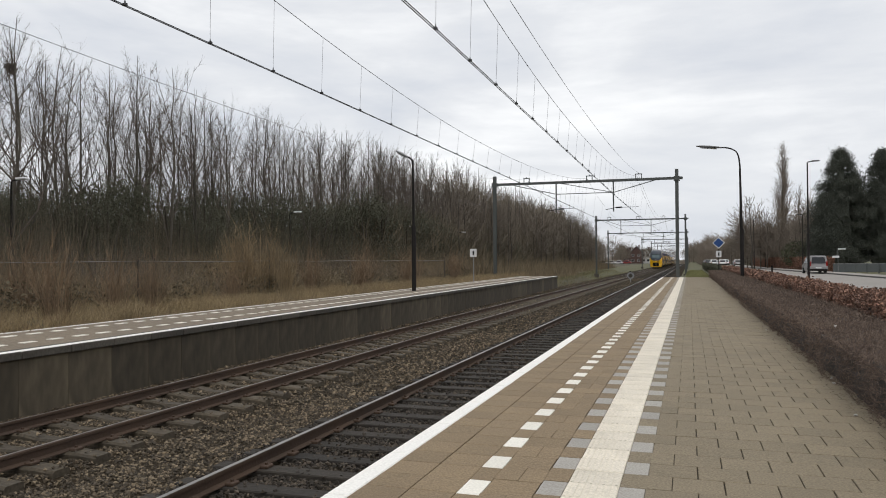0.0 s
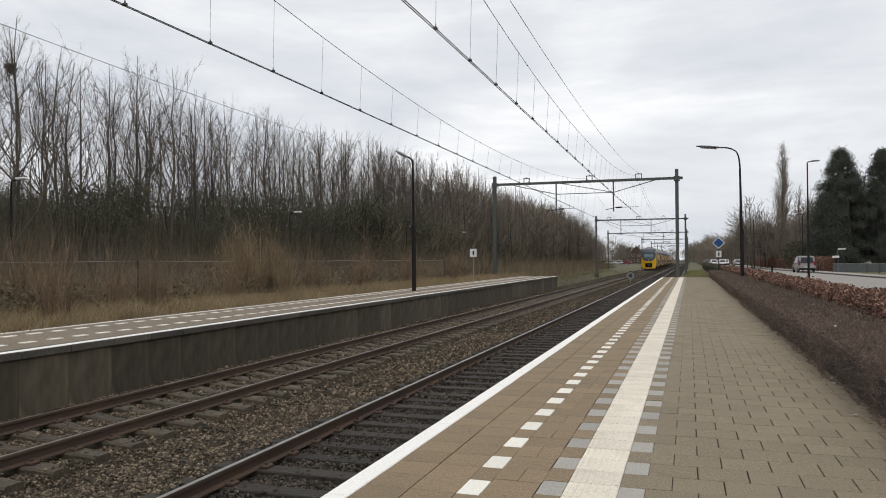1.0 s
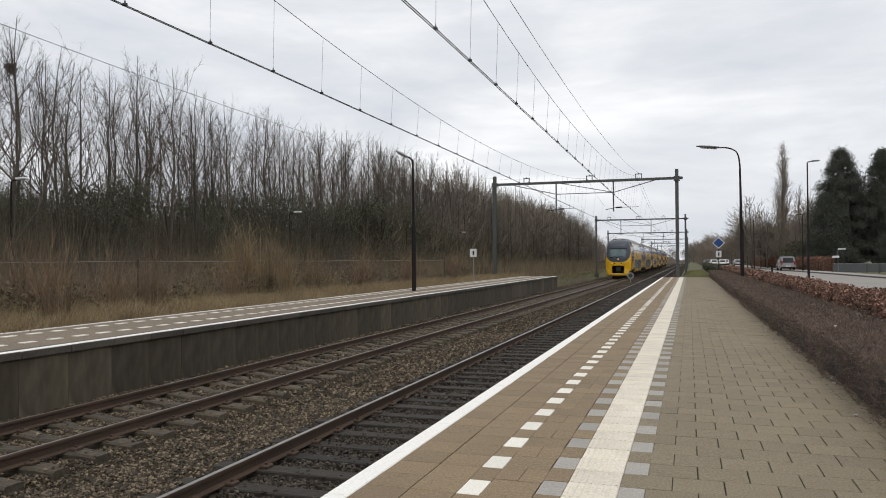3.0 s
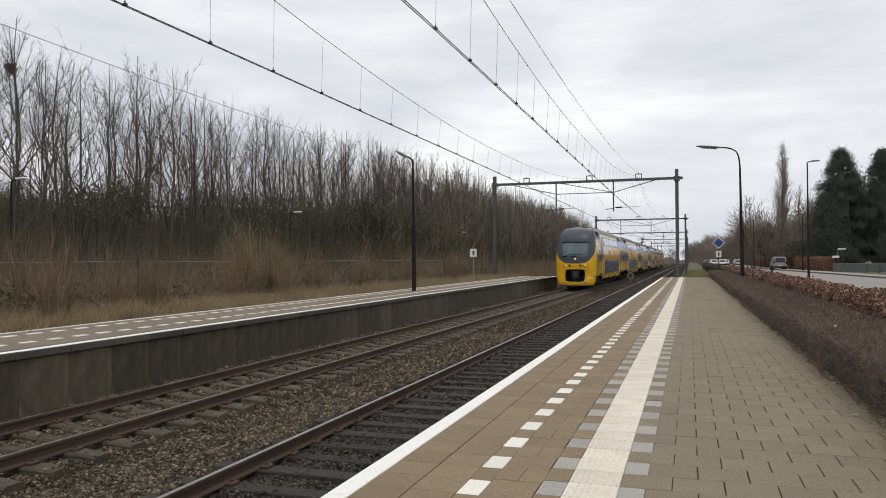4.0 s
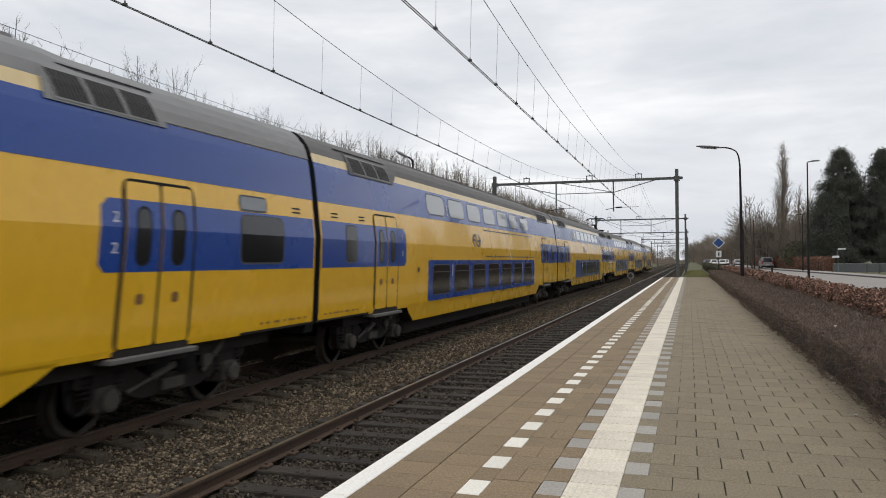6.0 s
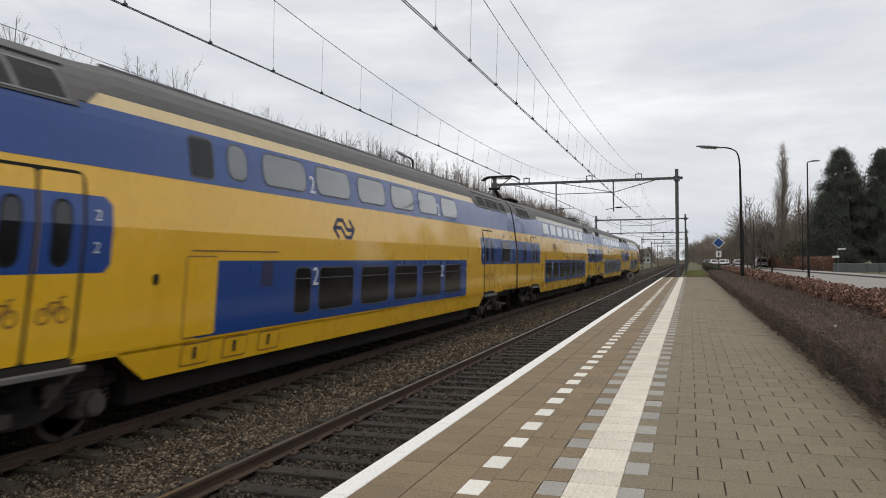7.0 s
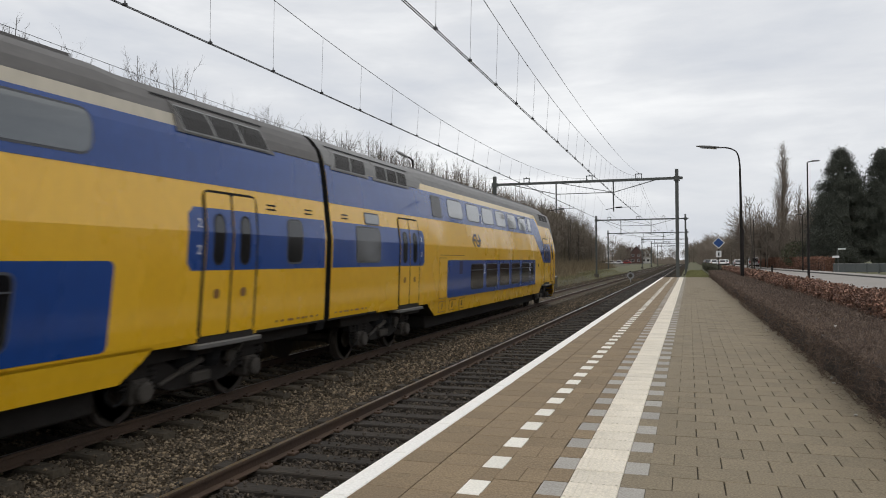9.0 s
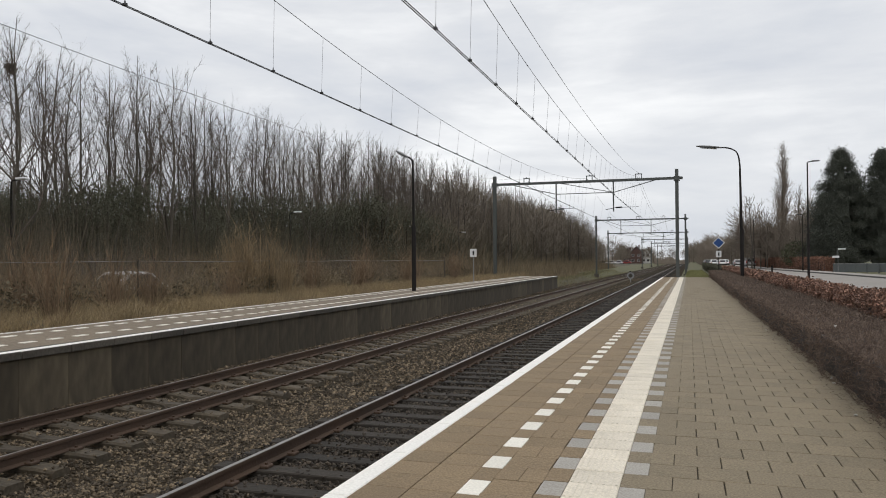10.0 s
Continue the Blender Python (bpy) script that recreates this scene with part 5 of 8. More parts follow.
def portal(y, xl, xr, zb, base_l, base_r, drops, boxes):
    p = empty("catenary_portal", (0, y, 0))
    tagged(p, "grey-green steel portal carrying the overhead wires across both tracks", "catenary portal", "portals along the line")
    for x, zb0 in ((xl, base_l), (xr, base_r)):
        bm = bmesh.new()
        box(bm, x - 0.13, x + 0.13, -0.13, -0.105, zb0, zb + 0.70)
        box(bm, x - 0.13, x + 0.13, 0.105, 0.13, zb0, zb + 0.70)
        box(bm, x - 0.011, x + 0.011, -0.105, 0.105, zb0, zb + 0.70)
        m = part("mast", bm, M["galv"], p, "upright steel column")
        bm = bmesh.new()
        box(bm, x - 0.35, x + 0.35, -0.35, 0.35, zb0 - 0.5, zb0 + 0.05, 0.03)
        part("foundation", bm, M["concrete"], m, "concrete foot")
        bm = bmesh.new()
        box(bm, x - 0.22, x + 0.22, -0.2, 0.2, zb - 0.22, zb + 0.16, 0.02)
        part("head_bracket", bm, M["galv"], m)
    bm = bmesh.new()
    box(bm, xl - 0.2, xr + 0.45, -0.09, -0.07, zb - 0.10, zb + 0.10)
    box(bm, xl - 0.2, xr + 0.45, 0.07, 0.09, zb - 0.10, zb + 0.10)
    box(bm, xl - 0.2, xr + 0.45, -0.07, 0.07, zb - 0.012, zb + 0.012)
    part("beam", bm, M["galv"], p, "horizontal steel cross beam")
    zi = zb - 0.95
    for x, arm in drops:
        bm = bmesh.new()
        box(bm, x - 0.05, x + 0.05, -0.05, 0.05, 6.02, zb - 0.1)
        d = part("drop_post", bm, M["galv"], p, "post hanging from the beam")
        bm = bmesh.new()
        tube(bm, [(x - 0.6, 0, 6.2), (x - 0.2, 0, 6.25), (x + 0.2, 0, 6.33), (x + arm, 0, 6.36)], [0.03, 0.03, 0.025, 0.012], 6)
        tube(bm, [(x + 0.2, 0, 6.33), (x + 0.65, 0, 6.35)], 0.06, 8)
        part("registration_arm", bm, M["dark_metal"], d, "arm with insulator that holds the wire")
    bm = bmesh.new()
    (xa, _), (xb, _) = drops[0], drops[-1]
    tube(bm, [(xl + 1.6, 0, zb - 0.1), (xa, 0, zi), (xb, 0, zi), (xr - 1.6, 0, zb - 0.08)], 0.035, 6)
    tube(bm, [(xa + 0.5, 0, zb - 0.1), (xb, 0, zi)], 0.03, 6)
    part("brace", bm, M["galv"], p, "thin steel bracing")
    for x in boxes:
        bm = bmesh.new()
        for d in (-0.22, 0.22):
            box(bm, x + d - 0.03, x + d + 0.03, -0.05, 0.05, zb + 0.08, zb + 0.42)
        box(bm, x - 0.27, x + 0.27, -0.06, 0.06, zb + 0.41, zb + 0.47)
        tube(bm, [(x, 0, zb + 0.46), (x, 0, zb + 0.54)], 0.04, 8)
        part("cable_saddle", bm, M["galv"], p, "small frame that carries a cable")


portal(61.0, -15.45, -0.86, 8.50, 0.35, 0.2, [(-10.28, 1.6), (-5.70, 2.0)], [-12.73, -7.59, -3.74])
portal(121.0, -14.05, -0.50, 8.48, -0.1, -0.1, [(-10.2, 1.6), (-5.6, 1.6)], [-12.0, -7.6, -3.74])
portal(181.5, -18.3, -0.50, 8.48, -0.1, -0.1, [(-10.2, 1.6), (-5.6, 1.6)], [-12.0, -7.6, -3.74])
for yy in (242.0, 302.5, 363.0):
    portal(yy, -14.0, -0.45, 8.48, -0.1, -0.1, [(-10.2, 1.6), (-5.6, 1.6)], [-12.0, -7.6, -3.74])


# ---- lamps and signs on the platforms ----
def smooth_path(pts, radii, k=4):
    """Rounds a path and its radii."""
    P = [Vector(p) for p in pts]
    out, rad = [], []
    for i in range(len(P) - 1):
        a, b, c, d = P[max(i - 1, 0)], P[i], P[i + 1], P[min(i + 2, len(P) - 1)]
        for j in range(k):
            u = j / k
            out.append(b + ((c - a) * u + (a * 2 - b * 5 + c * 4 - d) * u * u + (b * 3 - a - c * 3 + d) * u ** 3) * 0.5)
            rad.append(radii[i] + (radii[i + 1] - radii[i]) * u)
    return out + [P[-1]], rad + [radii[-1]]


def platform_lamp(name, label, at, path, radii, head_a, head_b, head_w, z0, thick):
    lamp = empty(name, at)
    tagged(lamp, label, "street lamp", "lamps by the line")
    ax = Vector(at)
    bm = bmesh.new()
    path, radii = smooth_path(path, radii)
    tube(bm, [p - ax for p in path], radii, 10)
    part("pole", bm, M["dark_metal"], lamp, "tapered black pole with a bent arm")
    bm = bmesh.new()
    tube(bm, [(0, 0, z0 - at[2]), (0, 0, z0 - at[2] + 3.0)], thick, 12)
    part("pole_base", bm, M["dark_metal"], lamp, "thicker black base tube")
    a, b = Vector(head_a) - ax, Vector(head_b) - ax
    bm = bmesh.new()
    d = b - a
    rows = []
    for u, w, h in ((0, 0.3, 0.35), (0.12, 0.75, 0.7), (0.45, 1.0, 1.0), (0.8, 0.9, 0.8), (1.0, 0.45, 0.25)):
        c = a + d * u
        rows.append([bm.verts.new(c + Vector((0, math.cos(t) * head_w * w, math.sin(t) * head_w * 0.42 * h))) for t in (2 * math.pi * k / 12 for k in range(12))])
    for p, q in zip(rows, rows[1:]):
        for k in range(12):
            bm.faces.new((p[k], p[(k + 1) % 12], q[(k + 1) % 12], q[k]))
    bm.faces.new(rows[0])
    bm.faces.new(list(reversed(rows[-1])))
    bmesh.ops.recalc_face_normals(bm, faces=bm.faces[:])
    head = part("lamp_head", bm, M["lamp_grey"], lamp, "long grey lamp head", smooth=True)
    bm = bmesh.new()
    c = a + d * 0.5 - Vector((0, 0, head_w * 0.40))
    lx, ly = d.length * 0.32, head_w * 0.7
    box(bm, c.x - lx, c.x + lx, c.y - ly, c.y + ly, c.z - 0.02, c.z + 0.01, 0.008)
    for v in bm.verts:
        v.co.z += (v.co.x - c.x) * (d.z / d.x if abs(d.x) > 1e-6 else 0)
    part("diffuser", bm, M["lamp_glass"], head, "clear lamp cover")


M["lamp_grey"] = mat("lamp_head_grey", (0.16, 0.16, 0.155), (0.11, 0.11, 0.11), 0.5, s1=2, s2=20, bump=0.05)
M["lamp_glass"] = mat("lamp_cover", (0.30, 0.30, 0.29), (0.22, 0.22, 0.22), 0.25, s1=2, s2=20, bump=0.0)
platform_lamp("platform_lamp", "black bent-arm lamp post on the opposite platform", (-12.03, 32.3, PZ), [(-12.03, 32.3, 0.8), (-12.04, 32.3, 4.0), (-12.05, 32.3, 6.55), (-12.09, 32.3, 6.78), (-12.2, 32.3, 6.90), (-12.34, 32.3, 6.97)], [0.075, 0.06, 0.05, 0.045, 0.04, 0.04], (-12.30, 32.3, 6.95), (-12.86, 32.3, 7.25), 0.18, PZ, 0.10)
platform_lamp("platform_lamp", "tall black lamp post with a long curved arm between two hedges", (2.60, 41.6, 0.70), [(2.60, 41.6, 0.7), (2.58, 41.6, 3.73), (2.55, 41.6, 6.22), (2.53, 41.6, 7.1), (2.43, 41.6, 7.63), (2.21, 41.6, 7.85), (1.89, 41.6, 7.96), (1.61, 41.6, 7.98)], [0.085, 0.075, 0.052, 0.042, 0.038, 0.036, 0.036, 0.036], (1.65, 41.6, 7.98), (0.40, 41.6, 8.12), 0.17, 0.70, 0.098)


def board(name, label, category, at, w, h, panel, pole_h, extra=None, turn=0.0, diamond=False):
    s = empty(name, at, turn)
    tagged(s, label, category)
    bm = bmesh.new()
    tube(bm, [(0, 0.03, 0), (0, 0.03, pole_h)], 0.035, 8)
    part("post", bm, M["dark_metal"] if diamond else M["galv_light"], s, "sign post")
    bm = bmesh.new()
    if diamond:
        for k, (r, mm) in enumerate(((0.50, "sign_white"), (0.41, "sign_blue"))):
            b2 = bmesh.new()
            y0 = -0.01 - 0.008 * k
            vs = [b2.verts.new((r * math.cos(a), y0, pole_h - 0.5 + r * math.sin(a))) for a in (0, math.pi / 2, math.pi, 1.5 * math.pi)]
            ws = [b2.verts.new((v.co.x, y0 + 0.012, v.co.z)) for v in vs]
            b2.faces.new(vs)
            b2.faces.new(list(reversed(ws)))
            for i in range(4):
                b2.faces.new((vs[i], ws[i], ws[(i + 1) % 4], vs[(i + 1) % 4]))
            bmesh.ops.recalc_face_normals(b2, faces=b2.faces[:])
            part("plate" if k == 0 else "field", b2, M[mm], s, "white bordered diamond plate" if k == 0 else "blue diamond field")
        box(bm, -w / 2, w / 2, -0.02, 0.0, 1.78, 1.78 + h)
        pl = part("number_plate", bm, M["sign_white"], s, "small white plate")
    else:
        box(bm, -w / 2, w / 2, -0.02, 0.0, pole_h - h, pole_h, 0.004)
        pl = part("plate", bm, M["sign_white"], s, "white square plate")
    bm = bmesh.new()
    z = (1.78 if diamond else pole_h - h) + h * 0.5
    box(bm, -w * 0.10, w * 0.14, -0.028, -0.018, z - h * 0.28, z + h * 0.26)
    part("bar", bm, M["rubber"], pl, "dark bar of unreadable writing")
    return s


M["galv_light"] = mat("galvanised_post", (0.30, 0.30, 0.30), (0.22, 0.22, 0.22), 0.5, metal=0.4, s1=2, s2=30, bump=0.05)
M["sign_white"] = mat("sign_white", (0.78, 0.78, 0.77), (0.70, 0.70, 0.69), 0.5, s1=2, s2=20, bump=0.0)
M["sign_blue"] = mat("sign_blue", (0.02, 0.075, 0.26), (0.015, 0.06, 0.21), 0.5, s1=2, s2=20, bump=0.0)
board("marker_sign", "white square stopping-place sign on a thin post", "sign", (-13.0, 45.7, PZ), 0.44, 0.50, None, 2.12)
board("marker_sign", "blue diamond sign with white border over a small white plate", "sign", (2.32, 66.0, 0.55), 0.42, 0.52, None, 3.47, diamond=True)

# the round board between the tracks
disc = empty("track_marker", (-5.95, 82.0, -0.3))
tagged(disc, "pale round board on a short post between the tracks", "railway sign")
bm = bmesh.new()
tube(bm, [(0, 0, 0), (0, 0, 0.75)], 0.04, 8)
part("post", bm, M["galv_light"], disc)
bm = bmesh.new()
ngon_disc(bm, (0, -0.05, 0.78), (0, 1, 0), 0.36, 0.03, 24)
part("board", bm, M["galv_light"], disc, "dull grey disc")
bm = bmesh.new()
ngon_disc(bm, (0, -0.065, 0.78), (0, 1, 0), 0.22, 0.02, 24)
part("inner_ring", bm, M["concrete"], disc, "darker inner circle")
bm = bmesh.new()
box(bm, -0.12, 0.05, -0.03, 0.03, 1.12, 1.26, 0.01)
part("cap", bm, M["dark_metal"], disc)


# ---- vegetation ----
M["bark"] = mat("winter_bark", (0.105, 0.090, 0.070), (0.052, 0.045, 0.036), 0.9, s1=1.5, s2=14, bump=0.4, vary=0.3, stretch=(1, 1, 0.25))
M["twig"] = mat("bare_twigs", (0.128, 0.104, 0.084), (0.076, 0.063, 0.052), 0.9, s1=0.5, s2=6, bump=0.0, vary=0.25)
# palest twigs, for the horizon treeline: distance is put into the colour
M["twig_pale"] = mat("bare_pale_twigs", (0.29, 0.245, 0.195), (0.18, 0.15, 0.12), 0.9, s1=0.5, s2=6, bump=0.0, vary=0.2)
M["brush"] = mat("brown_scrub_stems", (0.27, 0.200, 0.122), (0.09, 0.082, 0.052), 0.9, s1=0.42, s2=2, bump=0.0, vary=0.5, source="island", coherent=True)
M["brush_mauve"] = mat("grey_violet_scrub_stems", (0.185, 0.145, 0.113), (0.085, 0.070, 0.057), 0.9, s1=0.42, s2=2, bump=0.0, vary=0.45, source="island", coherent=True)
M["brush_russet"] = mat("russet_scrub_stems", (0.27, 0.18, 0.105), (0.12, 0.085, 0.055), 0.9, s1=0.42, s2=2, bump=0.0, vary=0.45, source="island", coherent=True)
M["brush_straw"] = mat("straw_scrub_stems", (0.31, 0.225, 0.125), (0.16, 0.118, 0.068), 0.9, s1=0.42, s2=2, bump=0.0, vary=0.45, source="island", coherent=True)
M["bramble"] = mat("withered_bramble_leaves", (0.14, 0.10, 0.058), (0.075, 0.072, 0.045), 0.9, s1=0.5, s2=3, bump=0.0, vary=0.45, source="island", coherent=True)
M["brush_dark"] = mat("dark_scrub_stems", (0.215, 0.168, 0.112), (0.105, 0.096, 0.069), 0.95, s1=0.3, s2=2, bump=0.0, vary=0.4, source="island", coherent=True)
M["dry_grass"] = mat("dry_grass", (0.38, 0.285, 0.155), (0.165, 0.125, 0.072), 0.9, s1=0.7, s2=3, bump=0.0, vary=0.4, source="island", coherent=True)
M["green_grass"] = mat("short_grass", (0.25, 0.245, 0.10), (0.15, 0.148, 0.062), 0.9, s1=0.4, s2=3, bump=0.0, vary=0.4, source="island")
M["rough_grass"] = mat("rough_grass", (0.20, 0.175, 0.085), (0.10, 0.098, 0.05), 0.9, s1=0.3, s2=3, bump=0.0, vary=0.4, source="island", coherent=True)
# paler copy of the near twigs, lightened in colour for distant trees
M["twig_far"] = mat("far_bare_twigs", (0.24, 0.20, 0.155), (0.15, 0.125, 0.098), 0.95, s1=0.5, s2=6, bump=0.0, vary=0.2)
M["evergreen"] = mat("evergreen_leaves", (0.118, 0.116, 0.080), (0.078, 0.079, 0.058), 0.95, s1=0.5, s2=3, bump=0.0, vary=0.22, source="island", coherent=True, spec=0.2)
M["conifer"] = mat("conifer_needles", (0.115, 0.122, 0.100), (0.070, 0.076, 0.064), 0.95, s1=0.4, s2=3, bump=0.0, vary=0.2, source="island", spec=0.1)
M["hedge_dark"] = mat("hedge_bare_twigs", (0.20, 0.146, 0.112), (0.092, 0.067, 0.054), 0.9, s1=0.8, s2=5, bump=0.0, vary=0.5, source="island", coherent=True)
M["twig_mid"] = mat("bare_brown_twigs", (0.27, 0.226, 0.182), (0.165, 0.138, 0.11), 0.9, s1=0.5, s2=6, bump=0.0, vary=0.2)
# near-black: the shade between the twigs put into the core's colour
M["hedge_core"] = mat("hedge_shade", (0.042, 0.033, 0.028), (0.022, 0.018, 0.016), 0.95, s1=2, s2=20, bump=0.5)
M["beech"] = mat("dry_beech_leaves", (0.27, 0.150, 0.105), (0.150, 0.085, 0.060), 0.8, s1=1.0, s2=6, bump=0.0, vary=0.4, tail=0.7, source="island", coherent=True)
M["litter"] = mat("pale_litter", (0.6, 0.58, 0.55), (0.45, 0.43, 0.4), 0.7, s1=5, s2=40, bump=0.1)
RNG = np.random.default_rng(21)


def frusta(p0, p1, r0, r1, n=3):
    """Tapered bars from p0 to p1: vertices and faces."""
    p0, p1 = np.asarray(p0, float), np.asarray(p1, float)
    k = len(p0)
    r0, r1 = np.broadcast_to(r0, k), np.broadcast_to(r1, k)
    d = p1 - p0
    d /= np.linalg.norm(d, axis=1, keepdims=True) + 1e-9
    ref = np.where(np.abs(d[:, 2:3]) < 0.9, np.array([[0, 0, 1.0]]), np.array([[1.0, 0, 0]]))
    u = np.cross(d, ref)
    u /= np.linalg.norm(u, axis=1, keepdims=True) + 1e-9
    v = np.cross(d, u)
    a = np.arange(n) * 2 * np.pi / n
    ring = np.cos(a)[None, :, None] * u[:, None] + np.sin(a)[None, :, None] * v[:, None]
    V = np.concatenate([p0[:, None] + ring * r0[:, None, None], p1[:, None] + ring * r1[:, None, None]], axis=1).reshape(-1, 3)
    base = (np.arange(k) * 2 * n)[:, None, None]
    i = np.arange(n)
    f = np.stack([i, (i + 1) % n, n + (i + 1) % n, n + i], axis=1)[None] + base
    return V, f.reshape(-1, 4)


def spikes(p0, p1, r):
    """Thin pointed stems of three sides."""
    p0, p1 = np.asarray(p0, float), np.asarray(p1, float)
    k = len(p0)
    d = p1 - p0
    d /= np.linalg.norm(d, axis=1, keepdims=True) + 1e-9
    ref = np.where(np.abs(d[:, 2:3]) < 0.9, np.array([[0, 0, 1.0]]), np.array([[1.0, 0, 0]]))
    u = np.cross(d, ref)
    u /= np.linalg.norm(u, axis=1, keepdims=True) + 1e-9
    v = np.cross(d, u)
    a = np.arange(3) * 2 * np.pi / 3
    ring = np.cos(a)[None, :, None] * u[:, None] + np.sin(a)[None, :, None] * v[:, None]
    r = np.broadcast_to(r, k)
    V = np.concatenate([p0[:, None] + ring * r[:, None, None], p1[:, None]], axis=1).reshape(-1, 3)
    f = np.array([(0, 1, 3), (1, 2, 3), (2, 0, 3)])[None] + (np.arange(k) * 4)[:, None, None]
    return V, f.reshape(-1, 3)


def leaves(c, size, rng, droop=0.0, wide=0.55):
    """Small creased leaves with random turns at the points c."""
    k = len(c)
    size = np.broadcast_to(size, k) * rng.uniform(0.6, 1.3, k)
    d = rng.normal(size=(k, 3))
    d[:, 2] -= droop
    d /= np.linalg.norm(d, axis=1, keepdims=True)
    u = np.cross(d, rng.normal(size=(k, 3)))
    u /= np.linalg.norm(u, axis=1, keepdims=True) + 1e-9
    w = np.cross(d, u)
    s = size[:, None]
    V = np.stack([c - d * s, c + u * s * wide + w * s * 0.22, c + d * s, c - u * s * wide + w * s * 0.22], axis=1).reshape(-1, 3)
    f = np.array([(0, 1, 2), (0, 2, 3)])[None] + (np.arange(k) * 4)[:, None, None]
    return V, f.reshape(-1, 3)


def lump(c, size, seed, rough=0.3):
    """A rough closed lump of foliage: vertices and triangles."""
    rows, seg = 6, 9
    V = [(0, 0, 1.0)]
    for i in range(1, rows):
        a = math.pi * i / rows
        V += [(math.sin(a) * math.cos(2 * math.pi * k / seg), math.sin(a) * math.sin(2 * math.pi * k / seg), math.cos(a)) for k in range(seg)]
    V.append((0, 0, -1.0))
    F = [(0, 1 + k, 1 + (k + 1) % seg) for k in range(seg)]
    for i in range(rows - 2):
        a, b = 1 + i * seg, 1 + (i + 1) * seg
        for k in range(seg):
            m = (k + 1) % seg
            F += [(a + k, b + k, b + m), (a + k, b + m, a + m)]
    e = len(V) - 1
    F += [(e, e - seg + (k + 1) % seg, e - seg + k) for k in range(seg)]
    V = np.array(V)
    V *= np.array([1 + rough * noise.noise((p[0] * 2 + seed * 7, p[1] * 2, p[2] * 2)) for p in V])[:, None]
    return V * np.array(size) + np.array(c), np.array(F)


def mesh_np(name, V, F, material):
    me = bpy.data.meshes.new(name)
    me.from_pydata(V.tolist(), [], F.tolist())
    me.materials.append(material)
    me.update()
    return me


def tree_meshes(seed, h, lean, low, n_limb, reach, steep, twigs, sub, material, r=0.13):
    """Trunk and crown of a leafless tree."""
    rng = np.random.default_rng(seed)
    k = 9
    t = np.linspace(0, 1, k)
    wob = np.cumsum(rng.normal(0, 0.05, (k, 2)), axis=0) * h / 14
    pts = np.stack([wob[:, 0] + lean * t ** 1.5, wob[:, 1], t * h], axis=1)
    rad = r * (1 - t) ** 0.8 + 0.012
    tv, tf = frusta(pts[:-1], pts[1:], rad[:-1], rad[1:], 6)

    def on_trunk(u):
        return np.stack([np.interp(u, t, pts[:, i]) for i in range(3)], axis=-1)
    u = np.sort(rng.uniform(low, 0.985, n_limb))
    s = on_trunk(u)
    az = rng.uniform(0, 2 * np.pi, n_limb)
    tilt = np.radians(rng.uniform(steep * 0.6, steep * 1.35, n_limb))
    ln = (reach * (1 - u) ** 0.6 + 0.5) * rng.uniform(0.65, 1.2, n_limb)
    out = np.stack([np.cos(az), np.sin(az), 0 * az], axis=1)
    up = np.array([[0, 0, 1.0]])
    d1 = out * np.sin(tilt)[:, None] + up * np.cos(tilt)[:, None]
    d2 = out * np.sin(tilt * 0.55)[:, None] + up * np.cos(tilt * 0.55)[:, None]
    m = s + d1 * ln[:, None] * 0.5
    e = m + d2 * ln[:, None] * 0.5
    rl = np.interp(u, t, rad) * 0.42 + 0.006
    P0, P1, R0, R1 = [s, m], [m, e], [rl, rl * 0.7], [rl * 0.7, rl * 0.3]
    S0, S1, SR = [], [], []
    for i in range(n_limb):
        f = rng.uniform(0.2, 1.0, twigs)
        base = np.where(f[:, None] < 0.5, s[i] + (m[i] - s[i]) * (f[:, None] * 2), m[i] + (e[i] - m[i]) * (f[:, None] * 2 - 1))
        dr = d2[i] + rng.normal(0, 0.5, (twigs, 3))
        dr[:, 2] = np.abs(dr[:, 2]) * 0.9 + 0.1
        dr /= np.linalg.norm(dr, axis=1, keepdims=True)
        tl = ln[i] * rng.uniform(0.22, 0.5, twigs)
        tip = base + dr * tl[:, None]
        S0.append(base)
        S1.append(tip)
        SR.append(np.full(twigs, max(0.011, rl[i] * 0.4)))
        for _ in range(sub):
            g = rng.uniform(0.25, 0.95, twigs)[:, None]
            b2 = base + (tip - base) * g
            d3 = dr + rng.normal(0, 0.55, (twigs, 3))
            d3 /= np.linalg.norm(d3, axis=1, keepdims=True)
            S0.append(b2)
            S1.append(b2 + d3 * tl[:, None] * rng.uniform(0.3, 0.6, (twigs, 1)))
            SR.append(np.full(twigs, 0.009))
    fv, ff = frusta(np.concatenate(P0), np.concatenate(P1), np.concatenate(R0), np.concatenate(R1), 3)
    sv, sf = spikes(np.concatenate(S0), np.concatenate(S1), np.concatenate(SR))
    V = np.concatenate([fv, sv]).tolist()
    F = ff.tolist() + (sf + len(fv)).tolist()
    crown = bpy.data.meshes.new("crown")
    crown.from_pydata(V, [], F)
    crown.materials.append(material)
    return mesh_np("trunk", tv, tf, M["bark"]), crown


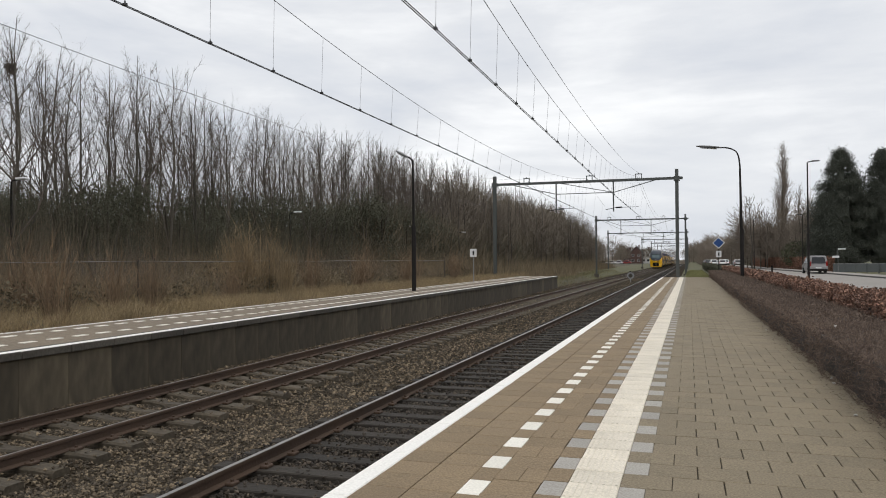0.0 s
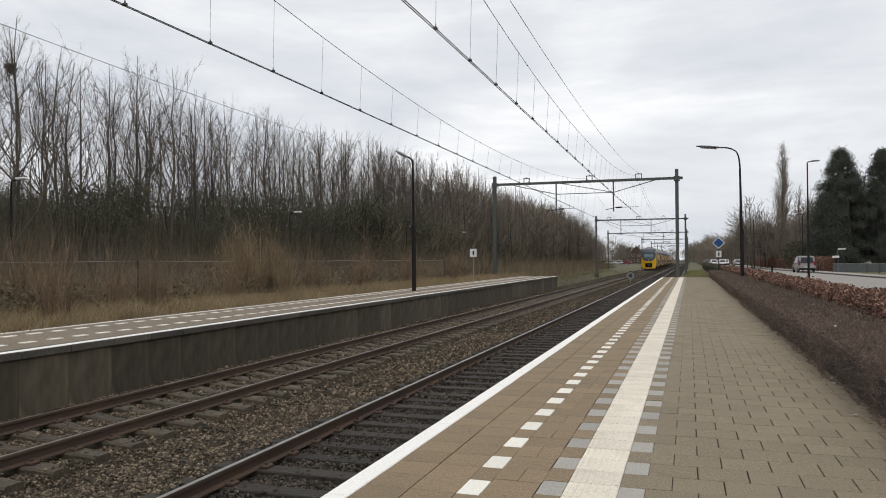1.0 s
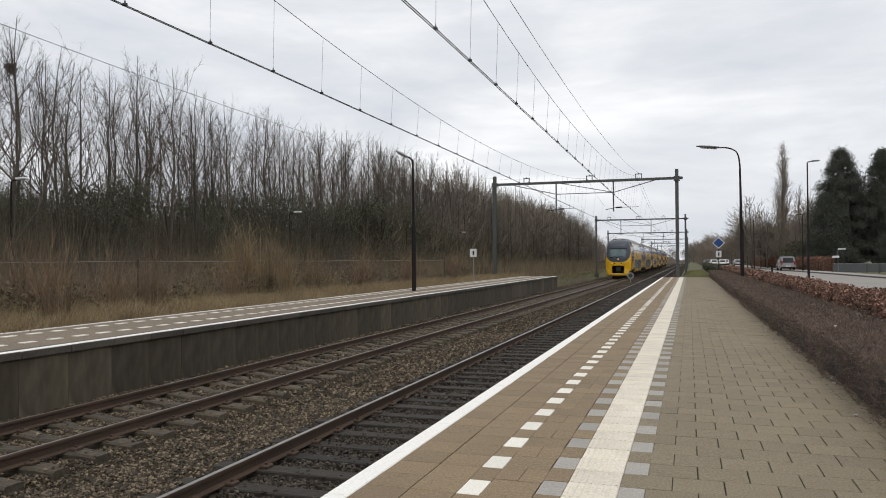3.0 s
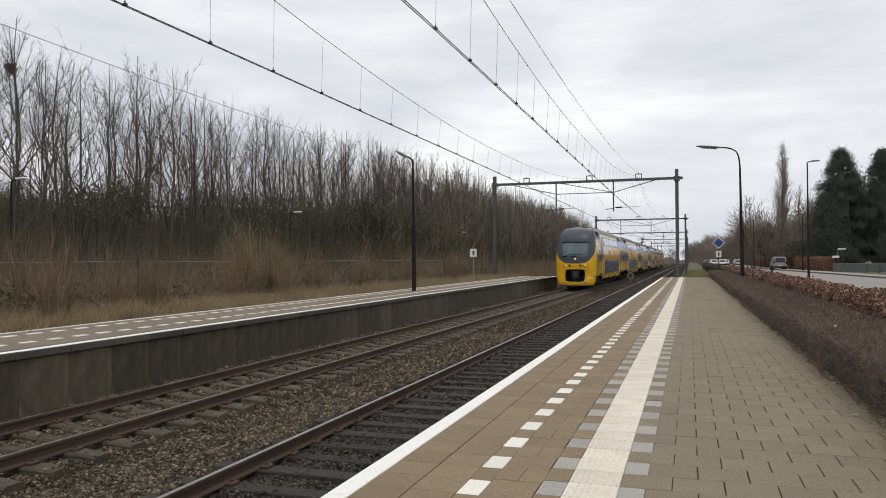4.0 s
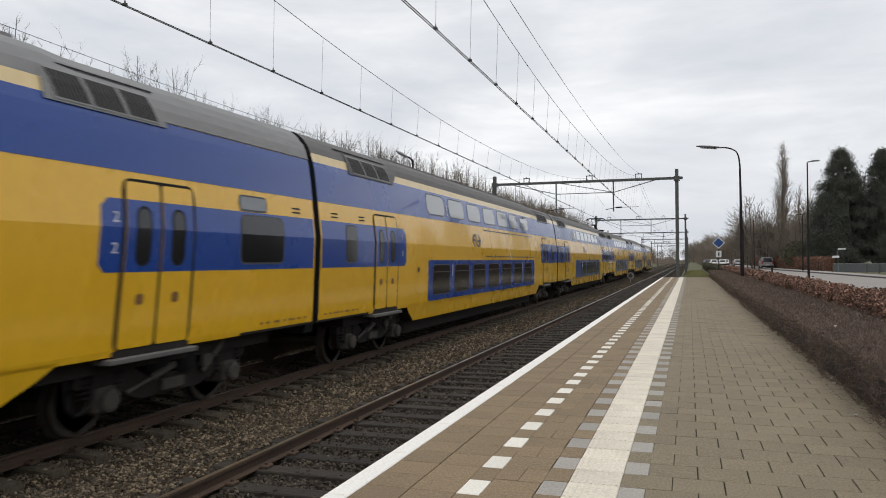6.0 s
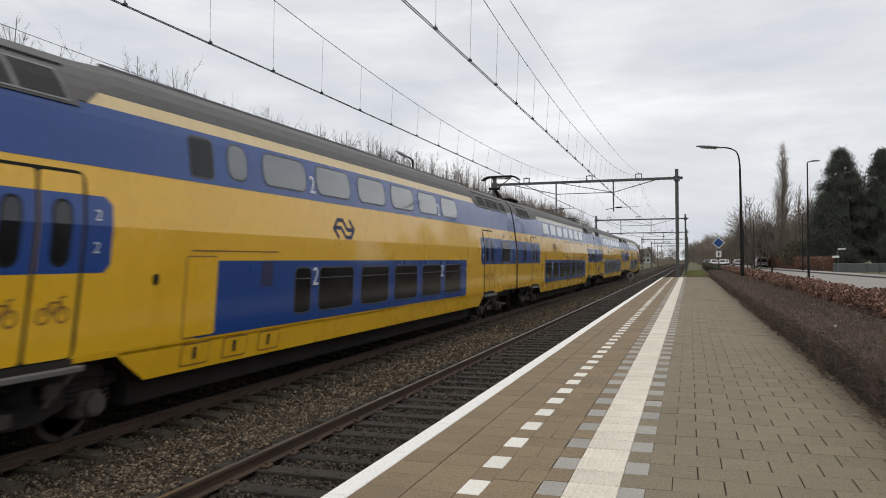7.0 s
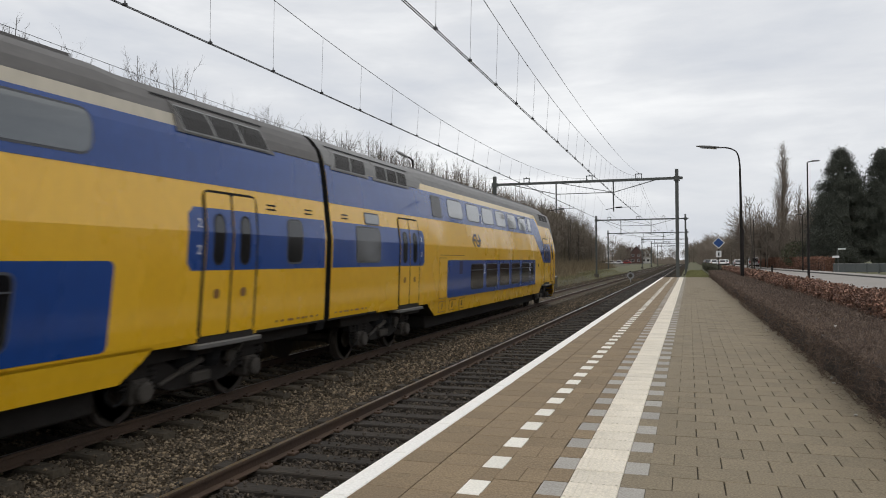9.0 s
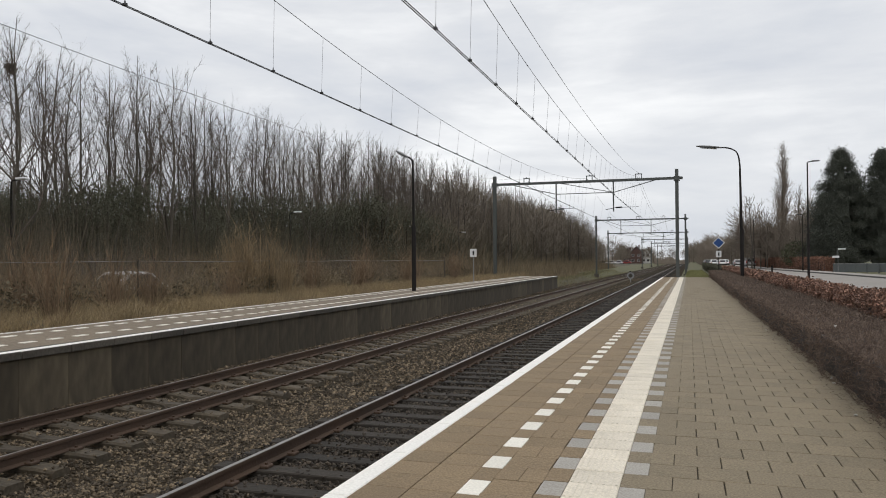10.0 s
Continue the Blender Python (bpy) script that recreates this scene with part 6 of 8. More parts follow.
def wood_tree(seed, h, fat=1.0, limbs=8, side=8, twigs=5, r=0.115, material=None):
    """A leafless tree of the wood: a trunk that breaks into long rising limbs with fine twigs."""
    rng = np.random.default_rng(seed)
    k = 10
    t = np.linspace(0, 1, k)
    wob = np.cumsum(rng.normal(0, 0.10, (k, 2)), axis=0) * h / 14
    pts = np.stack([wob[:, 0], wob[:, 1], t * h], axis=1)
    rad = r * (1 - t) ** 0.9 + 0.014 * fat
    tv, tf = frusta(pts[:-1], pts[1:], rad[:-1], rad[1:], 6)

    def on_trunk(u):
        return np.stack([np.interp(u, t, pts[:, i]) for i in range(3)], axis=-1)
    u = np.sort(rng.uniform(0.17, 0.85, limbs))
    az = np.arange(limbs) * 2.4 + rng.normal(0, 0.5, limbs)
    tilt = np.radians(rng.uniform(16, 46, limbs))
    ln = h * (1.0 - u) * rng.uniform(0.5, 0.86, limbs) + 0.6
    out = np.stack([np.cos(az), np.sin(az), 0 * az], axis=1)
    P0, P1, R0, R1 = [], [], [], []
    S0, S1, SR = [], [], []
    p = on_trunk(u)
    rl = np.interp(u, t, rad) * rng.uniform(0.38, 0.62, limbs)
    joints, ways = [p], []
    for seg, bend in enumerate((1.0, 0.72, 0.5, 0.42)):
        a = (tilt * bend)[:, None]
        d = out * np.sin(a) + np.array([[0, 0, 1.0]]) * np.cos(a) + rng.normal(0, 0.14, (limbs, 3))
        q = p + d * (ln / 4)[:, None]
        f0, f1 = 1 - seg * 0.24, 1 - (seg + 1) * 0.24
        P0.append(p)
        P1.append(q)
        R0.append(rl * f0 + 0.006 * fat)
        R1.append(rl * f1 + 0.006 * fat)
        ways.append(d)
        joints.append(q)
        p = q
    joints, ways = np.stack(joints, 1), np.stack(ways, 1)
    # side branches of the limbs and of the upper trunk
    B, D, L = [], [], []
    for i in range(limbs):
        f = rng.uniform(0.12, 0.98, side) * 4
        j = np.minimum(f.astype(int), 3)
        B.append(joints[i, j] + (joints[i, j + 1] - joints[i, j]) * (f - j)[:, None])
        D.append(ways[i, j])
        L.append(ln[i] * (0.40 - 0.06 * f) * rng.uniform(0.6, 1.25, side))
    m = side * 2
    v = rng.uniform(0.3, 0.99, m)
    B.append(on_trunk(v))
    D.append(np.tile(np.array([[0, 0, 0.8]]), (m, 1)))
    L.append(h * (1.05 - v) * 0.25 * rng.uniform(0.5, 1.2, m) + 0.4)
    B, D, L = np.concatenate(B), np.concatenate(D), np.concatenate(L)
    n = len(B)
    side_way = rng.normal(0, 1, (n, 3))
    side_way[:, 2] *= 0.3
    side_way /= np.linalg.norm(side_way, axis=1, keepdims=True)
    d1 = D + side_way * rng.uniform(0.5, 1.0, (n, 1))
    d1 /= np.linalg.norm(d1, axis=1, keepdims=True)
    d2 = d1 * 0.8 + np.array([[0, 0, 0.5]])
    M1 = B + d1 * (L * 0.5)[:, None]
    E1 = M1 + d2 * (L * 0.5)[:, None]
    P0.append(B)
    P1.append(M1)
    R0.append(np.full(n, 0.017 * fat))
    R1.append(np.full(n, 0.009 * fat))
    S0.append(M1)
    S1.append(E1)
    SR.append(np.full(n, 0.009 * fat))
    for _ in range(twigs):
        g = rng.uniform(0.15, 1.0, (n, 1))
        b = np.where(g < 0.5, B + (M1 - B) * g * 2, M1 + (E1 - M1) * (g * 2 - 1))
        w = d1 + rng.normal(0, 0.55, (n, 3)) + np.array([[0, 0, 0.35]])
        w /= np.linalg.norm(w, axis=1, keepdims=True)
        S0.append(b)
        S1.append(b + w * (L * rng.uniform(0.25, 0.6, n))[:, None])
        SR.append(np.full(n, 0.0065 * fat))
    fv, ff = frusta(np.concatenate(P0), np.concatenate(P1), np.concatenate(R0), np.concatenate(R1), 3)
    sv, sf = spikes(np.concatenate(S0), np.concatenate(S1), np.concatenate(SR))
    crown = bpy.data.meshes.new("crown")
    crown.from_pydata(np.concatenate([fv, sv]).tolist(), [], ff.tolist() + (sf + len(fv)).tolist())
    crown.materials.append(material or M["twig"])
    return mesh_np("trunk", tv, tf, M["bark"]), crown


def round_tree(seed, h, n=430, wide=0.27, material=None, thin=0.0042):
    """A small leafless tree with a round crown of fine twigs."""
    r = np.random.default_rng(seed)
    q = r.normal(size=(n, 3))
    q /= np.linalg.norm(q, axis=1, keepdims=True)
    c = q * r.uniform(0.25, 1.0, (n, 1)) ** 0.6 * np.array([wide, wide, 0.38]) * (1 + 0.25 * np.sin(q[:, :1] * 5 + seed)) * h
    d = q * np.array([1, 1, 0.6]) + np.array([0, 0, 0.55]) + r.normal(0, 0.35, (n, 3))
    d /= np.linalg.norm(d, axis=1, keepdims=True)
    p = c + np.array([0, 0, 0.58 * h])
    V, F = spikes(p - d * 0.06 * h, p + d * 0.09 * h * r.uniform(0.6, 1.3, (n, 1)), thin * h)
    tv, tf = frusta(np.array([[0, 0, 0], [0, 0, h * 0.35]]), np.array([[0, 0, h * 0.35], [0.02 * h, 0, h * 0.75]]), np.array([0.012, 0.009]) * h, np.array([0.009, 0.003]) * h, 5)
    return mesh_np("trunk", tv, tf, M["bark"]), mesh_np("crown", V, F, material or M["twig_far"])


def plant(name, label, category, group, parts, at, rz=0.0, scale=1.0):
    ob = empty(name, at, rz)
    ob.scale = (scale, scale, scale)
    tagged(ob, label, category, group)
    for n, me in parts:
        p = new(n, me)
        p.parent = ob
    return ob


def thicket(name, label, rows):
    """Many trees too deep to count, joined into one mesh."""
    Vs, Fs, k = [], [], 0
    mats = []
    store = {}
    for tr, cr, at, rz, s in rows:
        for mi, me in ((0, tr), (1, cr)):
            if me.name not in store:
                v = np.empty(len(me.vertices) * 3)
                me.vertices.foreach_get("co", v)
                store[me.name] = (v.reshape(-1, 3), [tuple(f.vertices) for f in me.polygons])
            v, f = store[me.name]
            c, n = math.cos(radians(rz)), math.sin(radians(rz))
            Vs.append(v @ np.array([[c, n, 0], [-n, c, 0], [0, 0, 1]]) * s + np.array(at))
            Fs += [tuple(i + k for i in q) for q in f]
            mats += [mi] * len(f)
            k += len(v)
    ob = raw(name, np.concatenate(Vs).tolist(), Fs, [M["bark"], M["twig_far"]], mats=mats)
    return tagged(ob, label, "wood", kind="stuff")


def build_woods():
    near = [wood_tree(100 + i, 16.1, 0.78, 12, 10, 8, 0.13) for i in range(8)]
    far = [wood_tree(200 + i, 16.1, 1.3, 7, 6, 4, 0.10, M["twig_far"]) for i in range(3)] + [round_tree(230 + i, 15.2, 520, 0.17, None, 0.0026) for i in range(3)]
    rng = random.Random(4)
    rest = []
    for row, (x, step) in enumerate(((-28.2, 6.0), (-33.5, 2.8), (-36.0, 3.0), (-39.5, 3.2))):
        y = 14 + row * 2.0
        while y < 225:
            k = (1.0 if row < 2 else 1.4) if y < 66 else 1.0 if y < 100 else 1.25
            tr, cr = rng.choice(near if y < rng.uniform(90, 120) else far)
            xx = x + rng.uniform(-1.1, 1.1)
            s = rng.uniform(0.88, 1.03) * (0.93 + 0.035 * (row - 1)) if row else rng.uniform(0.62, 0.84)
            s *= 1 + 0.16 * min(1, max(0, (y - 60) / 60))
            place = (xx, y + rng.uniform(-0.9, 0.9), land(xx, y) - 0.1)
            if row < 3 and y < 150 or row == 3 and y < 60:
                plant("bare_tree", "tall slender leafless tree in the row behind the scrub", "tree", "trees of the wood", (("trunk", tr), ("crown", cr)), place, rng.uniform(0, 360), s)
            else:
                rest.append((tr, cr, place, rng.uniform(0, 360), s))
            y += step * rng.uniform(0.6, 1.4) * k
    # farther end of the wood, close to the line
    for i in range(80):
        y = rng.uniform(90, 215)
        x = rng.uniform(-33, -25)
        tr, cr = rng.choice(far)
        rest.append((tr, cr, (x, y, land(x, y) - 0.1), rng.uniform(0, 360), rng.uniform(0.65, 0.95)))
    thicket("wood", "deep wood of leafless trees behind the first rows", rest)
    # evergreen understorey
    kinds = []
    for i in range(6):
        per, size = (560, 0.048) if i < 4 else (300, 0.074)
        r = np.random.default_rng(300 + i)
        C = []
        for _ in range(9):
            c = np.array([r.uniform(-1.4, 1.4), r.uniform(-1.7, 1.7), r.uniform(0.8, 4.6)])
            c[:2] *= 1 - 0.12 * c[2]
            q = r.normal(size=(per, 3))
            q /= np.linalg.norm(q, axis=1, keepdims=True)
            C.append(c + q * r.uniform(0.2, 1.0, (per, 1)) ** 0.6 * np.array([1.15, 1.25, 0.95]))
        C = np.concatenate(C)
        C[:, 2] = np.maximum(C[:, 2], 0.05)
        V, F = leaves(C, size * 1.25, r, 0.0, 0.34)
        p0 = np.stack([r.normal(0, 0.15, 5), r.normal(0, 0.15, 5), np.zeros(5)], axis=1)
        p1 = np.stack([r.uniform(-1, 1, 5), r.uniform(-1, 1, 5), r.uniform(2.5, 4.5, 5)], axis=1)
        tv, tf = frusta(p0, p1, 0.07, 0.02, 5)
        kinds.append((mesh_np("woody_base", tv, tf, M["bark"]), mesh_np("foliage", V, F, M["evergreen"])))
    spots = []
    y = 16.0
    while y < 170:
        for x in ((-29.0, -31.5, -34.5) if y < 56 else (-29.0, -31.5)):
            spots.append((x + rng.uniform(-0.8, 0.8), y + rng.uniform(-1, 1)))
        y += 2.5 if y < 80 else 4.6
    for x, y in spots:
        tall = (1.12 if y < 48 else 0.95) + 0.40 * max(0, noise.noise((y * 0.07, x * 0.05, 8.0))) + (0.55 if 48 < y < 82 else 0)
        st, fo = rng.choice(kinds[:4] if y < 58 else kinds[4:])
        plant("evergreen_shrub", "dark green ivy-like evergreen shrub under the bare trees", "shrub", "evergreens of the wood", (("woody_base", st), ("foliage", fo)), (x, y, land(x, y) - 0.1), rng.uniform(0, 360), tall * rng.uniform(0.85, 1.1))


def build_scrub():
    r = np.random.default_rng(55)
    n = 15000
    y = 9 + 75 * r.uniform(0, 1, n) ** 1.35
    x = -16.2 - 12.4 * r.uniform(0, 1, n) ** 0.9
    x -= 0.02 * y
    clump = np.array([noise.noise((a * 0.35, b * 0.35, 2.0)) for a, b in zip(x, y)])
    keep = clump > -0.28
    x, y, clump = x[keep], y[keep], clump[keep]
    n = len(x)
    h = (0.75 + 1.5 * np.clip((-x - 17) / 8, 0, 1) + 2.1 * clump) * r.uniform(0.55, 1.25, n)
    h = np.clip(h, 0.4, 3.6)
    z = np.array([land(a, b) for a, b in zip(x, y)]) - 0.05
    p0 = np.stack([x, y, z], axis=1)
    p1 = p0 + np.stack([r.normal(0, 0.3, n) * h, r.normal(0, 0.3, n) * h, h], axis=1)
    # bushy domes of twigs
    m = 2600
    cy = 9 + 70 * r.uniform(0, 1, m) ** 1.35
    cx = -16.4 - 11.5 * r.uniform(0, 1, m) - 0.02 * cy
    ch = (0.55 + 1.3 * np.clip((-cx - 17) / 8, 0, 1)) * r.uniform(0.5, 1.5, m) + 0.25
    cz = np.array([land(a, b) for a, b in zip(cx, cy)])
    k = 34
    q = r.normal(size=(m, k, 3))
    q[..., 2] = np.abs(q[..., 2])
    q /= np.linalg.norm(q, axis=2, keepdims=True)
    f = r.uniform(0.35, 1.0, (m, k, 1))
    size = np.stack([ch * 0.55, ch * 0.55, ch], axis=1)[:, None]
    b = np.stack([cx, cy, cz], axis=1)[:, None] + q * f * size
    tip = b + (q + r.normal(0, 0.45, (m, k, 3)) + np.array([0, 0, 0.35])) * (0.16 + 0.16 * ch)[:, None, None]
    # drifts of russet, grey-violet and straw-coloured growth
    def drift(a, b):
        return np.array([noise.noise((p * 0.16, q * 0.13, 21.0)) + 0.5 * noise.noise((p * 0.5, q * 0.4, 4.0)) for p, q in zip(a, b)])
    d1, d2 = drift(x, y), drift(cx, cy)
    for lo, hi, material, label in ((-9, -0.14, "brush_mauve", "dense grey-violet leafless scrub beside the opposite platform"), (-0.14, 0.3, "brush", "dense brown leafless scrub beside the opposite platform"), (0.3, 9, "brush_straw", "straw-coloured dry stems in the scrub")):
        pa = np.nonzero((d1 >= lo) & (d1 < hi))[0]
        pb = np.nonzero((d2 >= lo) & (d2 < hi))[0]
        V1, F1 = spikes(p0[pa], p1[pa], 0.007 + 0.003 * r.uniform(0, 1, len(pa)))
        V2, F2 = spikes(b[pb].reshape(-1, 3), tip[pb].reshape(-1, 3), 0.006)
        ob = raw("scrub", np.concatenate([V1, V2]).tolist(), np.concatenate([F1, F2 + len(V1)]).tolist(), M[material])
        tagged(ob, label, "scrub", kind="stuff")
    # withered brambles low in the scrub
    n = 60000
    y = 9 + 60 * r.uniform(0, 1, n) ** 1.35
    x = -15.6 - 11.5 * r.uniform(0, 1, n) - 0.02 * y
    lump = np.array([noise.noise((a * 0.45, b * 0.45, 11.0)) for a, b in zip(x, y)])
    keep = lump > -0.12
    x, y, lump = x[keep], y[keep], lump[keep]
    z = np.array([land(a, b) for a, b in zip(x, y)]) + (0.25 + 1.9 * np.clip(lump + 0.15, 0, 1)) * r.uniform(0, 1, len(x)) ** 0.6
    V, F = leaves(np.stack([x, y, z], axis=1), 0.06, r)
    tagged(raw("brambles", V.tolist(), F.tolist(), M["bramble"]), "low tangle of withered brambles between the bushes", "brambles", kind="stuff")
    # slender stems before and among the evergreens
    n = 16000
    y = 12 + 60 * r.uniform(0, 1, n) ** 1.3
    x = r.uniform(-30.5, -26.2, n)
    z = np.array([land(a, b) for a, b in zip(x, y)]) - 0.05
    h = r.uniform(2.2, 5.9, n) * r.uniform(0.7, 1, n)
    p0 = np.stack([x, y, z], axis=1)
    V1, F1 = spikes(p0, p0 + np.stack([r.normal(0, 0.12, n) * h, r.normal(0, 0.12, n) * h, h], axis=1), 0.014)
    tagged(raw("saplings", V1.tolist(), F1.tolist(), M["brush_dark"]), "slender olive-brown saplings at the edge of the wood", "scrub", kind="stuff")
    # far scrub
    n = 17000
    y = 62 + 150 * r.uniform(0, 1, n) ** 1.3
    x = -27 + r.uniform(0, 1, n) * np.where(y < 112, 12.2, 9.0) - 0.004 * y
    z = np.array([land(a, b) for a, b in zip(x, y)]) - 0.05
    h = r.uniform(0.6, 2.6, n) * (0.75 + 0.5 * np.sin(y * 0.37 + x * 0.5))
    p0 = np.stack([x, y, z], axis=1)
    V1, F1 = spikes(p0, p0 + np.stack([r.normal(0, 0.3, n) * h, r.normal(0, 0.3, n) * h, h], axis=1), 0.022)
    tagged(raw("scrub", V1.tolist(), F1.tolist(), M["brush"]), "brown scrub along the railway farther off", "scrub", kind="stuff")
    # brown thicket under the far trees
    n = 60000
    y = 13 + 215 * r.uniform(0, 1, n) ** 1.3
    x = np.where(y < 60, r.uniform(-40, -31, n), r.uniform(-36, -27, n))
    z = np.array([land(a, b) for a, b in zip(x, y)]) - 0.05
    h = np.where(y < 60, r.uniform(5.0, 8.2, n), r.uniform(4.5, 9.6, n)) * r.uniform(0.7, 1, n)
    long, lean = np.where(y < 60, 0.6, 0.26), np.where(y < 60, 0.11, 0.12)
    p0 = np.stack([x, y, z + h * r.uniform(0, 1.1 - long, n)], axis=1)
    V1, F1 = spikes(p0, p0 + np.stack([r.normal(0, 1, n) * lean * h, r.normal(0, 1, n) * lean * h, h * long], axis=1), np.where(y < 60, 0.024, 0.036))
    tagged(raw("thicket", V1.tolist(), F1.tolist(), M["brush_dark"]), "dark brown thicket of stems under the far trees", "scrub", kind="stuff")
    # dry grass beside the platform
    n = 42000
    y = 8 + 62 * r.uniform(0, 1, n) ** 1.3
    x = np.array([far_edge(b) for b in y]) - 2.90 - 4.2 * r.uniform(0, 1, n) ** 1.5
    z = np.array([land(a, b) for a, b in zip(x, y)])
    h = r.uniform(0.2, 0.7, n) * (0.6 + 0.8 * np.array([0.5 + noise.noise((a * 0.8, b * 0.8, 5.0)) for a, b in zip(x, y)]))
    h = np.clip(h, 0.05, 0.55)
    p0 = np.stack([x, y, z], axis=1)
    p1 = p0 + np.stack([r.normal(0, 0.5, n) * h, r.normal(0, 0.5, n) * h, h], axis=1)
    grow = np.array([noise.noise((a * 0.6, b * 0.6, 15.0)) for a, b in zip(x, y)]) > -0.18
    V, F = spikes(p0[grow], p1[grow], 0.007)
    tagged(raw("dry_grass", V.tolist(), F.tolist(), M["dry_grass"]), "tufts of straw-coloured dry grass along the platform back", "grass", kind="stuff")
    # short green grass past the platform end
    n = 14000
    y = 61.3 + 60 * r.uniform(0, 1, n) ** 1.4
    x = r.uniform(-0.4, 1.9, n)
    z = np.array([land(a, b) for a, b in zip(x, y)])
    h = r.uniform(0.05, 0.16, n)
    p0 = np.stack([x, y, z], axis=1)
    V, F = spikes(p0, p0 + np.stack([r.normal(0, 0.4, n) * h, r.normal(0, 0.4, n) * h, h], axis=1), 0.015)
    tagged(raw("short_grass", V.tolist(), F.tolist(), M["green_grass"]), "short green grass strip past the platform end", "grass", kind="stuff")
    # rough grass between the scrub and the far track
    n = 9000
    y = 63 + 110 * r.uniform(0, 1, n) ** 1.5
    x = -11.6 - r.uniform(0, 1, n) * (2.5 + 0.03 * y)
    z = np.array([land(a, b) for a, b in zip(x, y)]) - 0.02
    h = r.uniform(0.08, 0.3, n)
    p0 = np.stack([x, y, z], axis=1)
    V, F = spikes(p0, p0 + np.stack([r.normal(0, 0.5, n) * h, r.normal(0, 0.5, n) * h, h], axis=1), 0.03)
    tagged(raw("rough_grass", V.tolist(), F.tolist(), M["rough_grass"]), "rough green and straw grass beside the far track", "grass", kind="stuff")
    # single many-stemmed bushes
    kinds = []
    for i in range(3):
        q = np.random.default_rng(400 + i)
        k = 70
        p0 = np.stack([q.normal(0, 0.14, k), q.normal(0, 0.14, k), np.zeros(k)], axis=1)
        a, t = q.uniform(0, 6.28, k), np.abs(q.normal(0, 0.33, k))
        hh = q.uniform(1.2, 2.5, k)
        p1 = p0 + np.stack([np.cos(a) * np.sin(t), np.sin(a) * np.sin(t), np.cos(t)], axis=1) * hh[:, None]
        S0, S1, R = [p0], [p1], [np.full(k, 0.012)]
        for _ in range(5):
            g = q.uniform(0.3, 0.95, (k, 1))
            b = p0 + (p1 - p0) * g
            d = (p1 - p0) / hh[:, None] + q.normal(0, 0.45, (k, 3))
            S0.append(b)
            S1.append(b + d * q.uniform(0.2, 0.55, (k, 1)))
            R.append(np.full(k, 0.006))
        V, F = spikes(np.concatenate(S0), np.concatenate(S1), np.concatenate(R))
        kinds.append(mesh_np("bush_growth", V, F, M["brush_straw" if i else "brush_russet"]))
    rr = random.Random(9)
    for x, y, s in ((-14.6, 14.3, 0.95), (-15.4, 12.6, 0.8), (-15.2, 22.6, 0.8), (-16.9, 26.3, 1.2), (-17.4, 27.2, 1.3), (-17.0, 28.0, 1.25), (-17.8, 26.8, 1.35), (-15.8, 17.6, 0.9), (-16.5, 20.0, 0.9), (-17.0, 15.5, 1.0), (-15.9, 27.5, 0.9), (-16.3, 30.5, 1.0), (-15.6, 34.0, 0.9), (-16.8, 37.5, 1.1), (-16.2, 42.0, 1.0), (-17.5, 47.0, 1.1), (-16.6, 53.0, 1.0), (-18.0, 58.0, 1.2)):
        plant("bare_bush", "many-stemmed leafless bush in the dry grass", "bush", "bushes by the platform", (("bush_growth", kinds[1 + int(x * 10) % 2] if 26 < y < 28.5 else kinds[0]),), (x, y, land(x, y) - 0.05), rr.uniform(0, 360), s)


def hedge_points(r, x0, x1, z0, z1, y0, y1, n, wave):
    """Points on the top and the two long faces of a hedge, with the outward direction."""
    y = r.uniform(y0, y1, n)
    w, h = x1 - x0, z1 - z0
    pick = r.uniform(0, w + 1.2 * h, n)
    top = pick < w
    x = np.where(top, x0 + pick, np.where(pick < w + 0.8 * h, x0, x1))
    z = np.where(top, z1, z0 + r.uniform(0, h, n))
    out = np.stack([np.where(top, 0, np.where(x == x0, -1, 1)), 0 * y, np.where(top, 1, 0.15)], axis=1)
    bumps = np.array([noise.noise((a * 1.6, b * 1.6, c * 1.6)) for a, b, c in zip(x, y, z)]) * wave
    return np.stack([x, y, z], axis=1) + out * bumps[:, None], out


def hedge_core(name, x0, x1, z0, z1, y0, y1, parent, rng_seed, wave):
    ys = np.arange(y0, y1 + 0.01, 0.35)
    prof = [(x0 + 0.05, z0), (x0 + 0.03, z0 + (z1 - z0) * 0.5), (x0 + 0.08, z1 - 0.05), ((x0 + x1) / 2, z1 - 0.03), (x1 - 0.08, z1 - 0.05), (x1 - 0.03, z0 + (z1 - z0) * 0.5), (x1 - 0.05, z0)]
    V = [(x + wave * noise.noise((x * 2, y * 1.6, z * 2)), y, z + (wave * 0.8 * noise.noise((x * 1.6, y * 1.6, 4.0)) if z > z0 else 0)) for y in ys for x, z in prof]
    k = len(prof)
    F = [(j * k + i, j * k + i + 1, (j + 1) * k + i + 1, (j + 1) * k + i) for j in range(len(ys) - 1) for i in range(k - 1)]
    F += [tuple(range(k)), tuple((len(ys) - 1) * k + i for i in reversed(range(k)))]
    return raw(name, V, F, M["hedge_core"], parent, "dark solid core standing for shade inside the hedge")


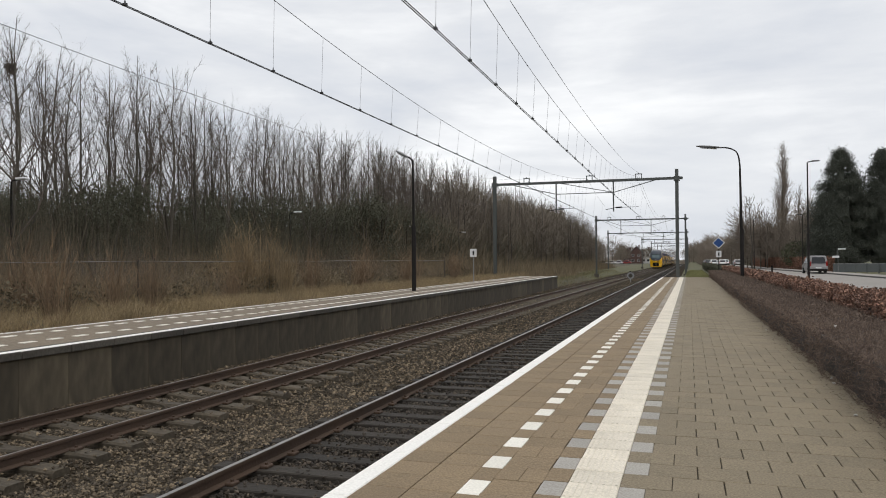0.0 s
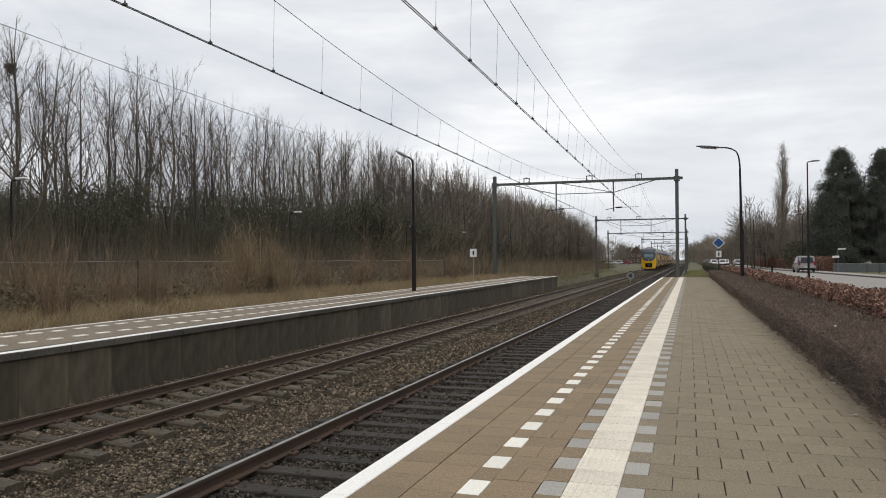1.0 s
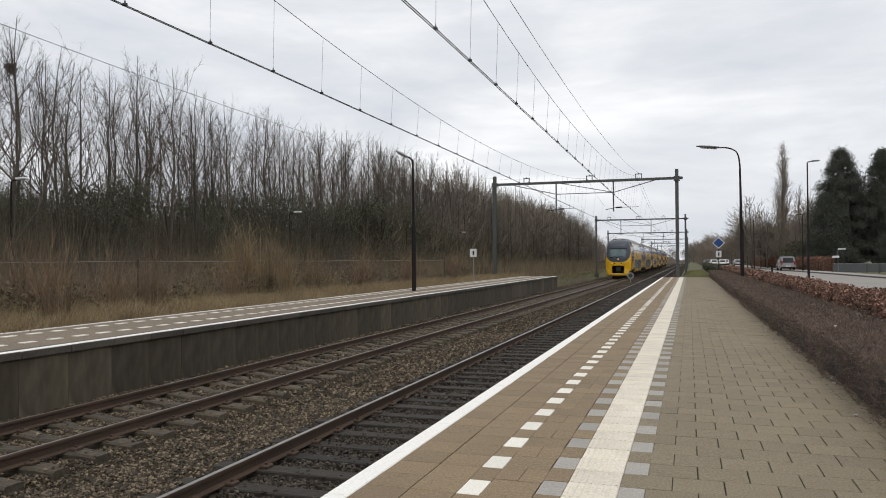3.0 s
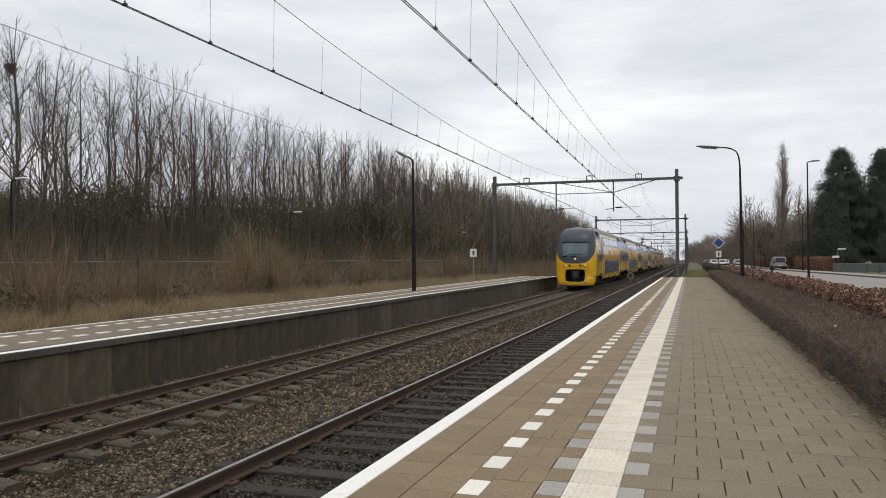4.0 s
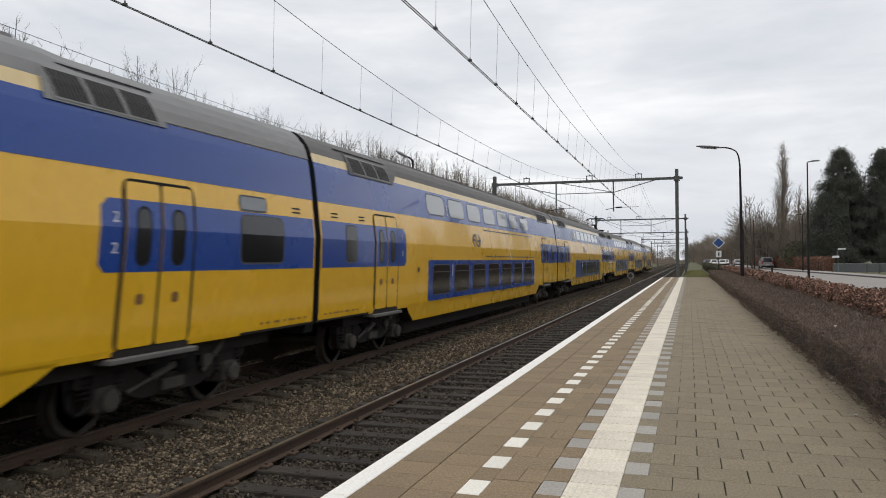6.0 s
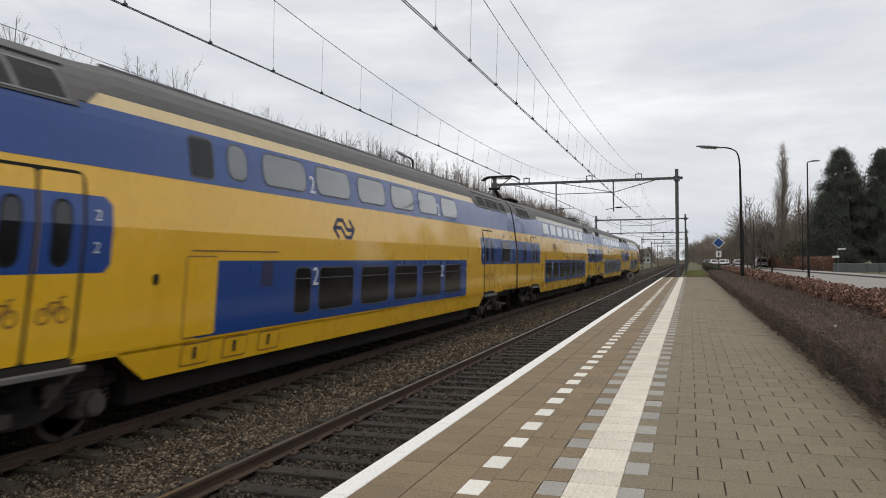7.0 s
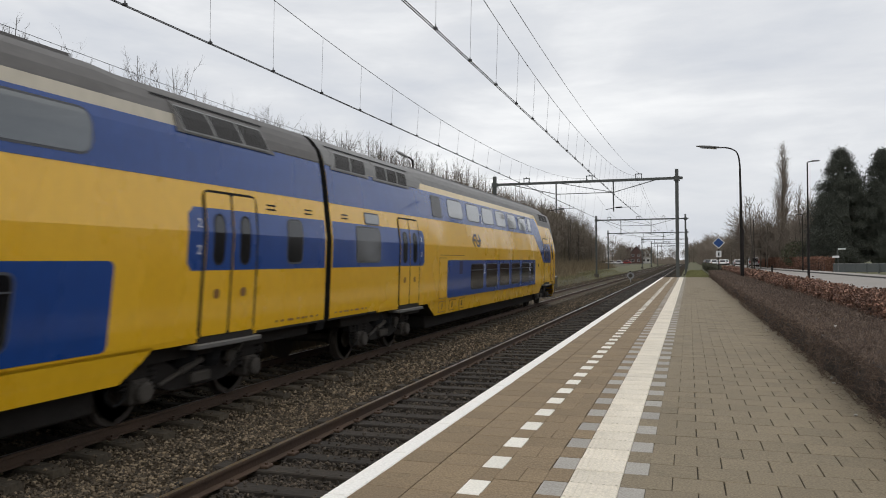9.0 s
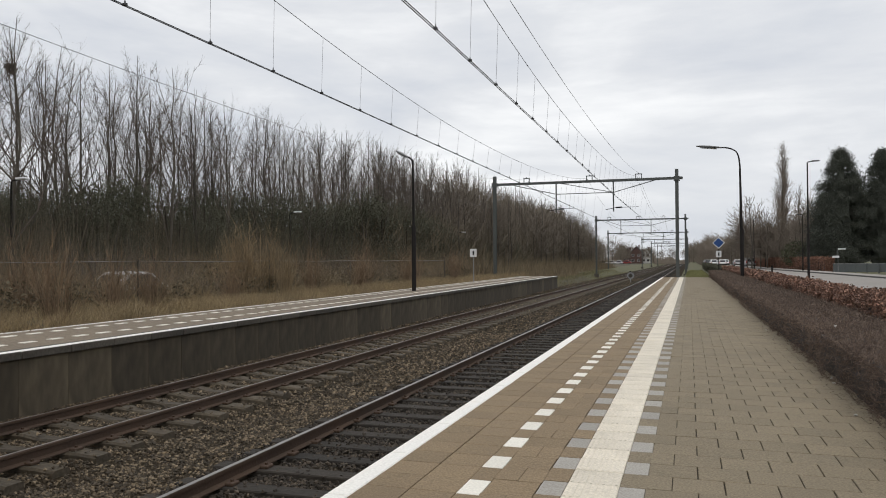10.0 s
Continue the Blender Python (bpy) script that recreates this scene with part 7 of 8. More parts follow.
def build_hedges():
    r = np.random.default_rng(77)
    h = empty("low_hedge", (0, 0, 0))
    tagged(h, "low clipped leafless brown hedge along the platform edge", "hedge")
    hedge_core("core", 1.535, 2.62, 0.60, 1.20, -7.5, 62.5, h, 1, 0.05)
    Vs, Fs, k = [], [], 0
    for y0, y1, n, ln, rad in ((-7.5, 4.5, 9000, 0.13, 0.005), (4.5, 11, 27000, 0.10, 0.0032), (11, 24, 21000, 0.12, 0.005), (24, 62.5, 20000, 0.16, 0.009)):
        p, out = hedge_points(r, 1.47, 2.66, 0.70, 1.26, y0, y1, n, 0.07)
        # side thinned so the dark core reads as shade; draws back towards the foot
        side = out[:, 0] < -0.5
        p[side, 0] += 0.035 * np.clip((1.22 - p[side, 2]) / 0.5, 0, 1)
        keep = ~side | (p[:, 2] > 1.16) | (r.uniform(0, 1, n) < 0.42)
        p, out = p[keep], out[keep]
        n = len(p)
        d = out * 0.7 + r.normal(0, 0.75, (n, 3))
        d /= np.linalg.norm(d, axis=1, keepdims=True)
        V, F = spikes(p - d * ln * 0.5, p + d * ln * r.uniform(0.2, 0.75, (n, 1)), rad)
        Vs.append(V)
        Fs.append(F + k)
        k += len(V)
    tagged(raw("twig_growth", np.concatenate(Vs).tolist(), np.concatenate(Fs).tolist(), M["hedge_dark"], h, "fine bare brown twigs"), kind="stuff")
    b = empty("beech_hedge", (0, 0, 0))
    tagged(b, "low beech hedge with withered red-brown leaves beside the road", "hedge")
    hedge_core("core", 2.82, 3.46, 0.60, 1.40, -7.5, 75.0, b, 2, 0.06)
    Vs, Fs, k = [], [], 0
    for y0, y1, n, s in ((-7.5, 8, 9000, 0.05), (8, 16, 24000, 0.029), (16, 32, 20000, 0.040), (32, 75, 18000, 0.075)):
        p, out = hedge_points(r, 2.78, 3.50, 0.95, 1.47, y0, y1, n, 0.10)
        V, F = leaves(p + r.normal(0, 0.035, (n, 3)), s, r, 0.4)
        Vs.append(V)
        Fs.append(F + k)
        k += len(V)
    tagged(raw("leaves", np.concatenate(Vs).tolist(), np.concatenate(Fs).tolist(), M["beech"], b, "withered red-brown leaves"), kind="stuff")
    # darker evergreen hedge past the platform end
    e = empty("evergreen_hedge", (0, 0, 0))
    tagged(e, "dark evergreen hedge beside the grass strip", "hedge")
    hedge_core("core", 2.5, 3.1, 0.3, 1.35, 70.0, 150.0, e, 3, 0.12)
    p, out = hedge_points(r, 2.42, 3.16, 0.3, 1.45, 70.0, 150.0, 12000, 0.18)
    V, F = leaves(p, 0.11, r)
    tagged(raw("foliage", V.tolist(), F.tolist(), M["evergreen"], e, "small dark leaves"), kind="stuff")
    # leaves and crumbs swept against the hedge foot
    n = 1500
    y = 4.0 + 34 * r.uniform(0, 1, n) ** 1.5
    x = 1.58 - 0.26 * r.uniform(0, 1, n) ** 2.2 - 0.05 * np.sin(y * 2.3) ** 2
    V, F = leaves(np.stack([x, y, PZ + 0.008 + 0.01 * r.uniform(0, 1, n)], axis=1), 0.014, r, 0.0, 0.5)
    V[:, 2] = PZ + 0.004 + 0.35 * np.abs(V[:, 2] - PZ - 0.004)
    tagged(raw("leaf_litter", V.tolist(), F.tolist(), M["bramble"]), "dry brown leaf crumbs along the hedge foot", "leaf litter", kind="stuff")
    # bits of litter along the hedge foot
    rr = random.Random(3)
    for x, y, z in ((1.40, 15.6, PZ), (1.36, 7.3, PZ), (1.50, 9.1, PZ), (1.52, 9.5, PZ), (1.54, 7.6, PZ), (1.75, 10.6, 1.28), (-12.95, 13.8, 0.66), (-13.35, 27.2, 0.68)):
        bm = bmesh.new()
        tube(bm, [(0, 0, 0.0), (0.006, 0.012, 0.012), (0.03, 0.018, 0.014)], [0.008, 0.013, 0.005], 6)
        o = tagged(part("litter", bm, M["litter"]), "crumpled scrap of pale litter by the hedge", "litter", "scraps of litter")
        o.matrix_basis = pose(x, y, z, 0, 0, rr.uniform(0, 360))


build_woods()
build_scrub()
build_hedges()

nest = empty("bird_nest", (-33.0, 29.5, 12.15))
tagged(nest, "round twig nest high in a bare tree", "bird nest")
_r = np.random.default_rng(3)
_q = _r.normal(size=(500, 3))
_q /= np.linalg.norm(_q, axis=1, keepdims=True)
_d = _r.normal(size=(500, 3))
_V, _F = spikes(_q * 0.2 - _d * 0.1, _q * 0.2 + _d * 0.12, 0.01)
_n = new("twig_ball", mesh_np("twig_ball", _V, _F, M["twig"]))
_n.parent = nest
fence_line = empty("wire_fence", (-17.0, 0, 0))
tagged(fence_line, "single pale fence wire on thin posts in the scrub", "fence")
bm = bmesh.new()
tube(bm, [(0, y, 2.2 - 0.03 * math.sin((y - 4) / 8 * math.pi) ** 2) for y in np.arange(4, 52.1, 2.0)], 0.008, 5)
part("fence_wire", bm, M["galv_light"], fence_line, "pale wire")
for y in np.arange(4, 52.1, 8.0):
    bm = bmesh.new()
    tube(bm, [(0, float(y), 0.3), (0, float(y), 2.25)], 0.03, 6)
    part("post", bm, M["bark"], fence_line, "thin dark post")


# ---- the road and what stands along it ----
RZ = 0.62


def road_edge(y):
    """x of the far kerb."""
    return 17.6 - 0.0545 * y if y < 110 else 11.6 - 0.0545 * 40 * (1 - math.exp(-(y - 110) / 40))


def strip(name, label, category, inner, outer, z, y0, y1, material, thick=0.2, kind="structure"):
    ys = list(np.arange(y0, y1 + 0.1, 4.0))
    V, F = [], []
    for y in ys:
        V += [(inner(y), y, z - thick), (inner(y), y, z), (outer(y), y, z), (outer(y), y, z - thick)]
    for j in range(len(ys) - 1):
        for i in range(3):
            F.append((j * 4 + i, j * 4 + i + 4, j * 4 + i + 5, j * 4 + i + 1))
    ob = raw(name, V, F, material)
    bm = bmesh.new()
    bm.from_mesh(ob.data)
    bmesh.ops.recalc_face_normals(bm, faces=bm.faces[:])
    bm.to_mesh(ob.data)
    bm.free()
    return tagged(ob, label, category, kind=kind)


M["kerb"] = mat("kerb_stone", (0.13, 0.125, 0.115), (0.08, 0.075, 0.07), 0.9, s1=1, s2=20, bump=0.2)
strip("road", "pale grey asphalt road beside the hedge", "road", lambda y: max(4.3, road_edge(y) - 10.4) if y < 60 else max(4.3, road_edge(y) - 8.4), road_edge, RZ, -60, 420, M["asphalt"])
strip("kerb", "dark kerb along the road", "kerb", road_edge, lambda y: road_edge(y) + 0.22, RZ + 0.11, -60, 420, M["kerb"])

strip("pavement", "pale footway on the far side of the road", "pavement", lambda y: road_edge(y) + 0.22, lambda y: road_edge(y) + 2.3, RZ + 0.115, -60, 420, M["walk"])
strip("verge", "strip of rough grass between hedge and road", "verge", lambda y: 3.6 if y < 76 else 3.2, lambda y: max(4.3, road_edge(y) - 10.4) if y < 60 else max(4.3, road_edge(y) - 8.4), RZ - 0.02, -60, 150, M["verge"])

M["car_glass"] = mat("car_glass", (0.02, 0.022, 0.024), (0.012, 0.012, 0.014), 0.15, s1=1, s2=5, bump=0.0)
M["tyre"] = mat("tyre_rubber", (0.02, 0.02, 0.02), (0.012, 0.012, 0.012), 0.85, s1=3, s2=30, bump=0.1)
M["tail_red"] = mat("tail_lamp_red", (0.32, 0.02, 0.015), (0.24, 0.015, 0.01), 0.3, bump=0.0)
M["car_silver"] = mat("silver_car_paint", (0.34, 0.33, 0.33), (0.28, 0.27, 0.27), 0.35, metal=0.3, s1=1, s2=6, bump=0.0)
M["car_white"] = mat("white_car_paint", (0.72, 0.72, 0.72), (0.64, 0.64, 0.64), 0.35, s1=1, s2=6, bump=0.0)
M["car_dark"] = mat("dark_car_paint", (0.05, 0.05, 0.06), (0.035, 0.035, 0.04), 0.35, s1=1, s2=6, bump=0.0)
M["car_red"] = mat("red_car_paint", (0.34, 0.03, 0.025), (0.27, 0.022, 0.02), 0.35, s1=1, s2=6, bump=0.0)


def motor_car(name, label, category, at, rz, paint, length=4.2, width=1.74, height=1.5, boxy=False):
    """A parked or driving car; local y points to its front."""
    c = empty(name, at, rz)
    tagged(c, label, category)
    hw, hl = width / 2, length / 2
    waist = height * (0.56 if not boxy else 0.55)
    bm = bmesh.new()
    if boxy:
        prof = [(-hl, 0.32, 1.0), (-hl - 0.02, 0.6, 1.0), (-hl + 0.03, waist, 1.0), (-hl + 0.16, height - 0.06, 0.86), (-hl + 0.4, height, 0.80), (hl - 2.2, height, 0.80), (hl - 1.25, waist + 0.1, 0.97), (hl - 0.25, waist - 0.12, 0.95), (hl, 0.55, 0.9), (hl, 0.30, 0.9)]
    else:
        prof = [(-hl, 0.32, 0.95), (-hl, 0.65, 0.97), (-hl + 0.25, waist, 0.97), (-hl + 0.75, height - 0.08, 0.80), (-hl + 1.2, height, 0.76), (hl - 2.0, height - 0.03, 0.76), (hl - 1.2, waist + 0.05, 0.95), (hl - 0.2, waist - 0.15, 0.93), (hl, 0.55, 0.88), (hl, 0.28, 0.88)]
    left = [bm.verts.new((-hw * w, y, z)) for y, z, w in prof]
    right = [bm.verts.new((hw * w, y, z)) for y, z, w in prof]
    n = len(prof)
    for i in range(n - 1):
        bm.faces.new((left[i], left[i + 1], right[i + 1], right[i]))
    bm.faces.new((left[-1], left[0], right[0], right[-1]))
    bm.faces.new(left)
    bm.faces.new(list(reversed(right)))
    bmesh.ops.recalc_face_normals(bm, faces=bm.faces[:])
    bmesh.ops.bevel(bm, geom=[e for e in bm.edges], offset=0.05, segments=2, affect="EDGES")
    part("body", bm, paint, c, "painted car body", smooth=False)
    # glass
    zb0, zb1 = waist + 0.05, height - 0.16
    bm = bmesh.new()
    if boxy:
        vs = [(-hw * 0.76, -hl - 0.005, zb0), (hw * 0.76, -hl - 0.005, zb0), (hw * 0.66, -hl + 0.11, zb1), (-hw * 0.66, -hl + 0.11, zb1)]
    else:
        vs = [(-hw * 0.74, -hl + 0.27, zb0), (hw * 0.74, -hl + 0.27, zb0), (hw * 0.62, -hl + 0.66, zb1), (-hw * 0.62, -hl + 0.66, zb1)]
    f = bm.faces.new([bm.verts.new(v) for v in vs])
    ex = bmesh.ops.extrude_face_region(bm, geom=[f])
    for v in ex["geom"]:
        if isinstance(v, bmesh.types.BMVert):
            v.co.y -= 0.03
    bmesh.ops.recalc_face_normals(bm, faces=bm.faces[:])
    part("rear_window", bm, M["car_glass"], c, "dark rear window")
    for s in (-1, 1):
        bm = bmesh.new()
        pts = [(-hl + 0.45, waist + 0.06, 0.985), (hl - 1.42, waist + 0.08, 0.985), (hl - 2.15, height - 0.14, 0.84), (-hl + (0.5 if boxy else 0.95), height - 0.14, 0.85)]
        f = bm.faces.new([bm.verts.new((s * hw * w, y, z)) for y, z, w in pts])
        ex = bmesh.ops.extrude_face_region(bm, geom=[f])
        for v in ex["geom"]:
            if isinstance(v, bmesh.types.BMVert):
                v.co.x += s * 0.03
        bmesh.ops.recalc_face_normals(bm, faces=bm.faces[:])
        part("side_window", bm, M["car_glass"], c, "dark side window")
        bm = bmesh.new()
        box(bm, *sorted((s * (hw - 0.20), s * (hw - 0.02))), -hl - 0.03, -hl + 0.08, waist - 0.22, waist + (0.25 if boxy else 0.0), 0.02)
        part("tail_light", bm, M["tail_red"], c, "red tail lamp")
        bm = bmesh.new()
        box(bm, *sorted((s * (hw - 0.38), s * (hw - 0.08))), hl - 0.22, hl + 0.0, 0.60, 0.76, 0.02)
        part("headlight", bm, M["lamp_glass"], c, "clear headlamp")
        for y in (-hl + 0.8, hl - 0.85):
            bm = bmesh.new()
            tube(bm, [(s * (hw - 0.20), y, 0.31), (s * (hw + 0.01), y, 0.31)], 0.31, 20)
            t = part("wheel", bm, M["tyre"], c, "black tyre")
            bm = bmesh.new()
            tube(bm, [(s * (hw - 0.01), y, 0.31), (s * (hw + 0.025), y, 0.31)], [0.20, 0.17], 14)
            part("rim", bm, M["alu"], t, "grey wheel rim")
    bm = bmesh.new()
    box(bm, -hw * 0.96, hw * 0.96, -hl - 0.07, -hl + 0.15, 0.30, 0.52, 0.04)
    part("bumper", bm, M["dark_metal"], c, "dark rear bumper")
    bm = bmesh.new()
    box(bm, -0.26, 0.26, -hl - 0.085, -hl - 0.06, 0.56, 0.67)
    part("plate_bar", bm, M["sign_white"], c, "plain pale plate")
    return c


VAN = motor_car("small_van", "silver-grey compact van driving away along the road", "van", (12.7, 86, RZ), 3, M["car_silver"], 4.1, 1.75, 1.85, True)
VAN_BEHIND = motor_car("passing_car", "white car passing behind the scrub", "car", (-24.5, -80, 0.2), 0, M["car_white"], 4.4, 1.75, 1.5)
motor_car("parked_car", "white car parked by the road far off", "car", (7.2, 190, RZ), 8, M["car_white"])
motor_car("parked_car", "white car standing in the row of parked cars", "car", (5.6, 197, RZ), 8, M["car_white"])
motor_car("parked_car", "white car standing in the row of parked cars", "car", (8.5, 203, RZ), 8, M["car_white"])
motor_car("parked_car", "grey car at the edge of the road far off", "car", (10.2, 180, RZ), 4, M["car_silver"])
motor_car("parked_car", "dark car behind the blue sign far off", "car", (4.4, 206, RZ), 8, M["car_dark"])
for i, (x, y, k) in enumerate(((-29.5, 300, "car_white"), (-27.0, 304, "car_white"), (-33.0, 301, "car_dark"), (-36.5, 305, "car_white"), (-24.0, 307, "car_red"), (-40.0, 303, "car_silver"))):
    motor_car("parked_car", {"car_white": "white", "car_dark": "dark", "car_red": "red", "car_silver": "silver"}[k] + " car parked beyond the railway", "car", (x, y, 0.45), 85, M[k])


def street_lamp(at, h, arm, label, head_mat):
    s = empty("street_lamp", at)
    tagged(s, label, "street lamp", "lamps of the road")
    bm = bmesh.new()
    tube(bm, [(0, 0, 0), (0, 0, h * 0.4)], 0.078, 10)
    part("pole_base", bm, M["dark_metal"], s, "thicker lower tube")
    bm = bmesh.new()
    tube(bm, [(0, 0, h * 0.4 - 0.05), (0, 0, h - 0.05), (arm * 0.12, 0, h), (arm * 0.5, 0, h + 0.03)], [0.05, 0.042, 0.04, 0.03], 8)
    part("pole", bm, M["dark_metal"], s, "slim dark pole")
    bm = bmesh.new()
    box(bm, *sorted((arm * 0.35, arm)), -0.13, 0.13, h + 0.01, h + 0.10, 0.03)
    part("lamp_head", bm, head_mat, s, "flat lamp head")


M["lamp_white"] = mat("white_lamp_head", (0.75, 0.75, 0.74), (0.66, 0.66, 0.65), 0.5, s1=1, s2=10, bump=0.0)
street_lamp((7.55, 55.0, RZ - 0.05), 8.05, 0.75, "slim dark street lamp beside the road", M["lamp_grey"])
street_lamp((7.62, 100.0, RZ - 0.05), 6.6, 0.6, "dark street lamp farther along the road", M["lamp_grey"])
street_lamp((13.1, 100.0, RZ - 0.05), 7.0, -1.6, "street lamp with a white head before the bare trees", M["lamp_white"])
for x, y, z in ((-27.6, 24.7, 5.71), (-27.6, 48.3, 5.71), (-27.6, 72.0, 5.68), (-27.6, 90.4, 5.71)):
    street_lamp((x, y, land(x, y)), z - land(x, y), 0.9, "street lamp with a white head among the scrub", M["lamp_white"])

# low grey fence, street sign and post at the side road
fence = empty("low_fence", (15.1, 92.0, RZ))
tagged(fence, "low grey panel fence at the side road", "fence")
M["fence_grey"] = mat("fence_grey", (0.115, 0.128, 0.128), (0.08, 0.088, 0.09), 0.7, s1=0.8, s2=12, bump=0.1)
for k in range(5):
    bm = bmesh.new()
    box(bm, k * 1.1 - 0.04, k * 1.1 + 0.04, -0.04, 0.04, -0.1, 1.02)
    part("post", bm, M["fence_grey"], fence)
    if k < 4:
        bm = bmesh.new()
        box(bm, k * 1.1 + 0.05, k * 1.1 + 1.05, -0.02, 0.02, 0.05, 0.92, 0.008)
        part("panel", bm, M["fence_grey"], fence)
bm = bmesh.new()
box(bm, -0.05, 4.45, -0.03, 0.03, 0.93, 1.0)
part("top_rail", bm, M["galv_light"], fence)
fence2 = copy_thing(fence, pose(19.7, 92.4, RZ))
sign = empty("street_sign", (15.4, 91.0, RZ))
tagged(sign, "street name sign with two plates on one post", "sign")
bm = bmesh.new()
tube(bm, [(0, 0, 0), (0, 0, 2.65)], 0.03, 8)
part("post", bm, M["galv_light"], sign)
for x0, x1, z in ((0.02, 0.75, 2.52), (-0.55, 0.12, 1.62)):
    bm = bmesh.new()
    box(bm, x0, x1, -0.035, -0.015, z, z + (0.14 if z > 2 else 0.24))
    part("plate", bm, M["sign_white"], sign, "white plate")
post = empty("bollard", (8.1, 84.0, RZ - 0.05))
tagged(post, "short dark post at the roadside", "post")
bm = bmesh.new()
tube(bm, [(0, 0, 0), (0, 0, 0.85), (0, 0, 0.93)], [0.09, 0.09, 0.05], 10)
part("post", bm, M["dark_metal"], post)


# ---- trees and hedge on the far side of the road ----
def conifer_meshes(seed, h, r0):
    rng = np.random.default_rng(seed)
    C = []
    P0, P1 = [], []
    n = 260
    for i in range(n):
        z = 1.7 + (h - 1.9) * rng.uniform(0, 1) ** 0.85
        az = rng.uniform(0, 6.283)
        R = r0 * (1 - z / h) ** 0.58 * rng.uniform(0.5, 1.25) + 0.15
        tip = np.array([math.cos(az) * R, math.sin(az) * R, z - 0.12 * R + rng.uniform(-0.2, 0.3)])
        root = np.array([0, 0, z + 0.1])
        P0.append(root)
        P1.append(tip)
        k = int(80 + 110 * R / r0)
        g = rng.uniform(0.25, 1.0, (k, 1)) ** 0.7
        C.append(root + (tip - root) * g + rng.normal(0, 0.24, (k, 3)) * (0.5 + 0.8 * g))
    V, F = leaves(np.concatenate(C), 0.16, rng, 0.5, 0.26)
    for i in range(14):
        z = 1.6 + (h - 3.6) * i / 13
        R = r0 * (1 - z / h) ** 0.7 * 0.26
        a = 2.4 * i
        lv, lf = lump((0.3 * R * math.cos(a), 0.3 * R * math.sin(a), z), (R, R, 1.7), seed + i, 0.8)
        F = np.concatenate([F, lf + len(V)])
        V = np.concatenate([V, lv])
    bv, bf = frusta(np.array(P0), np.array(P1), 0.04, 0.01, 3)
    tv, tf = frusta(np.array([[0, 0, 0], [0, 0, h * 0.5]]), np.array([[0, 0, h * 0.5], [0, 0, h * 0.97]]), np.array([0.28, 0.16]), np.array([0.16, 0.03]), 8)
    return mesh_np("trunk", tv, tf, M["bark"]), mesh_np("branchwork", bv, bf, M["bark"]), mesh_np("needles", V, F, M["conifer"])


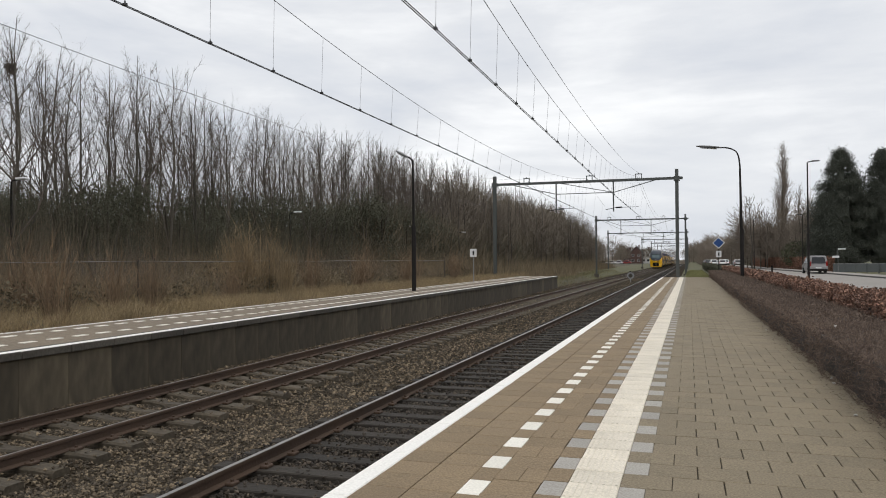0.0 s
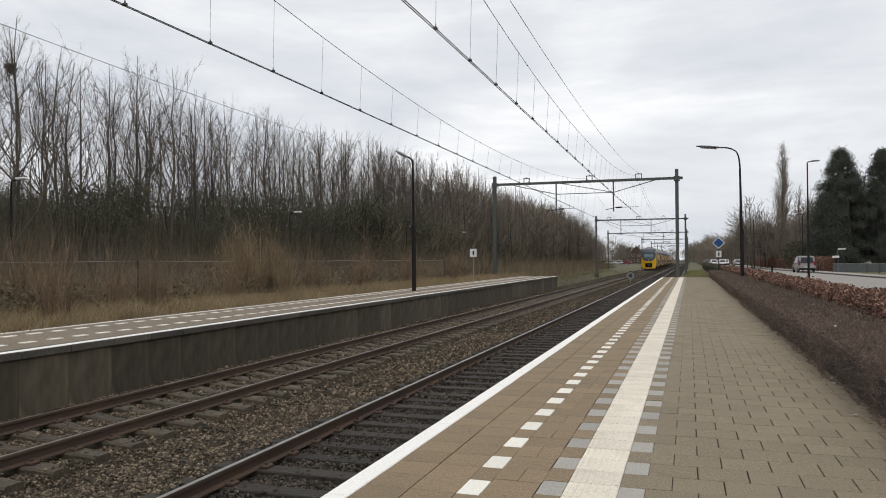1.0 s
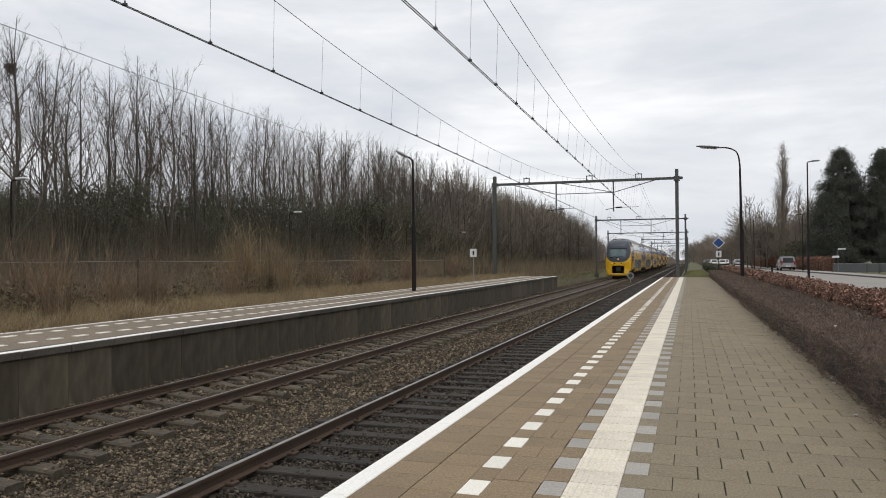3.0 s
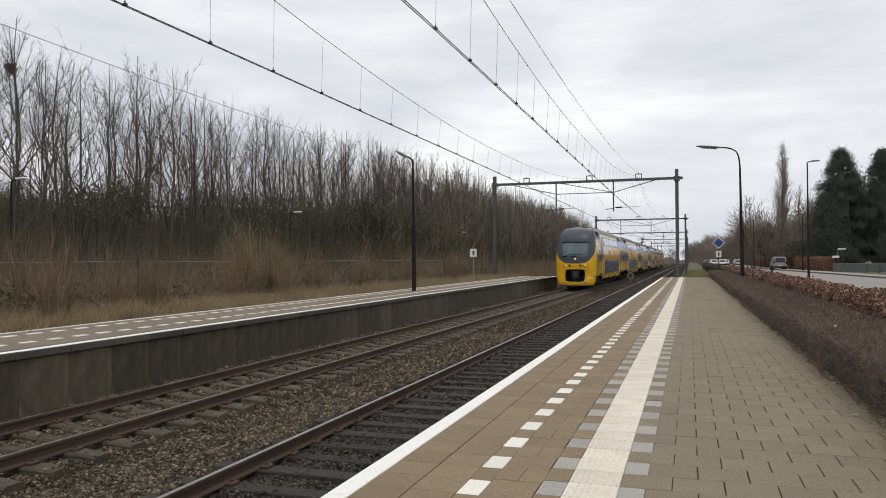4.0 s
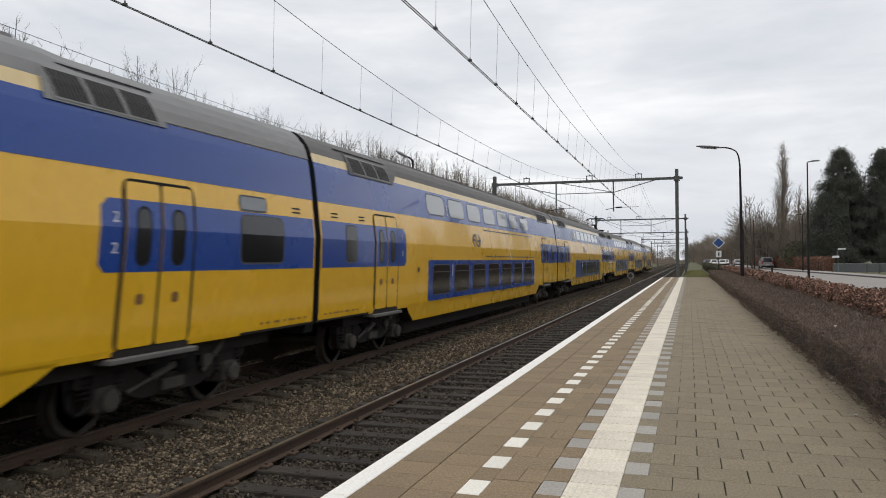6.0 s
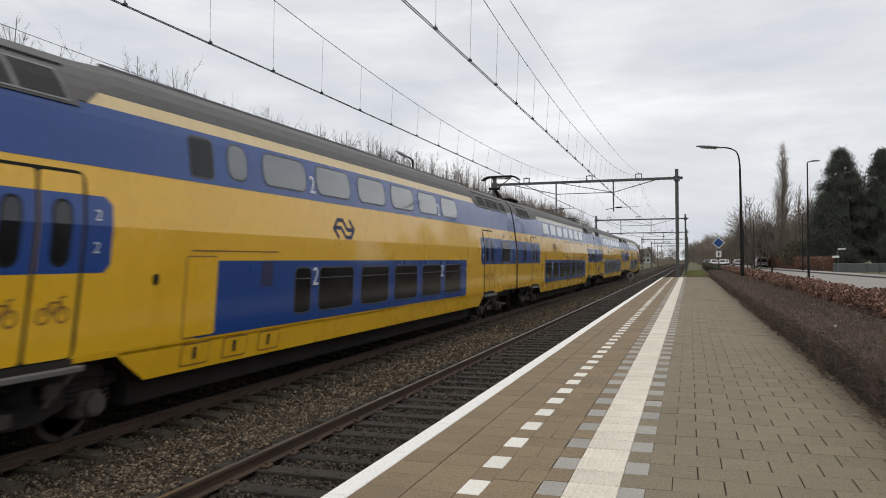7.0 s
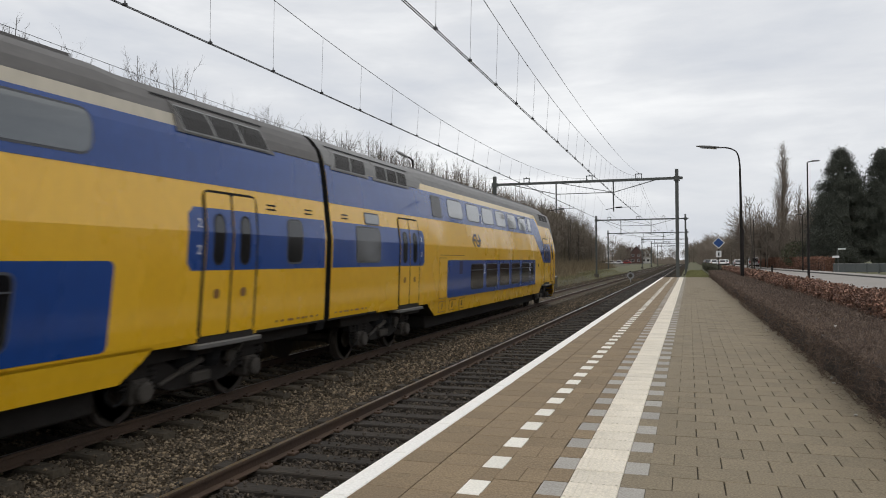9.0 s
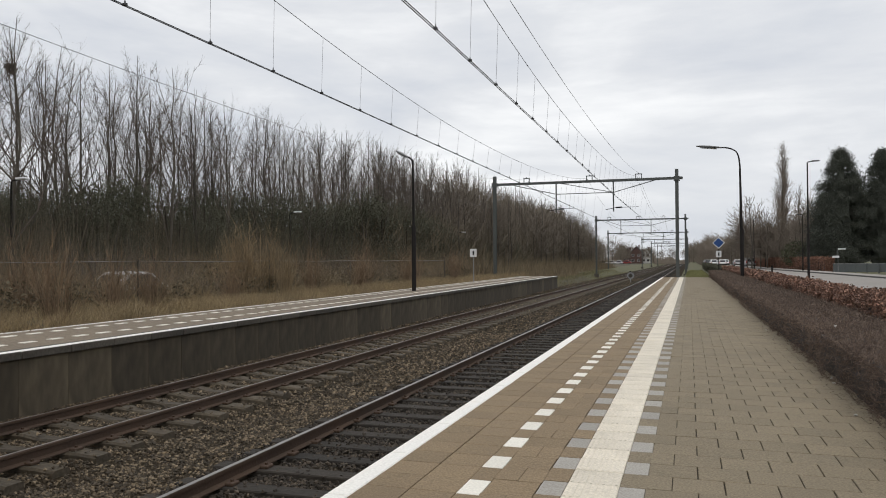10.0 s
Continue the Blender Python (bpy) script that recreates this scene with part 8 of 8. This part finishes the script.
def build_far_side():
    rng = random.Random(17)
    for i, (x, y, h, r) in enumerate(((19.4, 112, 16.2, 5.3), (17.0, 109, 9.8, 2.3), (21.6, 116, 13.4, 3.6), (24.6, 112, 15.9, 4.9), (29.0, 114, 15.9, 4.6), (33.0, 117, 14.5, 3.8), (26.0, 121, 13.0, 3.6))):
        t, l, n = conifer_meshes(500 + i, h, r)
        plant("conifer", "tall dense dark green conifer across the road", "conifer", "conifers across the road", (("trunk", t), ("branchwork", l), ("needles", n)), (x, y, RZ - 0.1), rng.uniform(0, 360))
    pop = tree_meshes(601, 19.6, 0.2, 0.06, 190, 4.6, 20, 8, 3, M["twig_mid"], 0.2)
    plant("poplar", "tall narrow leafless poplar", "tree", "", (("trunk", pop[0]), ("crown", pop[1])), (13.9, 130, RZ - 0.1))
    kinds = [wood_tree(610 + i, 12.0, 1.9, 12, 8, 6, 0.11, M["twig_mid"]) for i in range(2)] + [round_tree(660 + i, 11.5, 900, 0.22, M["twig_mid"]) for i in range(3)]
    for x, y, s in ((15.6, 122, 1.06), (9.3, 124, 0.93), (8.0, 128, 0.86), (17.5, 124, 0.9), (11.2, 134, 0.8), (12.3, 138, 0.85), (10.4, 142, 0.75), (16.0, 132, 0.8), (18.2, 134, 0.9), (13.2, 126, 0.6), (11.9, 129, 0.65), (14.6, 119, 0.55), (15.9, 117, 0.5), (16.6, 127, 0.75), (9.4, 137, 0.7)):
        t, c = rng.choice(kinds)
        plant("bare_tree", "leafless tree behind the brown hedge", "tree", "trees across the road", (("trunk", t), ("crown", c)), (x, y, RZ - 0.1), rng.uniform(0, 360), s)
    # trees along the road towards the horizon
    rest = []
    small = [round_tree(640 + i, 11.0) for i in range(5)]
    for i in range(105):
        y = rng.uniform(210, 340)
        x = rng.uniform(3.2, 9) + (y - 165) * 0.05 * rng.random() + rng.choice((0, 0, 6, 12))
        t, c = rng.choice(small)
        rest.append((t, c, (x, y, 0.4), rng.uniform(0, 360), rng.uniform(0.55, 0.95)))
    for i in range(95):
        y = rng.uniform(380, 520)
        x = rng.uniform(-75, 45)
        t, c = rng.choice(small)
        rest.append((t, c, (x, y, 0.2), rng.uniform(0, 360), rng.uniform(0.7, 1.2)))
    for i in range(26):
        y = rng.uniform(260, 320)
        x = rng.uniform(-48, -30)
        t, c = rng.choice(small)
        rest.append((t, c, (x, y, 0.2), rng.uniform(0, 360), rng.uniform(0.7, 1.15)))
    for i in range(7):
        t, c = rng.choice(small)
        rest.append((t, c, (rng.uniform(-38, -14), rng.uniform(350, 390), 0.2), rng.uniform(0, 360), rng.uniform(0.5, 0.9)))
    thicket("far_trees", "small leafless trees far off along the road and the railway", rest)
    # undergrowth between these trees, and the far treeline
    r = np.random.default_rng(9)

    def growth(name, label, n, x, y, h, rad, spread, material, long=0.45):
        z = np.array([land(a, b) for a, b in zip(x, y)])
        p0 = np.stack([x, y, z + h * r.uniform(0, 1 - long, n)], axis=1)
        d = np.stack([r.normal(0, spread, n) * h * long * 2, r.normal(0, spread, n) * h * long * 2, h * long], axis=1)
        V, F = spikes(p0, p0 + d, rad)
        tagged(raw(name, V.tolist(), F.tolist(), material), label, "scrub", kind="stuff")
    n = 21000
    y = r.uniform(121, 168, n)
    growth("undergrowth", "dense brown twigs between the bare trees across the road", n, np.array([road_edge(float(b)) for b in y]) + r.uniform(3.4, 8.5, n), y, r.uniform(3.0, 9.5, n), 0.030, 0.30, M["twig_mid"], 0.25)
    n = 21000
    y = r.uniform(212, 330, n)
    x = np.where(r.uniform(0, 1, n) < 0.6, 4.2, 12.0) + r.uniform(0, 5.5, n) + 1.5 * np.sin(y * 0.3)
    growth("undergrowth", "dense brown twigs of the trees far along the road", n, x, y, (8.6 + 1.6 * np.sin(y * 0.21) + 1.3 * np.sin(x * 1.3)) * r.uniform(0.45, 1, n), 0.050, 0.30, M["twig_mid"], 0.25)
    n = 20000
    y = r.uniform(430, 560, n)
    x = r.uniform(-150, 70, n)
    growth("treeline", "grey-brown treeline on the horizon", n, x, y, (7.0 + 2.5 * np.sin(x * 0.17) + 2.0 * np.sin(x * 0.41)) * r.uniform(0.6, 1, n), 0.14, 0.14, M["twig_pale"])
    # out of view: belt added to darken what the train's side reflects
    n = 15000
    y = r.uniform(-70, 84, n)
    x = 25.5 + r.uniform(0, 6, n)
    growth("tree_belt", "unseen brown belt of bare trees, added to darken reflections in the train", n, x, y, (8.0 + 2.0 * np.sin(y * 0.23) + 1.4 * np.sin(y * 0.61)) * r.uniform(0.5, 1, n), 0.10, 0.14, M["twig_mid"])
    # pale green bush
    q = r.normal(size=(1400, 3))
    q /= np.linalg.norm(q, axis=1, keepdims=True)
    V, F = leaves(np.array([0, 0, 2.2]) + q * r.uniform(0.6, 1.0, (1400, 1)) * np.array([2.2, 1.8, 2.0]), 0.16, r, 0.6)
    plant("round_shrub", "rounded pale olive shrub behind the brown hedge", "shrub", "", (("foliage", mesh_np("foliage", V, F, M["olive"])),), (14.5, 116.0, RZ), 0, 1.0)
    # brown clipped hedge along the footway
    hd = empty("tall_hedge", (0, 0, 0))
    tagged(hd, "tall clipped red-brown beech hedge along the footway", "hedge")
    ys = np.arange(96, 170.1, 2.0)
    V, F = [], []
    for y in ys:
        x = road_edge(float(y)) + 2.5
        for dx, z in ((0, RZ), (0.02, 1.3), (0.1, 2.2), (0.5, 2.28), (0.9, 2.2), (1.0, RZ)):
            V.append((x + dx, y, z + 0.05 * noise.noise((x, y, z))))
    for j in range(len(ys) - 1):
        for i in range(5):
            F.append((j * 6 + i, j * 6 + i + 1, (j + 1) * 6 + i + 1, (j + 1) * 6 + i))
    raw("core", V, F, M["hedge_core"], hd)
    n = 15000
    y = r.uniform(96, 170, n)
    x = np.array([road_edge(float(b)) for b in y]) + 2.5
    top = r.uniform(0, 1, n) < 0.25
    p = np.stack([np.where(top, x + r.uniform(0, 1, n), x), y, np.where(top, 2.28, r.uniform(RZ, 2.25, n))], axis=1) + r.normal(0, 0.06, (n, 3))
    k = 700
    cap = np.stack([road_edge(96.0) + 2.5 + r.uniform(0, 1, k), 96 + r.normal(0, 0.05, k), r.uniform(RZ, 2.25, k)], axis=1)
    V, F = leaves(np.concatenate([p, cap]), 0.11, r, 0.3)
    tagged(raw("leaves", V.tolist(), F.tolist(), M["beech_dull"], hd, "withered brown leaves"), kind="stuff")


M["olive"] = mat("olive_leaves", (0.10, 0.105, 0.055), (0.06, 0.062, 0.035), 0.8, s1=0.6, s2=4, bump=0.0, vary=0.4, source="island")
M["beech_dull"] = mat("dull_beech_leaves", (0.29, 0.155, 0.105), (0.19, 0.10, 0.068), 0.9, s1=0.8, s2=5, bump=0.0, vary=0.4, source="island")
build_far_side()

# ---- houses beyond the level crossing ----
M["brick"] = mat("far_brick", (0.11, 0.062, 0.052), (0.075, 0.045, 0.038), 0.9, s1=0.5, s2=14, bump=0.2)
M["roof_tile"] = mat("dark_roof_tiles", (0.05, 0.04, 0.04), (0.035, 0.028, 0.028), 0.8, s1=0.8, s2=10, bump=0.3)
M["plaster"] = mat("pale_plaster", (0.55, 0.54, 0.52), (0.45, 0.44, 0.42), 0.85, s1=0.5, s2=10, bump=0.1)


def house(at, w, d, eave, ridge, wall_mat, label):
    h = empty("house", at)
    tagged(h, label, "house", "houses beyond the crossing")
    bm = bmesh.new()
    pts = [(-w / 2, 0), (w / 2, 0), (w / 2, eave), (0, ridge), (-w / 2, eave)]
    prism_y(bm, pts, 0, d)
    part("wall", bm, wall_mat, h, "gabled wall")
    bm = bmesh.new()
    for s in (-1, 1):
        a = [(s * (w / 2 + 0.3), eave - 0.25), (0, ridge + 0.1), (0, ridge + 0.3), (s * (w / 2 + 0.3), eave - 0.05)]
        lo = [bm.verts.new((x, -0.3, z)) for x, z in a]
        hi = [bm.verts.new((x, d + 0.3, z)) for x, z in a]
        for i in range(4):
            bm.faces.new((lo[i], lo[(i + 1) % 4], hi[(i + 1) % 4], hi[i]))
        bm.faces.new(lo)
        bm.faces.new(list(reversed(hi)))
    bmesh.ops.recalc_face_normals(bm, faces=bm.faces[:])
    roof = part("roof", bm, M["roof_tile"], h, "dark tiled pitched roof")
    bm = bmesh.new()
    box(bm, w * 0.12, w * 0.12 + 0.7, d * 0.4, d * 0.4 + 0.7, ridge - 0.5, ridge + 1.0)
    part("chimney", bm, M["brick"], roof)
    for x in (-w * 0.28, w * 0.18):
        for z in (0.9, 3.5):
            if z + 1.3 < ridge - 1:
                bm = bmesh.new()
                box(bm, x - 0.65, x + 0.65, -0.05, 0.02, z, z + 1.35, 0.02)
                wd = part("window", bm, M["plaster"], h, "pale framed window")
                bm = bmesh.new()
                box(bm, x - 0.52, x + 0.52, -0.07, -0.045, z + 0.12, z + 1.23)
                part("pane", bm, M["car_glass"], wd)


house((-26.0, 400, 0.3), 6.2, 9.0, 5.4, 8.7, M["brick"], "dark red-brick house with a dark tiled roof")
house((-21.2, 404, 0.3), 4.6, 8.0, 4.6, 7.6, M["plaster"], "pale plastered house with a dark roof")
house((-31.0, 408, 0.3), 5.0, 9.0, 4.6, 7.8, M["brick"], "dark brick house half hidden by bare trees")


def motions():
    # the train runs towards and past the camera
    starts = [0.0, 27.0, 53.55, 80.1, 106.65, 133.2]
    rows = [(0.0, 195.95), (2.5, 107.95), (4.0, 54.95), (4.5, 37.45), (5.0, 19.3), (5.5, 2.6), (6.8, -43.5), (7.0, -50.75), (7.5, -67.5), (8.0, -85.4), (8.5, -101.8), (9.0, -120.3), (9.5, -136.9), (10.0, -153.6)]
    for c, s in zip(TRAIN, starts):
        walk(c.ob, [(t, pose(XF, y + s, 0)) for t, y in rows])
    # the silver van drives away, the white one passes behind the scrub
    walk(VAN, [(t, pose(x, y, RZ, 0, 0, 3.0)) for t, x, y in VAN_ROWS])
    walk(VAN_BEHIND, [(t, pose(-24.5, 28.7 - 12.0 * (10.0 - t), 0.26)) for t in (0.0, 5.0, 10.0)])


VAN_ROWS = [(0.0, 12.33, 86.0), (2.5, 12.08, 104.0), (5.0, 11.71, 122.5), (7.5, 11.47, 141.0), (10.0, 11.25, 159.0)]
motions()
